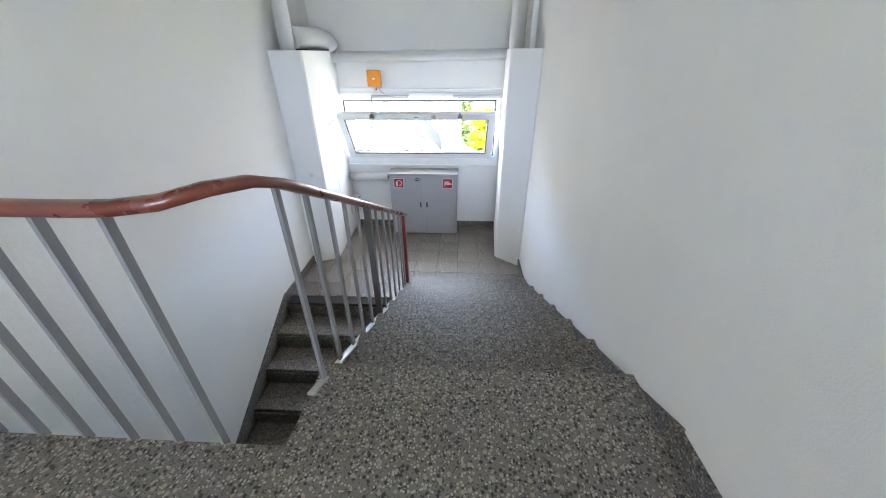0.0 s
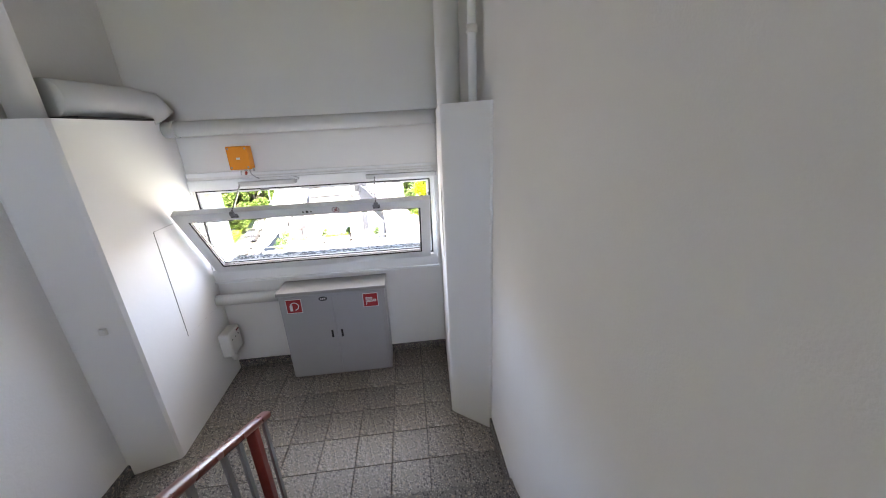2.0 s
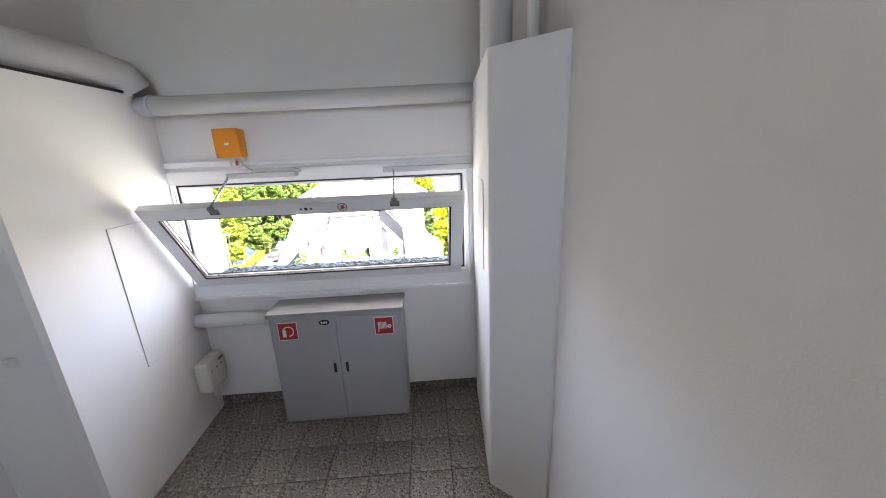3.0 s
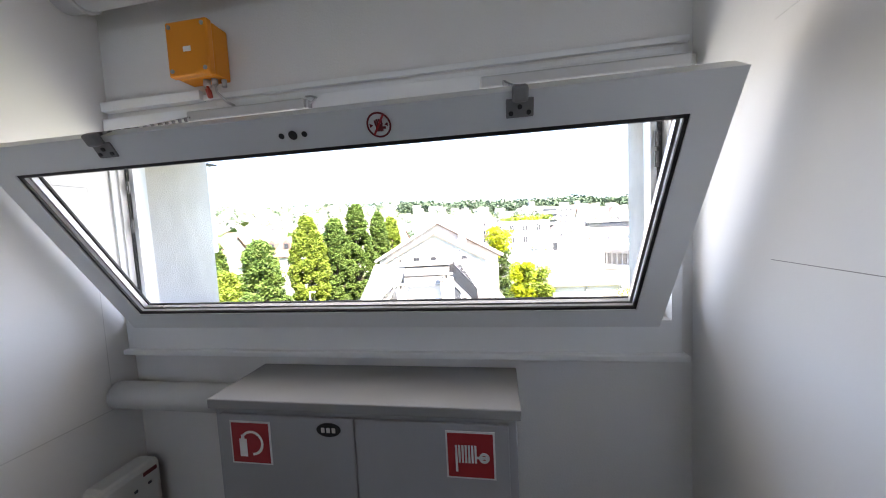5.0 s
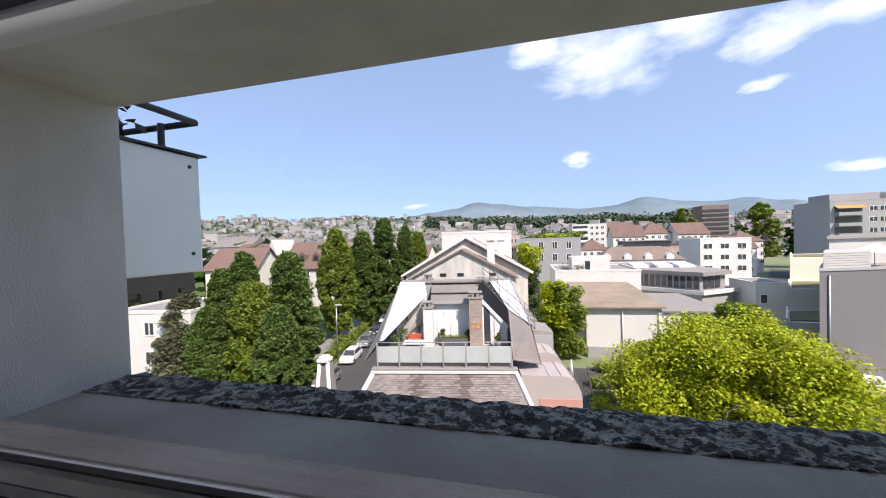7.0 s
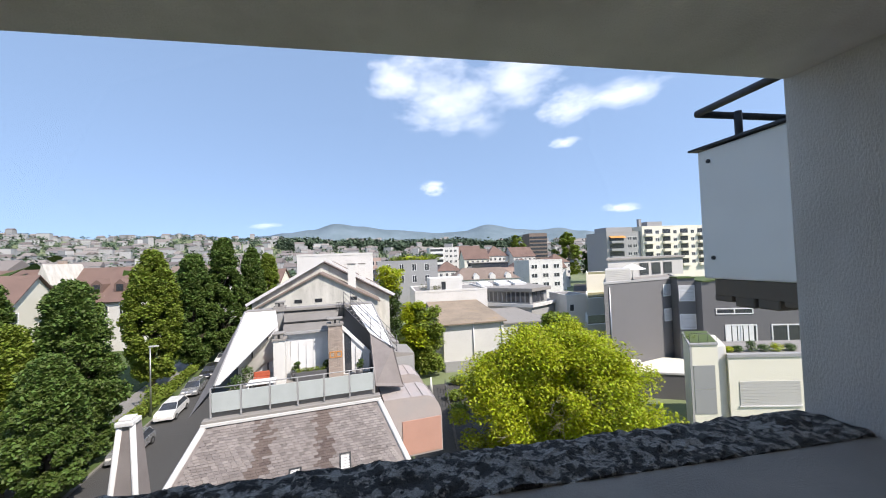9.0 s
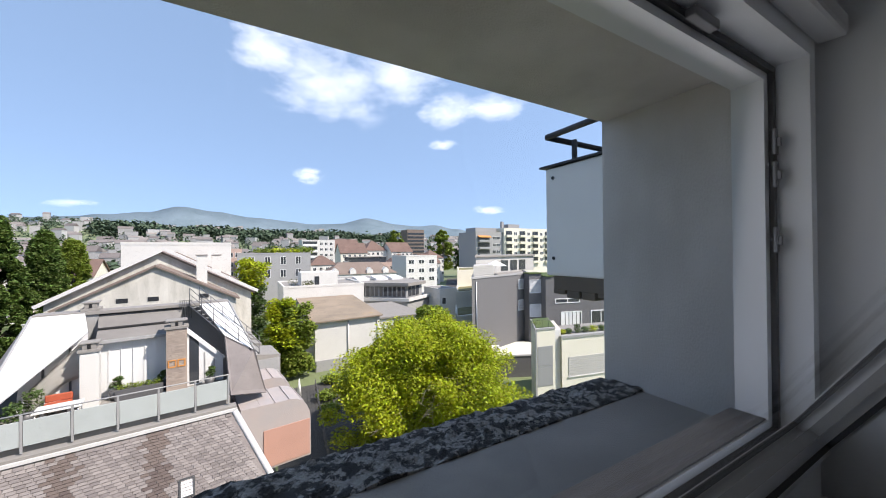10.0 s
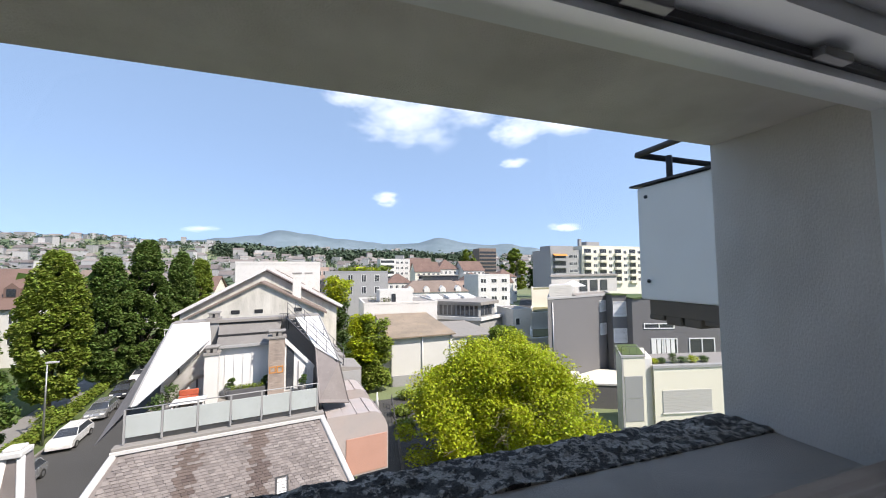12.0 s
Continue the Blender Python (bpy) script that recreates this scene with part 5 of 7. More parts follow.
for x_, z_ in ((-2.0, -2.5), (-2.75, -3.2)):
    b = B()
    box(b, x_ - 0.035, 3.46, -4.86, x_ + 0.035, 3.53, z_, 0.005)
    part("terrace_post", b, M["rail_steel"], H)
# tarpaulin slung under the left slope
b = B()
nx_, ny_ = 10, 6
grid = [[b.verts.new((-3.1 + 1.5 * i / nx_, 3.38 - 0.10 * math.sin(math.pi * j / ny_) - 0.05 * math.sin(5 * i / nx_), -3.95 + (1.72 * i / nx_) - (1.05 + 0.5 * i / nx_) * j / ny_ * (1 - 0.25 * math.sin(math.pi * i / nx_)))) for j in range(ny_ + 1)] for i in range(nx_ + 1)]
for i in range(nx_):
    for j in range(ny_):
        f = b.faces.new((grid[i][j], grid[i + 1][j], grid[i + 1][j + 1], grid[i][j + 1]))
        f.smooth = True
bmesh.ops.solidify(b, geom=b.faces[:], thickness=0.01)
part("tarpaulin", b, M["white_plastic"], H, "white tarpaulin slung under the slope")
for x_, y_, zb, zt, w_, m_ in ((-1.33, 2.9, -5.3, -2.60, 0.55, M["render_white"]), (1.48, 2.9, -5.3, -2.06, 0.76, M["buff"]), (-1.55, 4.85, -2.4, -1.16, 0.52, M["grey_render"])):
    c_ = chimney(H, x_, y_, zb, zt, w_, 0.6, m_)
    for dx in (-0.13, 0.13):
        b = B()
        box(b, x_ + dx - 0.08, y_ - 0.3, zt + 0.122, x_ + dx + 0.08, y_ + 0.3, zt + 0.34, 0.01)
        pot = part("chimney_pot", b, M["gravel"], c_)
    b = B()
    box(b, x_ - 0.05, y_ - 0.312, zt + 0.14, x_ + 0.05, y_ - 0.301, zt + 0.32)
    part("flue_opening", b, M["black"], c_, "dark flue opening")
    b = B()
    box(b, x_ - w_ / 2 - 0.02, y_ - 0.34, zt + 0.342, x_ + w_ / 2 + 0.02, y_ + 0.34, zt + 0.40, 0.01)
    part("cowl_slab", b, M["gravel"], c_)
# bricks of the buff chimney
bk = B()
box(bk, -0.117, -0.012, 0.0, 0.117, 0.0, 0.062)
brick_me = mesh_of("brick", bk, M["buff"])
buff_ch = [c for c in H.children if c.name.startswith("chimney")][1]
for r_ in range(34):
    for k in range(3):
        x_ = 1.48 + 0.25 * (k - 1) + (0.06 if r_ % 2 else -0.06)
        if abs(x_ - 1.48) > 0.27:
            continue
        part("brick", brick_me, None, buff_ch).location = (x_, 2.6, -4.68 + 0.077 * r_)
# steel stair that descends from the flat roof over the white slope
ST0, ST1 = Vector((2.0, 4.35, -1.28)), Vector((4.35, 1.85, -3.72))
ACROSS = Vector((0.42, 0.40, 0))
for side in (0, 1):
    o0 = ACROSS * side
    b = B()
    rod(b, ST0 + o0, ST1 + o0, 0.035, seg=6)
    part("stair_string", b, M["rail_steel"], H)
    for up in (0.3, 0.6, 0.9):
        b = B()
        rod(b, ST0 + o0 + Vector((0, 0, up)), ST1 + o0 + Vector((0, 0, up)), 0.016, seg=6)
        part("stair_rail", b, M["rail_steel"], H)
    for k in range(6):
        q = ST0.lerp(ST1, k / 5) + o0
        b = B()
        rod(b, q, q + Vector((0, 0, 0.9)), 0.02, seg=6)
        part("stair_post", b, M["rail_steel"], H)
for k in range(14):
    q = ST0.lerp(ST1, (k + 0.5) / 14)
    b = B()
    box(b, -0.07, 0, -0.012, 0.07, 0.58, 0.012, m=Matrix.Translation(q) @ Matrix.Rotation(-0.81, 4, "Z"))
    part("stair_tread", b, M["grey_render"], H)
for k in range(6):
    b = B()
    rod(b, (1.62 + 0.09 * k, 4.42, -1.9), (1.62 + 0.09 * k, 4.42, -1.0), 0.014, seg=5)
    part("guard_bar", b, M["rail_steel"], H)
b = B()
rod(b, (1.58, 4.42, -1.0), (2.12, 4.42, -1.0), 0.02, seg=5)
part("guard_rail", b, M["rail_steel"], H)
# small skylights in the slate
SLOPE = math.atan2(3.2, 4.25)


def on_slate(u, s):
    """A point of the front slope: u across, s metres down from the cornice."""
    L_ = math.hypot(3.2, 4.25)
    return Vector((u, -3.2 * s / L_, -5.35 - 4.25 * s / L_))


for u_, s_ in ((-0.25, 2.55), (1.75, 2.35)):
    sk = part("skylight", B(), M["flash"], H, "small white-framed skylight")
    b = B()
    wall_with_holes(b, -0.24, 0.24, -0.33, 0.33, [(-0.18, -0.27, 0.18, 0.27)], lambda u, d, z: (u, -d, z), 0.09)
    sk.data = mesh_of("skylight", b, M["iron"])
    sk.matrix_local = Matrix.Translation(on_slate(u_, s_)) @ Matrix.Rotation(-SLOPE, 4, "X")
    b = B()
    box(b, -0.2, -0.05, -0.29, 0.2, -0.02, 0.29)
    part("pane", b, M["sheet_white"], sk)
# dormers on the right-hand flank: two with rounded sheet roofs, then plain grey ones
def flank_dormer(v0, depth, u1, zt, rounded, roof_mat, cheek_mat):
    dm = part("dormer", B(), roof_mat, H, "dormer with a worn rounded sheet roof" if rounded else "plain grey dormer")
    b = B()
    prof = [(3.7, -8.6), (u1, -8.6)]
    if rounded:
        prof += [(u1 - 0.9 + 0.9 * math.cos(radians(a)), zt - 1.15 + 1.15 * math.sin(radians(a))) for a in (0, 18, 36, 54, 72, 90)]
    else:
        prof += [(u1, zt - 0.35)]
    prof += [(3.7, zt + 0.05)]
    lo_ = [b.verts.new((p[0], v0, p[1])) for p in prof]
    hi_ = [b.verts.new((p[0], v0 + depth, p[1])) for p in prof]
    b.faces.new(lo_), b.faces.new(hi_[::-1])
    for j in range(len(prof)):
        b.faces.new((lo_[j], hi_[j], hi_[(j + 1) % len(prof)], lo_[(j + 1) % len(prof)]))
    dm.data = mesh_of("dormer", b, roof_mat)
    b = B()
    box(b, 4.6, v0 - 0.04, -8.5, u1 - 0.06, v0 - 0.003, zt - (1.15 if rounded else 0.5))
    part("cheek", b, cheek_mat, dm)
    if rounded:
        for k in range(4):
            u = u1 - 0.35 - 0.62 * k
            du = u - (u1 - 0.9)
            z = zt - 1.15 + 1.15 * math.sqrt(max(0, 1 - (max(0, du) / 0.9) ** 2))
            b = B()
            box(b, u - 0.02, v0 - 0.02, z - 0.02, u + 0.02, v0 + depth, z + 0.045)
            part("seam", b, roof_mat, dm)
    return dm


flank_dormer(0.3, 2.1, 6.7, -5.65, True, M["copper"], M["pink"])
flank_dormer(3.3, 2.0, 6.6, -5.45, True, M["copper"], M["pink"])
flank_dormer(6.0, 2.6, 6.6, -4.6, False, M["gravel"], M["grey_render"])
for v0_ in (9.6, 11.4, 13.2):
    flank_dormer(v0_, 1.2, 6.2, -4.6, False, M["gravel"], M["grey_render"])

# ---- gabled house behind it ----
G = block("gabled_house", "old gabled house with stained white render and brown verges", -12.25, 35.5, 5, 11.3, 3.2, GZ, -2.65, M["render_old"], "gable_v", M["tile_brown"], 3.0, 0.3, "house")
for x_ in (3.6, 5.5, 8.9):
    b = B()
    box(b, x_ - 0.35, -0.03, -2.5, x_ + 0.35, 0.0, -2.15)
    part("vent", b, M["iron"], G)
G2 = block("gabled_house", "wide gabled house with a brown roof and pale verge boards", -14.1, 39.0, 5, 14.4, 20, GZ, -2.55, M["render_old"], "gable_v", M["tile_brown"], 4.05, 0.35, "house")
b = B()
for s_ in (-1, 1):
    q = [(7.2, -0.55, 1.78), (7.2, -0.36, 1.78), (7.2 + s_ * 7.7, -0.36, -2.62), (7.2 + s_ * 7.7, -0.55, -2.62)]
    slab(b, q, 0.28)
part("verge_board", b, M["flash"], G2, "pale verge boards")
chimney(G, 8.75, 1.6, -1.6, 1.15, 0.8, 0.7, M["render_white"])
chimney(G2, 11.6, 9.0, -2.5, 1.1, 0.9, 0.9, M["render_white"])
block("flat_roofed_house", "white flat-roofed house behind the gable", -14.6, 60, 2, 12.3, 12, GZ, 2.6, M["render_white"], "flat", M["gravel"])
block("pink_office", "salmon office block with rows of windows", -30.0, 135, 4, 28, 14, GZ, 2.5, M["render_pink"], "flat", M["gravel"])

# ---- things on the roof terrace ----
HM = pose(-3.9, 16.6, 0, 0, 0, 8.5)


def put(ob, x, y, z, rz=0):
    ob.matrix_world = HM @ pose(x, y, z, 0, 0, rz)
    return ob


TF = -4.86
t = put(thing("terrace_table", "white garden table on the roof terrace", "table"), -1.9, 1.2, TF)
b = B()
box(b, -0.6, -0.4, 0.70, 0.6, 0.4, 0.74, 0.01)
part("tabletop", b, M["white_plastic"], t)
for dx in (-0.52, 0.52):
    for dy in (-0.32, 0.32):
        b = B()
        rod(b, (dx, dy, 0), (dx, dy, 0.70), 0.025, seg=6)
        part("leg", b, M["alu"], t)
t = put(thing("terrace_lounger", "red cushioned bench on the roof terrace", "bench"), -2.2, 2.6, TF)
b = B()
box(b, -0.38, -0.3, 0.30, 0.38, 0.3, 0.46, 0.04)
part("cushion", b, M["terracotta"], t)
b = B()
box(b, -0.38, 0.24, 0.46, 0.38, 0.34, 0.74, 0.04)
part("backrest", b, M["terracotta"], t)
for dx in (-0.33, 0.33):
    b = B()
    box(b, dx - 0.03, -0.26, 0, dx + 0.03, 0.26, 0.30)
    part("leg", b, M["rail_steel"], t)
for x_, y_, r_ in ((-2.9, 2.2, 0.45), (-3.1, 1.2, 0.35), (-0.6, 3.1, 0.25), (0.95, 3.2, 0.2), (2.7, 2.3, 0.22)):
    t = put(thing("potted_plant", "leafy green plant in a dark pot on the terrace", "potted plant", group="terrace plants"), x_, y_, TF)
    b = B()
    rod(b, (0, 0, 0), (0, 0, 0.4), 0.16, 0.22, seg=10)
    part("pot", b, M["rail_steel"], t)
    rg = np.random.RandomState(int(abs(x_) * 100))
    p = crown_points(rg, [((0, 0, 0.5 + r_ * 0.5), r_), ((r_ * 0.4, 0, 0.6 + r_), r_ * 0.7)], 120, 1.0)
    part("leaves", leaf_mesh("leaves", p, np.full(len(p), 0.06), M["leaf_dark"], 5), None, t)
t = put(thing("planter_box", "long dark planter box with low green plants", "planter"), 0.2, 2.95, TF)
b = B()
box(b, -0.8, -0.2, 0.0, 0.8, 0.2, 0.45, 0.01)
part("box", b, M["rail_steel"], t)
rg = np.random.RandomState(9)
p = crown_points(rg, [((-0.6 + 0.3 * k, 0, 0.5), 0.2) for k in range(5)], 80, 1.0)
part("leaves", leaf_mesh("leaves", p, np.full(len(p), 0.05), M["leaf_green"], 6), None, t)
for dx in (-0.16, 0.18):
    b = B()
    wall_with_holes(b, dx - 0.15, dx + 0.15, -0.16, 0.18, [(dx - 0.10, -0.11, dx + 0.10, 0.13)], lambda u, d, z: (u, d, z), 0.02)
    t = put(tagged(part("wall_plaque", b, M["awning"]), "small square orange plaque on the chimney", "plaque", "chimney plaques"), 1.47, 2.565, -3.62)

# tapering gablet with white edges beside the slate roof
t = thing("gablet", "tapering grey slate gablet with white edges and cap", "dormer", pose(-8.75, 13.2, 0.25, 0, 0, 5))
b = B()
q0 = [(-0.52, -0.5), (0.52, -0.5), (0.52, 0.6), (-0.52, 0.6)]
q1 = [(-0.18, -0.1), (0.18, -0.1), (0.18, 0.4), (-0.18, 0.4)]
lv, hv = [b.verts.new((*p, -8.6)) for p in q0], [b.verts.new((*p, -4.1)) for p in q1]
b.faces.new(lv[::-1]), b.faces.new(hv)
for k in range(4):
    b.faces.new((lv[k], lv[(k + 1) % 4], hv[(k + 1) % 4], hv[k]))
part("body", b, M["slate_far"], t)
for k in (0, 1):
    b = B()
    rod(b, (*q0[k], -8.6), (*q1[k], -4.1), 0.09, seg=6)
    part("edge", b, M["flash"], t)
b = B()
box(b, -0.26, -0.25, -4.1, 0.26, 0.3, -3.94, 0.03)
box(b, -0.19, -0.17, -3.94, 0.19, 0.2, -3.84, 0.03)
part("cap", b, M["flash"], t)
b = B()
prism(b, [(-10.0, 12.6), (-8.1, 12.6), (-8.1, 15.0), (-10.0, 15.0)], GZ, -8.5)
part("lower_wall", b, M["slate_far"], t).matrix_world = Matrix.Identity(4)

# ---- street on the left: road, kerb, pavement, hedge, lamp, cars ----
def strip(name, pts, w0, w1, z, mat, label, category, thick=0.12):
    """A ribbon along a line, between offsets w0 and w1 to its right."""
    b = B()
    row = []
    pts = [Vector((*p, 0)) for p in pts]
    for i, p in enumerate(pts):
        d = (pts[min(i + 1, len(pts) - 1)] - pts[max(i - 1, 0)]).normalized()
        r = Vector((d.y, -d.x, 0))
        row.append([b.verts.new((p + r * w0).to_tuple()[:2] + (z,)), b.verts.new((p + r * w1).to_tuple()[:2] + (z,)),
                    b.verts.new((p + r * w1).to_tuple()[:2] + (z - thick,)), b.verts.new((p + r * w0).to_tuple()[:2] + (z - thick,))])
    for p, q in zip(row, row[1:]):
        for k in range(4):
            b.faces.new((p[k], q[k], q[(k + 1) % 4], p[(k + 1) % 4]))
    b.faces.new(row[0][::-1]), b.faces.new(row[-1])
    return structure(name, b, mat, label, category)


LINE = [(-17.5, 5), (-19.3, 25), (-20.5, 33), (-21.9, 42), (-25.6, 62), (-32, 95), (-40, 140)]
strip("road_1", LINE, -2.2, 5.2, GZ + 0.03, M["asphalt"], "grey asphalt street with parked cars", "road")
strip("kerb_1", LINE, -2.4, -2.21, GZ + 0.14, M["paving"], "pale stone kerb", "kerb", 0.16)
strip("pavement_1", LINE, -8.0, -4.6, GZ + 0.06, M["paving"], "pale pavement behind the hedge", "pavement")
strip("verge_1", LINE, -4.55, -2.41, GZ + 0.10, M["grass"], "grass strip beside the street", "grass")
strip("lawn_1", LINE, -30, -8.1, GZ + 0.05, M["grass"], "green lawn below the trees", "grass")


def along(f):
    f *= len(LINE) - 1
    i = min(int(f), len(LINE) - 2)
    a, c = Vector((*LINE[i], 0)), Vector((*LINE[i + 1], 0))
    return a.lerp(c, f - i), (c - a).normalized()


rg = np.random.RandomState(3)
cl = []
for k in range(170):
    p, d = along(0.18 + 0.6 * k / 170)
    r = Vector((d.y, -d.x, 0))
    q = p - r * (3.5 + 0.4 * rg.rand())
    cl.append(((q.x, q.y, GZ + 0.75 + 0.2 * rg.rand()), 0.75))
bush("hedge", "clipped bright green hedge beside the street", cl, M["leaf_green"], 31, per=110, leaf=0.13, category="hedge")
t = thing("street_lamp", "tall grey street lamp with a flat head", "street lamp", pose(-24.5, 40.4, GZ), "street lamps")
b = B()
rod(b, (0, 0, 0), (0, 0, 7.3), 0.09, 0.055, seg=8)
part("pole", b, M["alu"], t)
b = B()
box(b, -0.1, -0.12, 7.25, 0.8, 0.12, 7.4, 0.03)
part("lamp_head", b, M["cable"], t)
copy_thing(t, pose(-22.6, 58, GZ) @ Matrix.Scale(1, 4))
copy_thing(t, pose(-34.5, 95, GZ))


def car(x, y, rz, mat, label):
    t = thing("parked_car", label, "car", pose(x, y, GZ + 0.03, 0, 0, rz), "parked cars")
    prof = [(-2.1, 0.35), (-2.12, 0.75), (-1.95, 0.92), (-1.15, 0.98), (1.25, 0.98), (2.0, 0.86), (2.15, 0.6), (2.12, 0.32)]
    b = B()
    rows = []
    for w_, s_ in ((-0.86, 0.97), (-0.80, 1.0), (0.80, 1.0), (0.86, 0.97)):
        rows.append([b.verts.new((w_, p[0] * s_, p[1])) for p in prof])
    for r0, r1 in zip(rows, rows[1:]):
        for k in range(len(prof)):
            b.faces.new((r0[k], r0[(k + 1) % len(prof)], r1[(k + 1) % len(prof)], r1[k]))
    b.faces.new(rows[0]), b.faces.new(rows[-1][::-1])
    part("body", b, mat, t)
    b = B()
    lo = [(-0.80, -1.9, 0.95), (0.80, -1.9, 0.95), (0.80, 1.15, 0.97), (-0.80, 1.15, 0.97)]
    hi = [(-0.62, -1.45, 1.42), (0.62, -1.45, 1.42), (0.62, 0.35, 1.45), (-0.62, 0.35, 1.45)]
    lv, hv = [b.verts.new(p) for p in lo], [b.verts.new(p) for p in hi]
    for k in range(4):
        b.faces.new((lv[k], lv[(k + 1) % 4], hv[(k + 1) % 4], hv[k]))
    b.faces.new(hv), b.faces.new(lv[::-1])
    part("windows", b, M["glass_dark"], t, "dark tinted car glass")
    b = B()
    box(b, -0.64, -1.5, 1.43, 0.64, 0.40, 1.475, 0.02)
    for sx in (-1, 1):
        rod(b, (sx * 0.78, 1.1, 0.98), (sx * 0.63, 0.36, 1.45), 0.03, seg=5)
        rod(b, (sx * 0.78, -1.85, 0.96), (sx * 0.63, -1.47, 1.45), 0.04, seg=5)
    part("roof", b, mat, t)
    for sx in (-0.82, 0.82):
        for sy in (-1.3, 1.35):
            b = B()
            rod(b, (sx - 0.1, sy, 0.31), (sx + 0.1, sy, 0.31), 0.31, seg=16)
            w = part("wheel", b, M["rubber"], t)
            b = B()
            rod(b, (sx - 0.105, sy, 0.31), (sx + 0.105, sy, 0.31), 0.19, seg=10)
            part("rim", b, M["alu"], w)
    for sx in (-0.6, 0.6):
        b = B()
        box(b, sx - 0.18, 2.02, 0.62, sx + 0.18, 2.13, 0.78, 0.03)
        part("headlight", b, M["white_plastic"], t)
    b = B()
    box(b, -0.26, 2.125, 0.42, 0.26, 2.16, 0.53)
    part("number_plate", b, M["white"], t)
    return t


for f_, off, mt, lb in ((0.335, -0.9, "car_silver", "silver hatchback parked at the kerb"), (0.475, -0.9, "car_white", "white hatchback parked at the kerb"),
                        (0.545, -0.9, "car_silver", "silver estate car parked at the kerb"), (0.60, -0.9, "car_dark", "dark car parked at the kerb"), (0.66, -0.9, "car_white", "white van-like car parked at the kerb")):
    p, d = along(f_)
    r = Vector((d.y, -d.x, 0))
    q = p + r * off
    car(q.x, q.y, math.degrees(math.atan2(-d.x, d.y)) + 180, M[mt], lb)

# trees of the street
for i, (x_, y_, h_, w_, k_) in enumerate(((-30.0, 50, 17.6, 7.0, "leaf_green"), (-29.0, 57.5, 17.6, 6.6, "leaf_shaded"), (-26.7, 62, 20.2, 7.0, "leaf_shaded"), (-24.4, 68, 18.6, 6.0, "leaf_shaded"), (-25.4, 80, 18, 6, "leaf_green"))):
    tree("columnar_tree", "tall narrow leafy street tree", x_, y_, h_, w_, M[k_], 40 + i, "poplar", per=230, leaf=0.18, clumps=330, trunk=0.28, group="street trees")
for i, (x_, y_, h_, w_, k_) in enumerate(((-29.8, 31, 14.8, 5.2, "leaf_shaded"), (-24.2, 31, 14.6, 6.6, "leaf_shaded"), (-33.3, 31.5, 13.0, 4.6, "leaf_shaded"), (-26.6, 28.5, 11.6, 5.8, "leaf_green"), (-30.6, 27.0, 9.4, 4.6, "leaf_shaded"), (-22.4, 27.0, 9.6, 5.0, "leaf_shaded"))):
    tree("garden_tree", "dense green broad-crowned tree on the lawn", x_, y_, h_, w_, M[k_], 60 + i, "poplar", per=250, leaf=0.14, clumps=330, trunk=0.25, group="garden trees")
tree("conifer", "grey-green conifer with drooping twigs", -37.0, 30.0, 10.6, 8.5, M["leaf_grey"], 71, "cone", per=120, leaf=0.16, clumps=220, trunk=0.22)
tree("conifer", "grey-green conifer with drooping twigs", -33.0, 26.0, 7.6, 7.0, M["leaf_grey"], 72, "cone", per=110, leaf=0.15, clumps=160, trunk=0.2)
for i, (x_, y_, r_) in enumerate(((-40, 24, 2.0), (-36, 20, 1.8), (-30, 22, 1.5), (-27, 46, 1.6), (-33, 42, 2.2), (-38, 48, 2.4))):
    bush("shrub", "rounded green garden shrub on the lawn", [((0.5 * r_ * math.cos(k), 0.5 * r_ * math.sin(k), r_ * 0.5 + 0.3 * (k % 2)), r_ * 0.6) for k in range(7)], M["leaf_green" if i % 2 else "leaf_dark"], 80 + i, per=150, leaf=0.14, at=(x_, y_, GZ))

# ---- big lime-green tree on the right, garden below ----
tree("lime_tree", "rounded green tree behind the lime-green one", 16.6, 32.0, 9.9, 6.4, M["leaf_green"], 6, "round", per=340, leaf=0.12, clumps=120, trunk=0.25, bare=0.12)
tree("lime_tree", "broad bright yellow-green tree with dry twigs showing", 12.9, 25.0, 9.7, 15.2, M["leaf_lime"], 5, "round", per=420, leaf=0.105, clumps=350, trunk=0.32, bare=0.10)
rg = np.random.RandomState(17)
b = B()
for k in range(46):
    a = rg.rand() * 6.283
    s0 = Vector((13.0 + 2.2 * rg.normal(), 20.2 + rg.rand(), -10.5 + 2.5 * rg.rand()))
    e0 = s0 + Vector((0.9 * math.cos(a), -0.5 - 0.5 * rg.rand(), 0.4 + 1.1 * rg.rand()))
    rod(b, s0, e0, 0.022, 0.008, seg=4, caps=False)
    for j in range(3):
        q = s0.lerp(e0, 0.3 + 0.2 * j)
        rod(b, q, q + Vector((0.4 * rg.normal(), -0.2 * rg.rand(), 0.4 * rg.rand())), 0.012, 0.005, seg=4, caps=False)
tagged(part("dry_twigs", b, M["twig"]), "dry pale twigs inside the lime-green tree", "twigs", "", "stuff")
bush("ivy_wall", "thick green ivy climbing the end of the white hall", [((rg.uniform(2.2, 6.4), rg.uniform(44.0, 46.5), z_), 1.05) for z_ in np.linspace(-13, -5.0, 80)], M["leaf_green"], 91, per=170, leaf=0.19, category="ivy")
bush("ivy_wall", "lime-green ivy over the top of a wall", [((rg.uniform(2.4, 5.4), rg.uniform(43.6, 45.5), z_), 0.9) for z_ in np.linspace(-10, -4.4, 34)], M["leaf_lime"], 92, per=170, leaf=0.18, category="ivy")
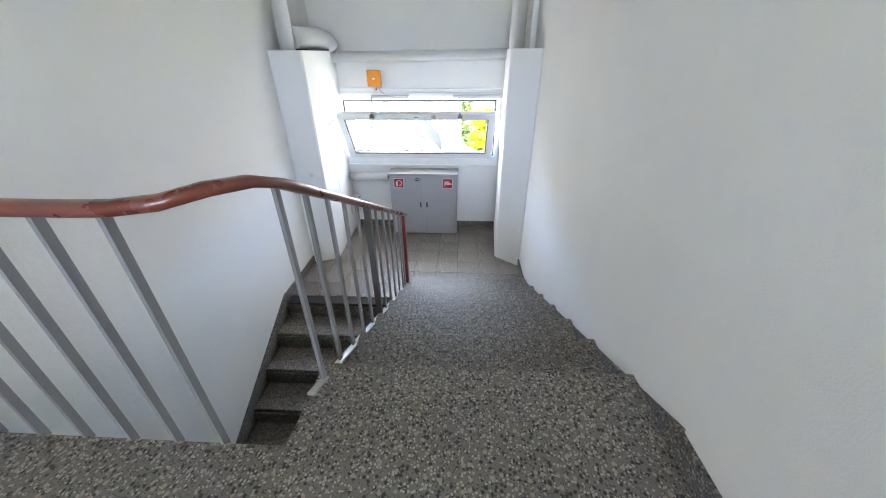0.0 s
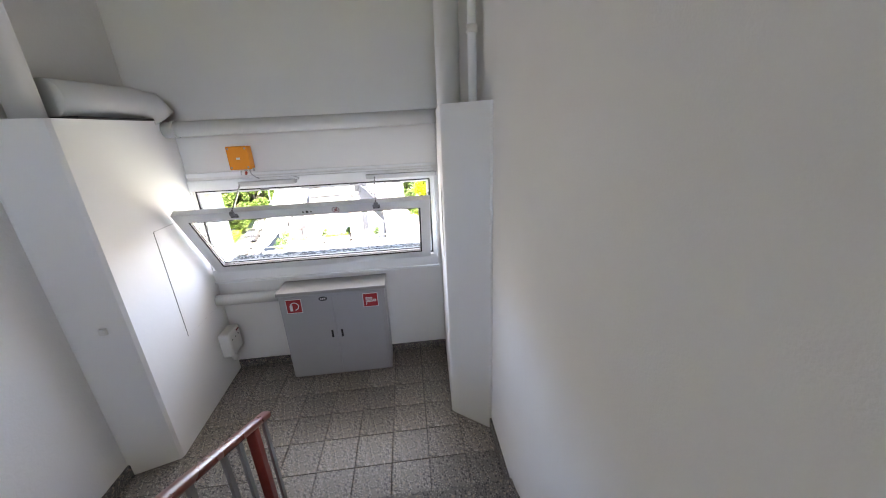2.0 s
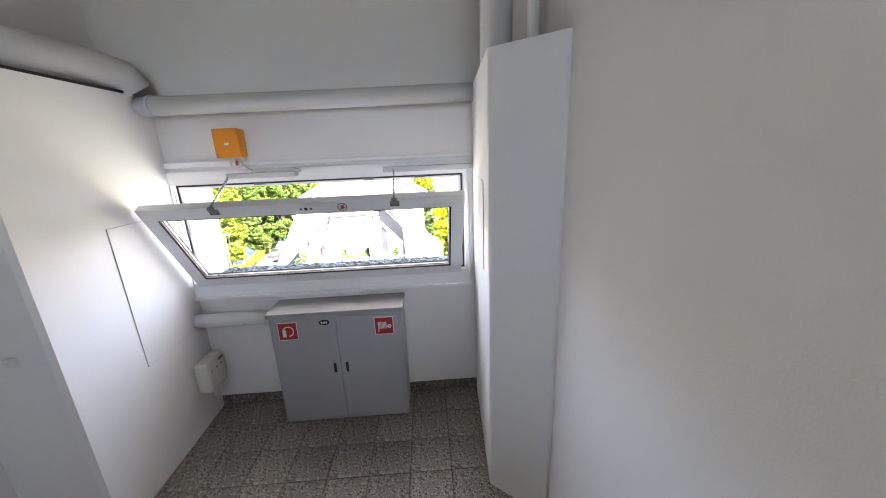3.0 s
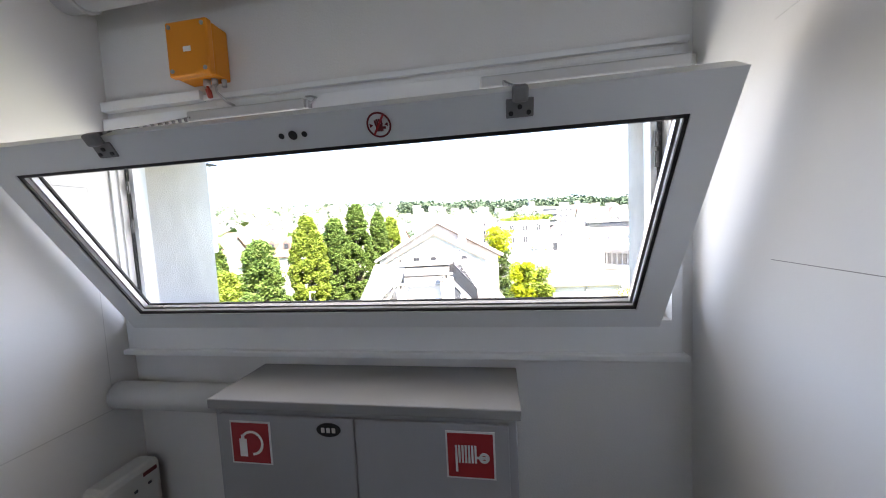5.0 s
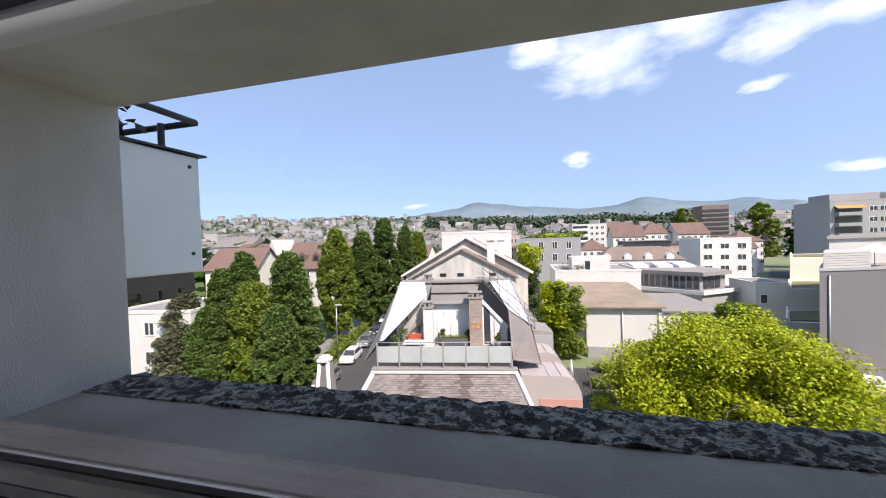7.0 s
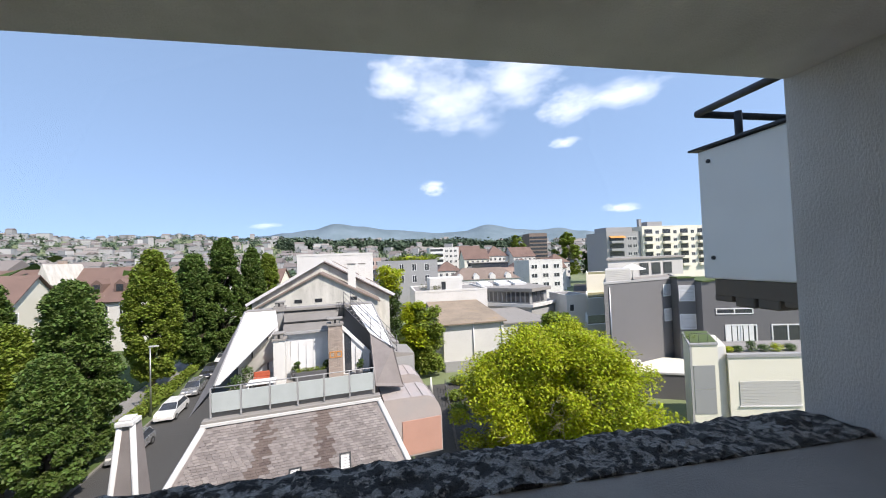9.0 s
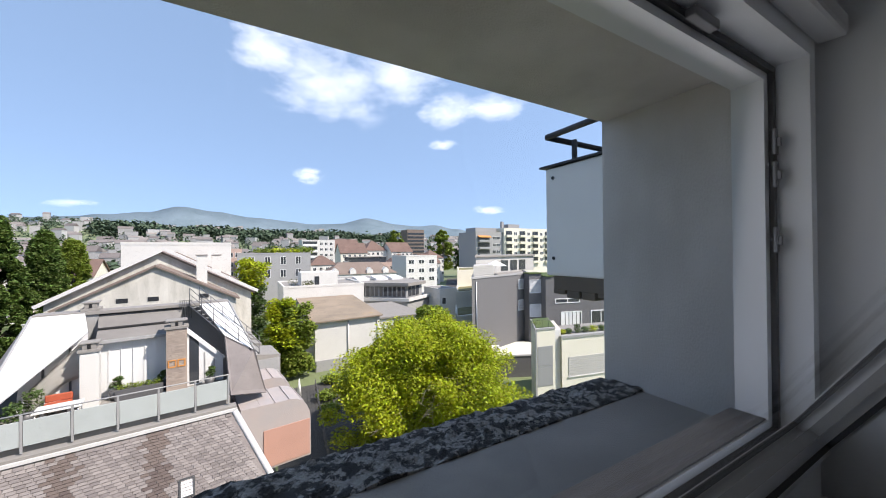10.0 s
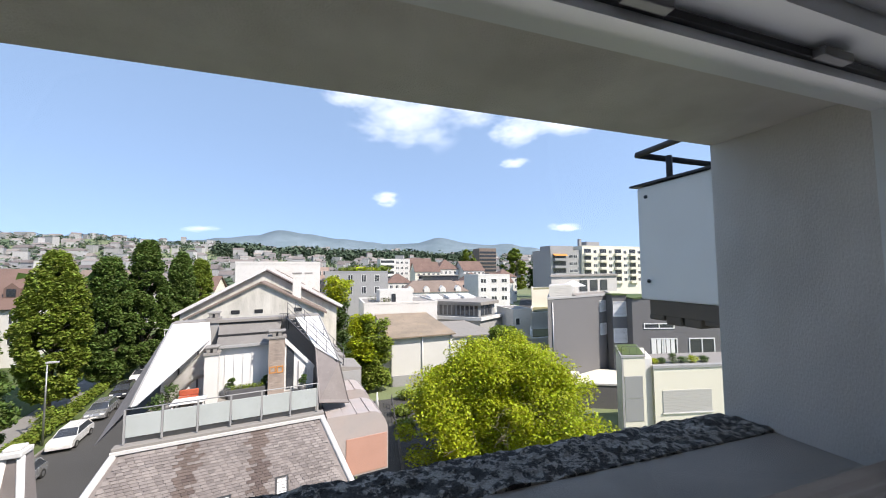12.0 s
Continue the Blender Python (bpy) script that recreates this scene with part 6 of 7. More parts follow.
bush("ivy_column", "column of green ivy between the houses", [((rg.uniform(-0.8, 1.6), rg.uniform(50, 53), z_), 1.0) for z_ in np.linspace(-13, -2.0, 36)], M["leaf_dark"], 93, per=150, leaf=0.19, category="ivy")
bush("ivy_column", "lime-green ivy column between the houses", [((rg.uniform(-0.9, 1.9), rg.uniform(50, 53), z_), 1.0) for z_ in np.linspace(-3.5, 0.2, 24)], M["leaf_lime"], 94, per=150, leaf=0.19, category="ivy")
for i, (x_, y_, r_) in enumerate(((8.5, 41.5, 1.2), (10.5, 41.5, 1.1), (6.8, 34, 1.0), (7.2, 37, 1.2), (12.5, 41, 1.0))):
    bush("shrub", "low clipped garden hedge", [((0.6 * r_ * math.cos(k), 0.4 * r_ * math.sin(k), r_ * 0.5), r_ * 0.55) for k in range(6)], M["leaf_green"], 100 + i, per=120, leaf=0.13, at=(x_, y_, GZ))
b = B()
box(b, 1.8, 14, GZ, 9.0, 42, GZ + 0.05)
structure("pavement_2", b, M["asphalt"], "dark paved yard beside the house", "pavement")
t = thing("fence", "thin steel yard fence", "fence")
for k in range(16):
    b = B()
    rod(b, (4.6 + 0.12 * k, 22 + 1.2 * k, GZ), (4.6 + 0.12 * k, 22 + 1.2 * k, GZ + 1.3), 0.03, seg=5)
    part("post", b, M["rail_steel"], t)
for z_ in (0.4, 0.85, 1.3):
    b = B()
    rod(b, (4.6, 22, GZ + z_), (6.4, 40, GZ + z_), 0.025, seg=5)
    part("rail", b, M["rail_steel"], t)
t = thing("parasol", "closed white parasol in the yard", "parasol", pose(4.4, 37, GZ))
b = B()
rod(b, (0, 0, 0), (0, 0, 2.6), 0.03, seg=6)
part("pole", b, M["alu"], t)
b = B()
rod(b, (0, 0, 1.0), (0, 0, 2.7), 0.22, 0.05, seg=8)
part("canopy", b, M["white"], t)

tagged(new("trough_plant", leaf_mesh("trough_plant", PLANT_PTS, np.full(len(PLANT_PTS), 0.035), M["leaf_purple"], 3)), "dark purple-leaved plant growing in the trough", "plant")

# ---- white hall with a mossy roof, to the right ----
t = thing("white_hall", "long white rendered hall with a mossy low-pitched roof", "building")
b = B()
box(b, 7.4, 46.3, GZ, 16.0, 62, -7.55)
part("wall", b, M["render_white"], t)
b = B()
slab(b, [(6.9, 45.7, -7.5), (16.3, 45.7, -7.35), (16.3, 62, -6.3), (6.9, 62, -6.3)], 0.18)
part("roof", b, M["moss_roof"], t, "brown mossy roof with yellow lichen")
for x_ in (11.6, 15.7):
    b = B()
    rod(b, (x_, 46.2, GZ), (x_, 46.2, -7.6), 0.09, seg=8)
    part("downpipe", b, M["flash"], t)
b = B()
box(b, 7.5, 46.1, GZ, 12.0, 46.29, -12.6)
part("plinth", b, M["grey_render"], t)
t = thing("white_annex", "low white annex with a grey felt roof", "building")
b = B()
box(b, 16.05, 46.6, GZ, 23.0, 60.5, -8.1)
part("wall", b, M["render_white"], t)
b = B()
box(b, 15.9, 46.3, -8.1, 23.2, 60.5, -7.9)
part("roof", b, M["gravel"], t)
b = B()
box(b, 18.3, 46.55, -9.7, 21.6, 46.62, -8.6)
part("window", b, M["glass_dark"], t)
t = block("white_cube_house", "white flat-roofed house with a walled roof terrace", 5.0, 62.2, 0, 13.5, 13, GZ, -4.6, M["render_white"], "flat", M["gravel"])
b = B()
box(b, 3.0, 2.0, -4.5, 9.2, 7, -2.2)
part("roof_room", b, M["render_white"], t)
b = B()
box(b, 5.2, 1.93, -4.4, 6.0, 1.998, -2.9)
part("door", b, M["glass_dark"], t)
bush("roof_shrub", "pinkish flowering shrub on a roof terrace", [((8.6, 63.2, -4.0), 0.9), ((9.4, 63.4, -3.9), 0.7), ((6.6, 63.5, -3.7), 0.9)], M["leaf_grey"], 120, per=120, leaf=0.12)

# glass-fronted flat building behind the hall
t = thing("glazed_pavilion", "grey flat-roofed pavilion with a long band of windows", "building")
b = B()
prism(b, [(16.2, 69.5), (26.6, 60.8), (35.2, 66.5), (33.0, 84), (16.2, 84)], GZ, -7.9)
part("base", b, M["grey_render"], t)
b = B()
prism(b, [(16.6, 70.0), (26.6, 61.5), (31.4, 64.4), (30.0, 84), (16.6, 84)], -7.9, -5.3)
part("wall", b, M["shutter"], t)
b = B()
prism(b, [(15.7, 69.9), (26.6, 60.4), (32.2, 64.0), (31.0, 84.5), (15.7, 84.5)], -5.3, -4.7)
part("roof", b, M["gravel"], t)
b = B()
prism(b, [(16.0, 69.0), (26.6, 60.2), (35.4, 65.9), (35.0, 66.4), (26.6, 60.7), (16.3, 69.4)], -8.2, -7.6)
part("band", b, M["flash"], t)
for k in range(14):
    f = (k + 0.3) / 14.2
    f2 = (k + 0.98) / 14.2
    xa, ya, xb, yb = 16.6 + 10 * f, 70 - 8.5 * f, 16.6 + 10 * f2, 70 - 8.5 * f2
    b = B()
    slab(b, [(xa, ya - 0.06, -7.4), (xb, yb - 0.06, -7.4), (xb, yb - 0.06, -5.5), (xa, ya - 0.06, -5.5)], 0.05)
    w_ = part("window", b, M["glass_dark"], t)
for k in range(3):
    b = B()
    xa, ya = 27.3 + 1.1 * k, 61.9 + 0.66 * k
    slab(b, [(xa, ya - 0.08, -7.4), (xa + 0.9, ya + 0.46, -7.4), (xa + 0.9, ya + 0.46, -5.5), (xa, ya - 0.08, -5.5)], 0.05)
    part("window", b, M["glass_dark"], t)
for x_ in (19.5, 23.5, 27.0):
    b = B()
    slab(b, [(x_, 70, -4.3), (x_ + 2.6, 70, -4.3), (x_ + 2.6, 74, -3.9), (x_, 74, -3.9)], 0.5)
    part("rooflight", b, M["sheet_white"], t, "pale sloping rooflight")
t = block("white_stair_house", "small white flat-roofed house", 33.5, 60.5, 0, 4.0, 7, GZ, -6.4, M["render_white"], "flat", M["gravel"], parapet=0.15)
facade_windows(t, FRONT, [-9.4], [1.0], 1.0, 1.4, "single")

# ---- dark grey brick building with a podium, far right ----
K = thing("grey_brick_building", "dark grey brick apartment building with white roller blinds", "building", pose(23.45, 34.2, 0, 0, 0, 15))
LEAN = 1.235        # the flank follows the street behind


def skew(bm, lean=LEAN):
    for v_ in bm.verts:
        v_.co.x += lean * v_.co.y
    return bm


b = B()
box(b, 0, 0, GZ, 12.8, 9, -2.05)
part("wall", skew(b), M["grey_brick"], K)
b = B()
wall_with_holes(b, -0.08, 12.88, -0.08, 9.1, [(0.3, 0.25, 12.5, 8.7)], lambda u, d, v: (u, v, -1.82 - d), 0.22)
part("parapet", skew(b), M["grey_render"], K)
b = B()
box(b, 0.25, 0.2, -2.05, 12.6, 8.8, -1.95)
part("roof", skew(b), M["gravel"], K)
b = B()
box(b, 0.3, 0.5, -1.95, 4.4, 3.0, -0.45, 0.02)
rr = part("roof_room", skew(b), M["sheet_grey"], K, "pale ribbed sheet-clad roof room")
for k in range(7):
    b = B()
    box(b, 0.29, 0.46, -1.85 + 0.2 * k, 4.41, 0.5, -1.80 + 0.2 * k)
    part("sheet_rib", skew(b), M["sheet_grey"], rr)
b = B()
box(b, 0.6, 4.2, -1.95, 16, 8.6, 0.45, 0.02)
part("penthouse", skew(b), M["sheet_grey"], K)
b = B()
box(b, 0.4, 3.9, 0.45, 16.4, 8.9, 0.72, 0.02)
part("penthouse_roof", skew(b), M["gravel"], K)
for x_ in (7.5, 10.0, 12.5):
    b = B()
    box(b, x_ - 0.9, 4.13, -1.7, x_ + 0.9, 4.198, -0.1)
    part("penthouse_window", skew(b), M["glass_dark"], K)
b = B()
vs = bmesh.ops.create_cone(b, cap_ends=True, segments=8, radius1=1.6, radius2=0.08, depth=0.7)["verts"]
bmesh.ops.translate(b, vec=(7.2, 1.9, -0.35), verts=vs)
rod(b, (7.2, 1.9, -1.95), (7.2, 1.9, -0.4), 0.04, seg=6)
part("sunshade", b, M["white"], K, "white open parasol on the roof terrace")


def blind_window(parent, face, u, z, w, h):
    """A window with its pale slatted roller blind let down."""
    f_ = B()
    wall_with_holes(f_, -w / 2, w / 2, 0, h, [(-w / 2 + 0.07, 0.07, w / 2 - 0.07, h - 0.07)], lambda a, d, c: (a, -0.05 + d, c), 0.12)
    wn_ = part("window", f_, M["frame_white"], parent)
    wn_.matrix_local = face @ Matrix.Translation((u, -0.02, z))
    n_ = max(4, int(h / 0.16))
    sb_ = B()
    box(sb_, -w / 2 + 0.06, -0.012, 0, w / 2 - 0.06, 0.012, (h - 0.14) / n_ - 0.02)
    sm_ = mesh_of("blind_slat", sb_, M["blind"])
    for k_ in range(n_):
        part("blind_slat", sm_, None, wn_).location = (0, 0, 0.07 + (h - 0.14) * k_ / n_)


blind_window(K, FRONT, 11.3, -4.1, 2.7, 1.45)
blind_window(K, FRONT, 11.3, -7.1, 2.7, 1.5)
b = B()
rod(b, (0.75, -0.08, GZ), (0.75, -0.08, -2.4), 0.08, seg=8)
part("downpipe", b, M["alu"], K)
K2 = thing("grey_brick_wing", "dark grey brick wing with bay windows and a glazed garden room", "building", pose(34.0, 35.6, 0, 0, 0, -16))
b = B()
box(b, 0.0, 0.0, GZ, 1.9, 1.5, -1.9)
box(b, 1.9, -1.2, GZ, 2.8, 1.5, -2.3)
box(b, 2.8, 0.0, GZ, 24, 6, -2.3)
part("wall", b, M["grey_brick"], K2)
b = B()
box(b, -0.1, -0.15, -1.9, 1.95, 1.5, -1.74)
box(b, 1.96, -1.35, -2.3, 2.9, 1.5, -2.14)
box(b, 2.9, -0.1, -2.3, 24, 6, -2.14)
part("roof", b, M["grass"], K2)
blind_window(K2, FRONT, 0.95, -4.6, 1.75, 1.9)
blind_window(K2, FRONT, 0.95, -7.9, 1.75, 1.8)
facade_windows(K2, FRONT, [-6.2], [6.0], 4.0, 0.7, "double", 0.12)
facade_windows(K2, FRONT, [-10.3], [6.6, 11.5, 16.4], 3.4, 2.9, "double", 0.14)
for x_ in (5.3, 5.9, 6.5, 7.1, 7.7):
    b = B()
    box(b, x_ - 0.24, 0.02, -10.15, x_ + 0.24, -0.03, -7.55)
    part("curtain", b, M["white"], K2)
# podium and low brick wall
t = thing("podium", "pale gravelled podium with a low dark brick wall", "terrace", pose(24.6, 33.5, 0, 0, 0, -24))
b = B()
box(b, 0, 0, GZ, 11.0, 3.6, -11.45)
part("wall", b, M["grey_brick"], t)
b = B()
box(b, -0.05, -0.08, -11.45, 11, 0.3, -11.25, 0.01)
part("coping", b, M["flash"], t)
b = B()
box(b, 0.0, 0.3, -11.45, 11, 6.0, -11.33)
part("floor", b, M["render_cream"], t)
AC = pose(24.6, 33.5, 0, 0, 0, -24)
t = thing("air_unit", "white outdoor air-conditioning unit on the podium", "air conditioner", AC @ pose(1.9, 1.9, -11.33))
b = B()
box(b, -0.5, -0.2, 0, 0.5, 0.2, 0.75, 0.03)
part("casing", b, M["white_plastic"], t)
b = B()
ring(b, 0.12, 0.38, 0.05, 0.27, -0.203, 0.012, 20)
part("fan_grille", b, M["rail_steel"], t)
t = thing("garden_set", "pale garden table with chairs on the podium", "garden furniture", AC @ pose(1.2, 1.2, -11.33))
b = B()
box(b, -0.7, -0.4, 0.70, 0.7, 0.4, 0.75, 0.02)
part("tabletop", b, M["white_plastic"], t)
for dx in (-0.55, 0.55):
    for dy in (-0.3, 0.3):
        b = B()
        rod(b, (dx, dy, 0), (dx, dy, 0.70), 0.03, seg=6)
        part("leg", b, M["white_plastic"], t)
t = thing("cream_terraces", "stepped cream rendered terraces with planted beds", "building", pose(25.8, 41.9, 0))
for k, (z_, y0_) in enumerate(((-8.0, 0), (-5.4, 6.5), (-2.2, 12.5))):
    b = B()
    box(b, 0.2 * k, y0_, GZ, 6.0, y0_ + 9, z_, 0.02)
    part("terrace_block", skew(b, 0.62), M["render_cream"], t)
    b = B()
    box(b, 0.4 + 0.2 * k, y0_ + 0.5, z_, 5.6, y0_ + 5.6, z_ + 0.12)
    part("planted_bed", skew(b, 0.62), M["dry_bed"], t)
    b = B()
    box(b, 0.02 + 0.2 * k, y0_ + 0.03, z_ + 0.002, 0.22 + 0.2 * k, y0_ + 6.0, z_ + 0.4, 0.01)
    part("parapet", skew(b, 0.62), M["render_cream"], t)

# ---- cream garage building with planted roof ----
gm = pose(23.7, 23.9, 0, 0, 0, -12)
t = thing("cream_garage_house", "cream rendered house with grey shutters and a planted roof", "building", gm)
b = B()
box(b, 0, 0, GZ, 2.15, 4.2, -6.2)
box(b, 2.15, 0.3, GZ, 2.86, 4.2, -6.4)
box(b, 2.86, -0.2, GZ, 16, 4.2, -7.15)
part("wall", skew(b, 0.5), M["render_cream"], t)
b = B()
box(b, -0.08, -0.08, -6.2, 2.2, 4.2, -6.05)
box(b, 2.8, -0.3, -7.15, 16, 0.2, -6.93)
part("coping", skew(b, 0.5), M["grey_render"], t)
b = B()
box(b, 0.1, 0.2, -6.05, 2.1, 4.1, -6.0)
part("roof_bed", skew(b, 0.5), M["grass"], t)
b = B()
box(b, 2.9, 0.2, -7.15, 16, 4.1, -7.0)
part("terrace_floor", skew(b, 0.5), M["gravel"], t)
for z0_, z1_ in ((-9.66, -7.8), (-11.6, -9.70)):
    b = B()
    box(b, 0.2, -0.04, z0_, 1.85, 0.004, z1_, 0.01)
    part("shutter_panel", b, M["shutter"], t)
b = B()
box(b, 2.17, 0.24, GZ, 2.84, 0.296, -6.4)
part("grey_strip", b, M["flash"], t)
sb_ = B()
box(sb_, 3.5, -0.25, 0.0, 8.05, -0.202, 0.22, 0.004)
slat_me = mesh_of("shutter_slat", sb_, M["sheet_grey"])
for k in range(8):
    part("shutter_slat", slat_me, None, t).location = (0, 0, -10.9 + 0.235 * k)
b = B()
box(b, 3.4, -0.32, -11.0, 8.15, -0.202, -10.91, 0.004)
part("shutter_sill", b, M["flash"], t)
b = B()
box(b, -0.04, -0.04, GZ, 0.13, 0.004, -6.2)
part("corner_strip", b, M["grey_render"], t)
b = B()
rod(b, (0.1, 0.1, -5.3), (2.2, 0.1, -5.3), 0.02, seg=5)
for x_ in (0.1, 0.8, 1.5, 2.2):
    rod(b, (x_, 0.1, -6.05), (x_, 0.1, -5.3), 0.018, seg=5)
part("roof_rail", b, M["rail_steel"], t)
for i, (u_, r_) in enumerate(((3.5, 0.4), (4.2, 0.45), (5.3, 0.42), (6.2, 0.5), (7.2, 0.55), (8.3, 0.5))):
    q = gm @ Vector((u_, 0.75, -7.0))
    bush("roof_shrub", "small clipped green shrub on the planted roof", [((0, 0, r_ * 0.6), r_), ((r_ * 0.3 if i != 2 else 0, 0, r_ * (1.6 if i == 2 else 0.6)), r_ * 0.8)], M["leaf_lime" if i % 2 == 0 and i != 2 else "leaf_dark"], 130 + i, per=260, leaf=0.06, at=q)
q = gm @ Vector((0.9, 1.4, -6.0))
bush("roof_grass", "thin grass on the planted roof", [((0, 0, 0.05), 0.7), ((0.3, 0.5, 0.05), 0.6)], M["leaf_green"], 140, per=120, leaf=0.05, at=q, category="grass")

# ---- street on the right with cars and trees ----
strip("road_2", [(36, 60), (42, 68), (54, 90), (74, 122), (100, 165)], -3.5, 3.5, GZ + 0.03, M["asphalt"], "pale asphalt street between the houses", "road")
for x_, y_, m_ in ((47.5, 84, "car_dark"), (50.5, 90, "car_dark"), (59, 103, "car_silver"), (66, 118, "car_white")):
    car(x_, y_, -30, M[m_], "car parked along the far street")
for i, (x_, y_, h_, w_, k_, nm) in enumerate(((79, 200, 28, 13, "leaf_green", "round"), (96, 170, 27, 15, "leaf_green", "round"), (111, 172, 21, 12, "leaf_dark", "round"), (70, 150, 12, 7, "leaf_green", "round"))):
    tree("town_tree", "large green tree among the houses", x_, y_, h_, w_, M[k_], 150 + i, nm, per=90, leaf=0.5, clumps=130, trunk=0.4)

# ---- houses of the middle distance ----
t = block("blue_white_block", "white four-storey block with a pale blue flank", 48.5, 112, 0, 12.3, 14, GZ, -0.4, M["render_white"], "flat", M["gravel"])
facade_windows(t, FRONT, [-3.1, -6.2, -9.3], [1.9, 6.0, 10.1], 2.2, 1.5)
facade_windows(t, side_right(12.3), [-3.1, -6.2, -9.3], [2.0, 5.0, 8.0, 11.0], 1.6, 1.5)
b = B()
box(b, 12.305, 0.02, GZ, 12.36, 13.98, -0.5)
part("blue_flank", b, M["planter"], t)
t = block("low_white_house", "low white house with a brown tiled mansard and small dormers", 19, 100, 0, 21, 9, GZ, -5.1, M["render_white"], "hip", M["tile_brown"], 3.4, 0.3)
facade_windows(t, FRONT, [-7.6, -10.8], [2 + 2.8 * k for k in range(7)], 1.2, 1.5)
for k in range(4):
    b = B()
    xk = 2.5 + 5 * k
    prof = [(xk - 0.9, -5.2), (xk + 0.9, -5.2), (xk + 0.9, -4.0), (xk, -3.2), (xk - 0.9, -4.0)]
    lo_, hi_ = [b.verts.new((p[0], -0.2, p[1])) for p in prof], [b.verts.new((p[0], 2.6, p[1])) for p in prof]
    b.faces.new(lo_), b.faces.new(hi_[::-1])
    for j in range(5):
        b.faces.new((lo_[j], hi_[j], hi_[(j + 1) % 5], lo_[(j + 1) % 5]))
    part("dormer", b, M["render_white"], t)
t = block("red_brick_shop", "low red building with a glazed upper floor", 33, 140, 0, 23, 12, GZ, -3.4, M["render_pink"], "flat", M["gravel"])
facade_windows(t, FRONT, [-6.3, -9.5], [2 + 3.2 * k for k in range(7)], 2.2, 1.5)
b = B()
box(b, 3, 2, -3.3, 19, 10, -0.9)
part("glazed_floor", b, M["glass_dark"], t)
b = B()
box(b, 2.6, 1.6, -0.9, 19.4, 10.4, -0.6)
part("upper_roof", b, M["gravel"], t)
for i, (x_, y_, w_, d_, z_, r_) in enumerate(((39, 170, 13, 12, 1.0, 5.0), (53, 176, 12, 12, 2.0, 5.5), (66, 172, 13, 12, 1.4, 5.0), (58, 150, 10, 10, -3.5, 4.0), (69, 140, 9, 10, -4.0, 4.0), (76, 150, 10, 10, -2.0, 4.0), (44, 205, 14, 12, 4, 5), (22, 150, 11, 10, -4, 4))):
    t = block("town_house", "white town house with a red-brown tiled roof", x_, y_, 4 * (i % 3), w_, d_, GZ, z_, M["render_white" if i % 3 else "render_cream"], "hip" if i % 2 else "gable_u", M["tile_red"], r_, 0.4, "house", group="town houses")
    facade_windows(t, FRONT, [z_ - 2.4 - 3 * k for k in range(3)], [1.8 + 2.6 * k for k in range(int((w_ - 2) / 2.6) + 1)], 1.3, 1.5)
t = block("balcony_block", "white apartment block with long balconies", 24, 190, 0, 16.5, 14, GZ, 7.6, M["render_white"], "flat", M["gravel"])
for k in range(6):
    b = B()
    box(b, 0.3, -1.2, 4.6 - 3 * k, 7.5, -0.01, 5.7 - 3 * k)
    part("balcony", b, M["frame_white"], t)
    b = B()
    box(b, 0.3, -0.06, 5.7 - 3 * k, 7.5, -0.004, 7.1 - 3 * k)
    part("window", b, M["glass_dark"], t)
facade_windows(t, FRONT, [5.2 - 3 * k for k in range(6)], [9.5, 12, 14.6], 1.5, 1.4)
t = block("grey_green_block", "grey apartment block with a planted roof", -2.4, 95, 0, 16.5, 40, GZ, 1.0, M["grey_render"], "flat", M["grass"])
facade_windows(t, side_right(16.5), [-1.6, -4.8, -8], [3 + 3.6 * k for k in range(10)], 1.5, 2.0)
facade_windows(t, FRONT, [-1.6, -4.8], [3, 6.5, 10, 13.5], 1.3, 2.0)
for i, (x_, y_, r_, k_) in enumerate(((2, 97, 1.4, "leaf_green"), (6, 98, 1.8, "leaf_lime"), (9.5, 97, 1.3, "leaf_lime"), (12.5, 99, 2.0, "leaf_green"), (4, 106, 1.6, "leaf_green"), (13, 108, 2.0, "leaf_green"))):
    bush("roof_shrub", "green shrub on a planted flat roof", [((0, 0, 0.5 * r_), r_), ((r_, 0, 0.4 * r_), r_ * 0.7)], M[k_], 160 + i, per=130, leaf=0.28, at=(x_, y_, 1.1))
t = block("dark_tower", "dark brown office tower far off", 131, 300, 0, 17.5, 16, GZ, 22, M["tile_brown"], "flat", M["gravel"])
for k in range(9):
    b = B()
    box(b, 0.3, -0.3, 17.5 - 3.4 * k, 17.2, -0.02, 19.3 - 3.4 * k)
    part("window_band", b, M["glass_dark"], t)
A_ = block("grey_apartments", "grey apartment block with orange awnings and balconies", 87.5, 125, 0, 15.2, 14, GZ, 9.6, M["grey_render"], "flat", M["gravel"])
facade_windows(A_, FRONT, [6.4, 3.3, 0.2, -2.9], [10.2, 12.6], 2.0, 1.5)
for k in range(4):
    b = B()
    box(b, 1.2, -1.4, 5.3 - 3.1 * k, 7.6, -0.01, 6.3 - 3.1 * k)
    part("balcony", b, M["shutter"], A_)
    b = B()
    box(b, 1.2, -0.08, 6.3 - 3.1 * k, 7.6, -0.005, 8.1 - 3.1 * k)
    part("window", b, M["glass_dark"], A_)
b = B()
slab(b, [(1.0, -1.5, 7.4), (7.8, -1.5, 7.4), (7.8, 0, 8.3), (1.0, 0, 8.3)], 0.06)
part("awning", b, M["awning"], A_, "orange awning")
b = B()
box(b, 2, 3, 9.7, 14, 11, 12.0)
part("penthouse", b, M["grey_render"], A_)
t = block("cream_apartments", "cream apartment block with recessed balconies", 102.8, 124, 0, 34, 16, GZ, 11.6, M["render_cream"], "flat", M["gravel"])
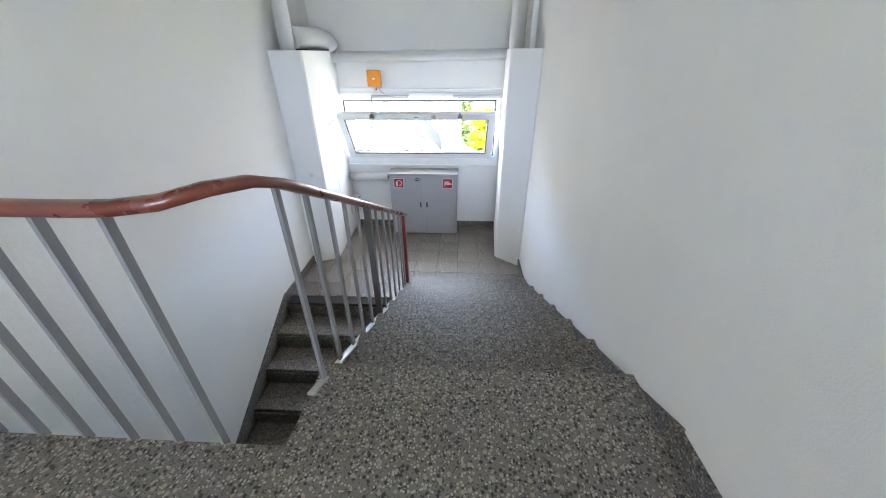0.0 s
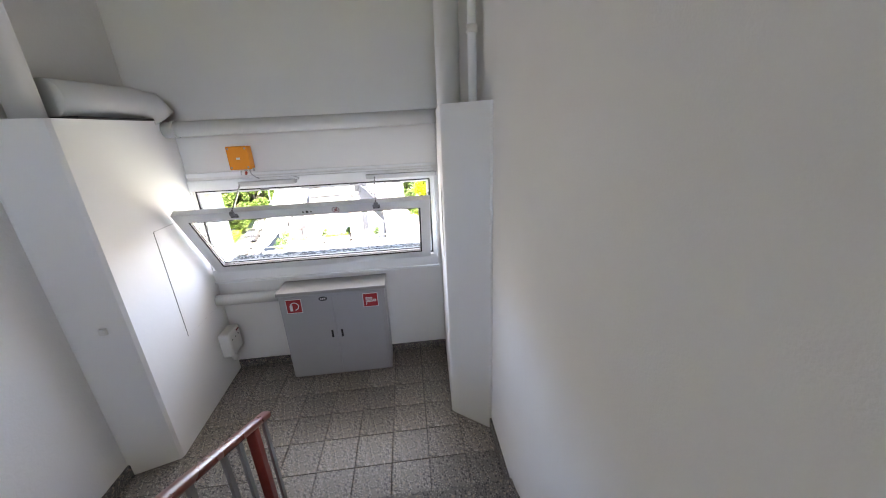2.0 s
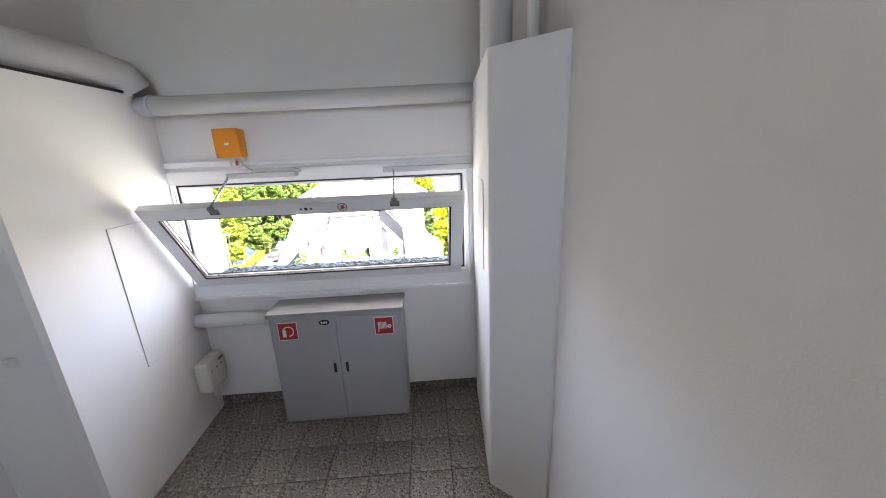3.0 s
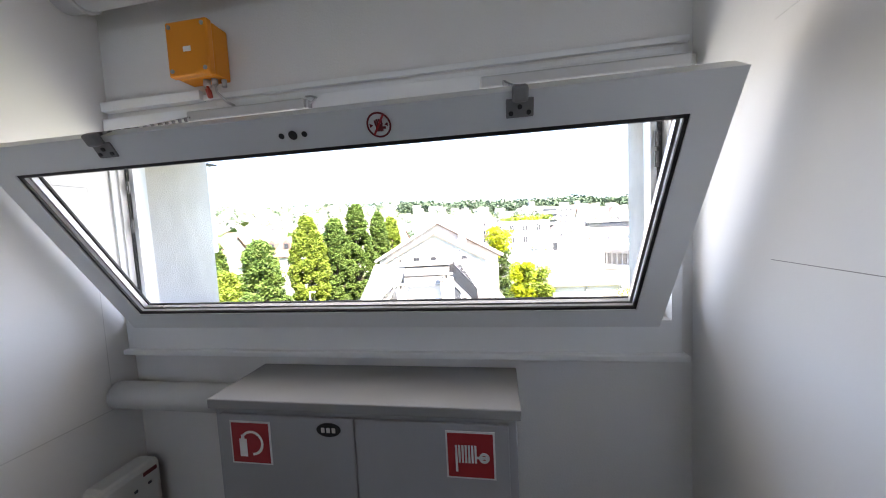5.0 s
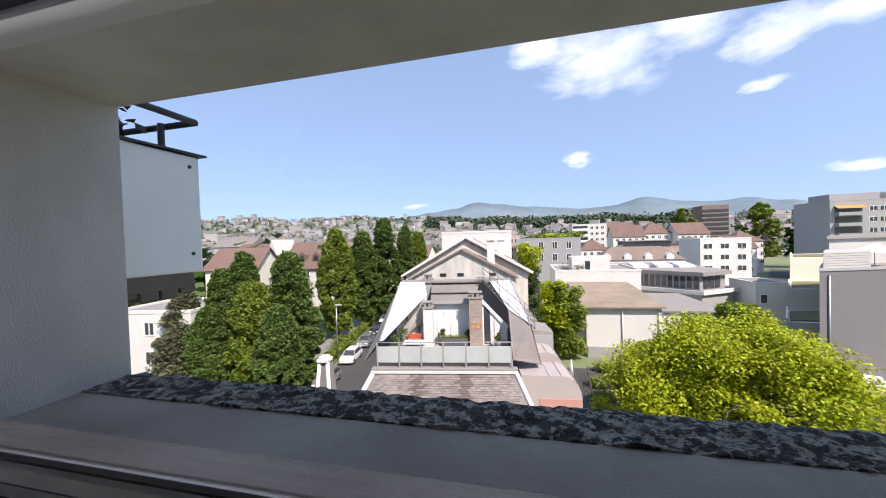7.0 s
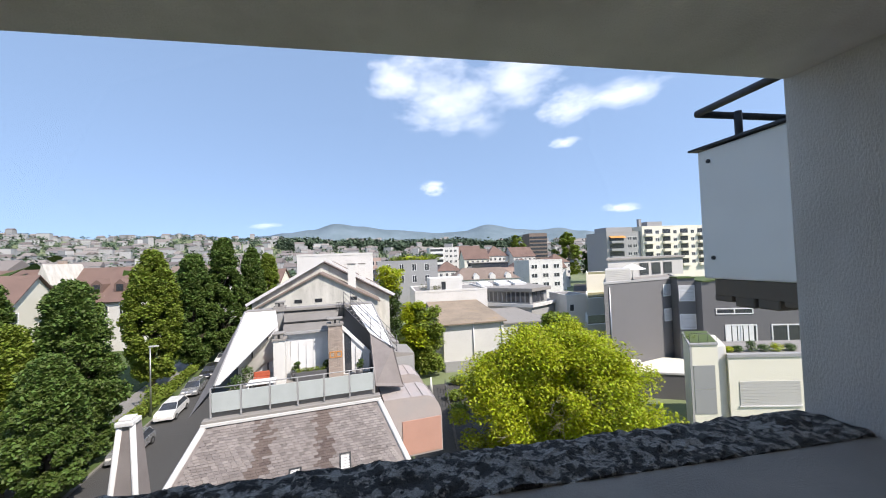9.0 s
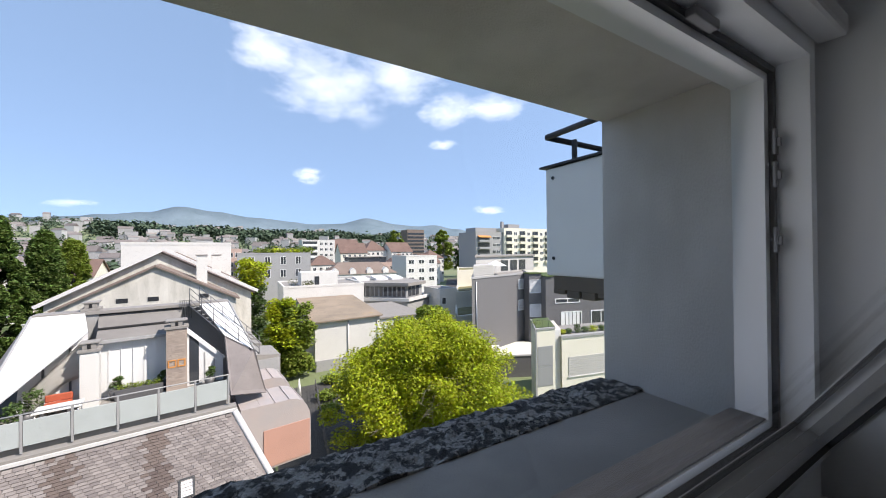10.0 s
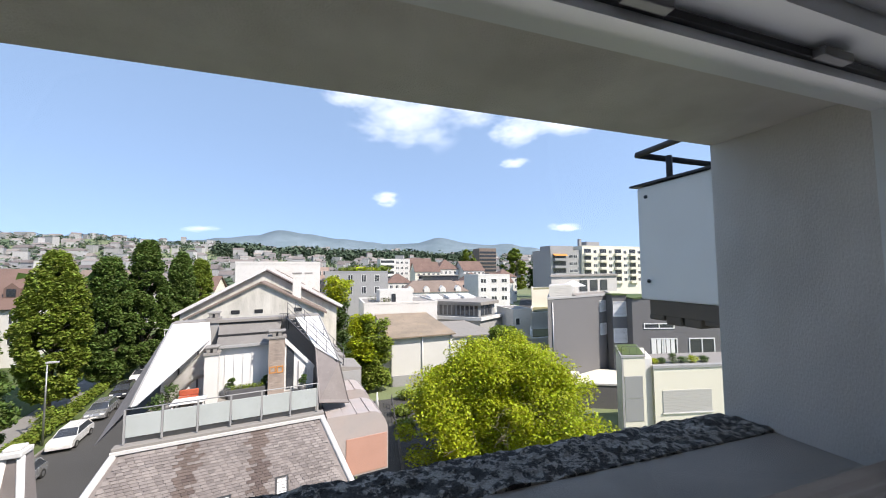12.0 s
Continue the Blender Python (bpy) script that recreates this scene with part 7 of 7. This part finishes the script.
for k in range(5):
    for j in range(4):
        b = B()
        box(b, 1.0 + 8.3 * j, -0.06, 8.8 - 3.1 * k, 4.6 + 8.3 * j, -0.004, 10.6 - 3.1 * k)
        part("window", b, M["glass_dark"], t)
        b = B()
        box(b, 0.7 + 8.3 * j, -1.3, 7.7 - 3.1 * k, 5.0 + 8.3 * j, -0.01, 8.7 - 3.1 * k)
        part("balcony", b, M["render_cream"], t)
facade_windows(t, FRONT, [8.6 - 3.1 * k for k in range(5)], [6.8, 15.1, 23.4, 31.6], 1.8, 1.5)
chimney(t, 2.0, 4.0, 11.6, 15.0, 1.2, 1.2, M["grey_render"])
b = B()
box(b, 5, 3, 11.7, 12, 9, 14)
part("lift_house", b, M["grey_render"], t)

# left side: big red-roofed house, the house below the planter, office
t = block("red_roofed_house", "large house with a red-brown tiled roof, gable and dormers", -79, 75, 0, 31, 16, GZ, -4.2, M["render_white"], "gable_u", M["tile_red"], 6.2, 0.6, "house")
facade_windows(t, FRONT, [-7.0, -10.2], [2 + 3 * k for k in range(10)], 1.2, 1.7)
b = B()
prof = [(14.2, -3.0), (18.4, -3.0), (16.3, 3.0)]
lo_, hi_ = [b.verts.new((p[0], -0.5, p[1])) for p in prof], [b.verts.new((p[0], 8, p[1])) for p in prof]
b.faces.new(lo_), b.faces.new(hi_[::-1])
for j in range(3):
    b.faces.new((lo_[j], hi_[j], hi_[(j + 1) % 3], lo_[(j + 1) % 3]))
part("gable", b, M["render_old"], t)
for x_ in (5, 9.5, 23.5, 27.5):
    b = B()
    prof = [(x_ - 1, -2.9), (x_ + 1, -2.9), (x_ + 1, -1.2), (x_, -0.3), (x_ - 1, -1.2)]
    lo_, hi_ = [b.verts.new((p[0], 1.6, p[1])) for p in prof], [b.verts.new((p[0], 6, p[1])) for p in prof]
    b.faces.new(lo_), b.faces.new(hi_[::-1])
    for j in range(5):
        b.faces.new((lo_[j], hi_[j], hi_[(j + 1) % 5], lo_[(j + 1) % 5]))
    d_ = part("dormer", b, M["tile_red"], t)
    b = B()
    box(b, x_ - 0.6, 1.52, -2.6, x_ + 0.6, 1.597, -1.3)
    part("pane", b, M["glass_dark"], d_)
b = B()
box(b, -0.03, 0.3, GZ, 0.0, 15.7, -4.3)
part("pink_flank", b, M["render_pink"], t)
chimney(t, 28, 6, -1, 3.6, 0.9, 0.9, M["render_white"])
chimney(t, 12, 9, -1, 3.8, 1.1, 0.9, M["brick"])
t = block("white_villa", "white villa with small windows below the trees", -44.5, 27.5, 10, 9.5, 9, GZ, -5.6, M["render_white"], "flat", M["gravel"], category="house")
facade_windows(t, FRONT, [-8.0, -11.2], [1.8, 4.7, 7.6], 1.2, 1.5)
facade_windows(t, side_right(9.5), [-8.0, -11.2], [2.2, 5.0, 7.4], 1.2, 1.5)
for i, (x_, y_, w_, r_) in enumerate(((-60, 110, 14, 4.5), (-46, 118, 12, 4), (-74, 130, 15, 5), (-95, 100, 14, 5), (-88, 60, 12, 4.5), (-62, 55, 10, 4))):
    t = block("town_house", "town house with a brown tiled roof among trees", x_, y_, -6 + 4 * i, w_, 11, GZ, -5.0 + i % 3, M["render_cream" if i % 2 else "render_white"], "gable_u", M["tile_red" if i % 2 else "tile_brown"], r_, 0.5, "house", group="town houses")
    facade_windows(t, FRONT, [-7.6 + i % 3, -10.6 + i % 3], [2 + 2.8 * k for k in range(4)], 1.2, 1.5)
t = [o for o in scene.objects if o.name == "pink_office"][0]
facade_windows(t, FRONT, [-0.2, -3.4, -6.6], [1.6 + 2.3 * k for k in range(12)], 1.7, 1.7)

# ---- far town and woods, past counting ----
rg = np.random.RandomState(21)
wv, wf, rv, rf = [], [], [], []
count = 0
while count < 1500:
    az = radians(rg.uniform(-72, 62))
    r = 150 + 1100 * rg.rand() ** 1.1
    x_, y_ = r * math.sin(az), r * math.cos(az)
    if r < 330 and (-60 < x_ < 150 and y_ < 310):
        continue
    w_, d_, h_ = rg.uniform(8, 20), rg.uniform(8, 14), rg.uniform(5, 10) if rg.rand() < 0.8 else rg.uniform(10, 17)
    z_ = ground_z(x_, y_)
    a = rg.uniform(-0.4, 0.4)
    ca, sa = math.cos(a), math.sin(a)
    q = [(x_ + ca * u - sa * v, y_ + sa * u + ca * v) for u, v in ((-w_ / 2, -d_ / 2), (w_ / 2, -d_ / 2), (w_ / 2, d_ / 2), (-w_ / 2, d_ / 2))]
    n0 = len(wv)
    wv += [(*p, z_ - 3) for p in q] + [(*p, z_ + h_) for p in q]
    wf += [(n0, n0 + 1, n0 + 5, n0 + 4), (n0 + 1, n0 + 2, n0 + 6, n0 + 5), (n0 + 2, n0 + 3, n0 + 7, n0 + 6), (n0 + 3, n0, n0 + 4, n0 + 7), (n0 + 4, n0 + 5, n0 + 6, n0 + 7)]
    m0 = len(rv)
    rise = 0.3 if rg.rand() < 0.3 else rg.uniform(2.5, 4.5)
    e = 1.06
    qe = [(x_ + (p[0] - x_) * e, y_ + (p[1] - y_) * e) for p in q]
    ra, rb_ = ((qe[0][0] + qe[3][0]) / 2, (qe[0][1] + qe[3][1]) / 2), ((qe[1][0] + qe[2][0]) / 2, (qe[1][1] + qe[2][1]) / 2)
    rv += [(*p, z_ + h_ + 0.05) for p in qe] + [(*ra, z_ + h_ + rise), (*rb_, z_ + h_ + rise)]
    rf += [(m0, m0 + 1, m0 + 5, m0 + 4), (m0 + 2, m0 + 3, m0 + 4, m0 + 5), (m0, m0 + 4, m0 + 3), (m0 + 1, m0 + 2, m0 + 5)]
    count += 1
town = thing("far_town", "hundreds of small pale houses on the far slopes", "town", kind="stuff")
for nm, vv, ff, mm in (("house_walls", wv, wf, M["town"]), ("house_roofs", rv, rf, M["town_roof"])):
    me = bpy.data.meshes.new(nm)
    me.from_pydata(vv, [], ff)
    me.materials.append(mm)
    tagged(part(nm, me, None, town), kind="stuff")


def woods(name, label, mat, n, az0, az1, r0, r1, size, seed, per=22, keep=None):
    """Far trees, each a tuft of leaf quads."""
    rg = np.random.RandomState(seed)
    pts, sz = [], []
    for _ in range(n):
        az = radians(rg.uniform(az0, az1))
        r = rg.uniform(r0, r1)
        x_, y_ = r * math.sin(az), r * math.cos(az)
        if keep and not keep(x_, y_):
            continue
        h_ = size * rg.uniform(0.6, 1.3)
        z_ = ground_z(x_, y_)
        q = rg.normal(size=(per, 3)) * (h_ * 0.22, h_ * 0.22, h_ * 0.24)
        q[:, 2] += z_ + h_ * 0.5
        q[:, 0] += x_
        q[:, 1] += y_
        pts.append(q)
        sz.append(np.full(per, h_ * 0.16))
    p = np.concatenate(pts)
    o = new(name, leaf_mesh(name, p, np.concatenate(sz), mat, seed, up=0.6, aspect=0.8))
    return tagged(o, label, "woods", "", "stuff")


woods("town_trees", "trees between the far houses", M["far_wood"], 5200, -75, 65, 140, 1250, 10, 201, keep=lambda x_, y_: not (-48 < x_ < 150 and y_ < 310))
woods("garden_trees", "green trees between nearer houses", M["leaf_dark"], 110, -70, -26, 85, 200, 11, 203, per=160, keep=lambda x_, y_: x_ < -34)
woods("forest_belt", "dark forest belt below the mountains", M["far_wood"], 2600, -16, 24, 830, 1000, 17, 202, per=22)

# ---- floor tiles of the landing ----
TS = 0.25
b = B()
box(b, -TS / 2 + 0.002, -TS / 2 + 0.002, -0.008, TS / 2 - 0.002, TS / 2 - 0.002, 0.0, 0.0015)
tile_me = mesh_of("floor_tile", b, M["terrazzo"])
floor_ob = scene.objects["floor_landing"]
rg = np.random.RandomState(2)
for i in range(-5, 5):
    for j in range(8):
        x_, y_ = -0.03 + TS * (i + 0.5), -0.125 - TS * j
        if x_ < -1.2 or x_ > 1.2 or y_ < -1.8:
            continue
        o = part("floor_tile", tile_me, None, floor_ob)
        o.location = (x_, y_, rg.uniform(-0.0008, 0.0008))

# ---- slates of the mansard's front slope ----
SW, SHH = 0.23, 0.13
sb = B()
vs = [sb.verts.new(p) for p in ((-SW / 2 + 0.010, 0.0, -SHH), (SW / 2 - 0.010, 0.0, -SHH), (SW / 2 - 0.010, 0.012, 0.02), (-SW / 2 + 0.010, 0.012, 0.02),
                                (-SW / 2 + 0.010, -0.03, -SHH), (SW / 2 - 0.010, -0.03, -SHH), (SW / 2 - 0.010, 0.002, 0.02), (-SW / 2 + 0.010, 0.002, 0.02))]
for f in ((0, 1, 2, 3), (4, 7, 6, 5), (0, 4, 5, 1), (1, 5, 6, 2), (0, 3, 7, 4)):
    sb.faces.new([vs[i] for i in f])
slate_me = mesh_of("slate", sb, M["slate"])
stain_me = slate_me.copy()
stain_me.materials[0] = M["slate_stain"]
roof_ob = [c for c in H.children if c.name.startswith("roof")][0]
pv, pf, wv, wf = [], [], [], []
n_obj = 0
turn = Matrix.Rotation(-SLOPE, 4, "X")
base = [v.co.copy() for v in slate_me.vertices]
faces = [tuple(p.vertices) for p in slate_me.polygons]
LT = math.hypot(3.2, 4.25)
row = 0
s_ = 0.12
rg = np.random.RandomState(8)
while s_ < LT - 0.3:
    f = s_ / LT
    u0, u1 = -3.9 - 2.3 * f + 0.25, 3.4 + 2.0 * f - 0.25
    u = u0 + (SW / 2 if row % 2 else SW * 0.98)
    while u < u1:
        m = Matrix.Translation(on_slate(u, s_) + Vector((0, -0.02, 0.015))) @ turn @ Matrix.Rotation(rg.normal() * 0.01, 4, "Y")
        worn = s_ < 2.9 and min(abs(u + 1.5 + 0.1 * s_), abs(u - 0.7 - 0.12 * s_)) < 0.42 * rg.rand() + 0.06
        if n_obj < 300 and 1.2 < s_ < 2.9 and abs(u - 0.3) < 1.9:
            o = part("slate", stain_me if worn else slate_me, None, roof_ob)
            o.matrix_local = m
            n_obj += 1
        else:
            vs_, fs_ = (wv, wf) if worn else (pv, pf)
            k = len(vs_)
            vs_ += [tuple(m @ c) for c in base]
            fs_ += [tuple(k + i for i in q) for q in faces]
        u += SW
    s_ += 0.11
    row += 1
for vs_, fs_, mt_ in ((pv, pf, M["slate_far"]), (wv, wf, M["slate_stain"])):
    me = bpy.data.meshes.new("slates")
    me.from_pydata(vs_, [], fs_)
    me.materials.append(mt_)
    tagged(part("slates", me, None, roof_ob), kind="stuff")
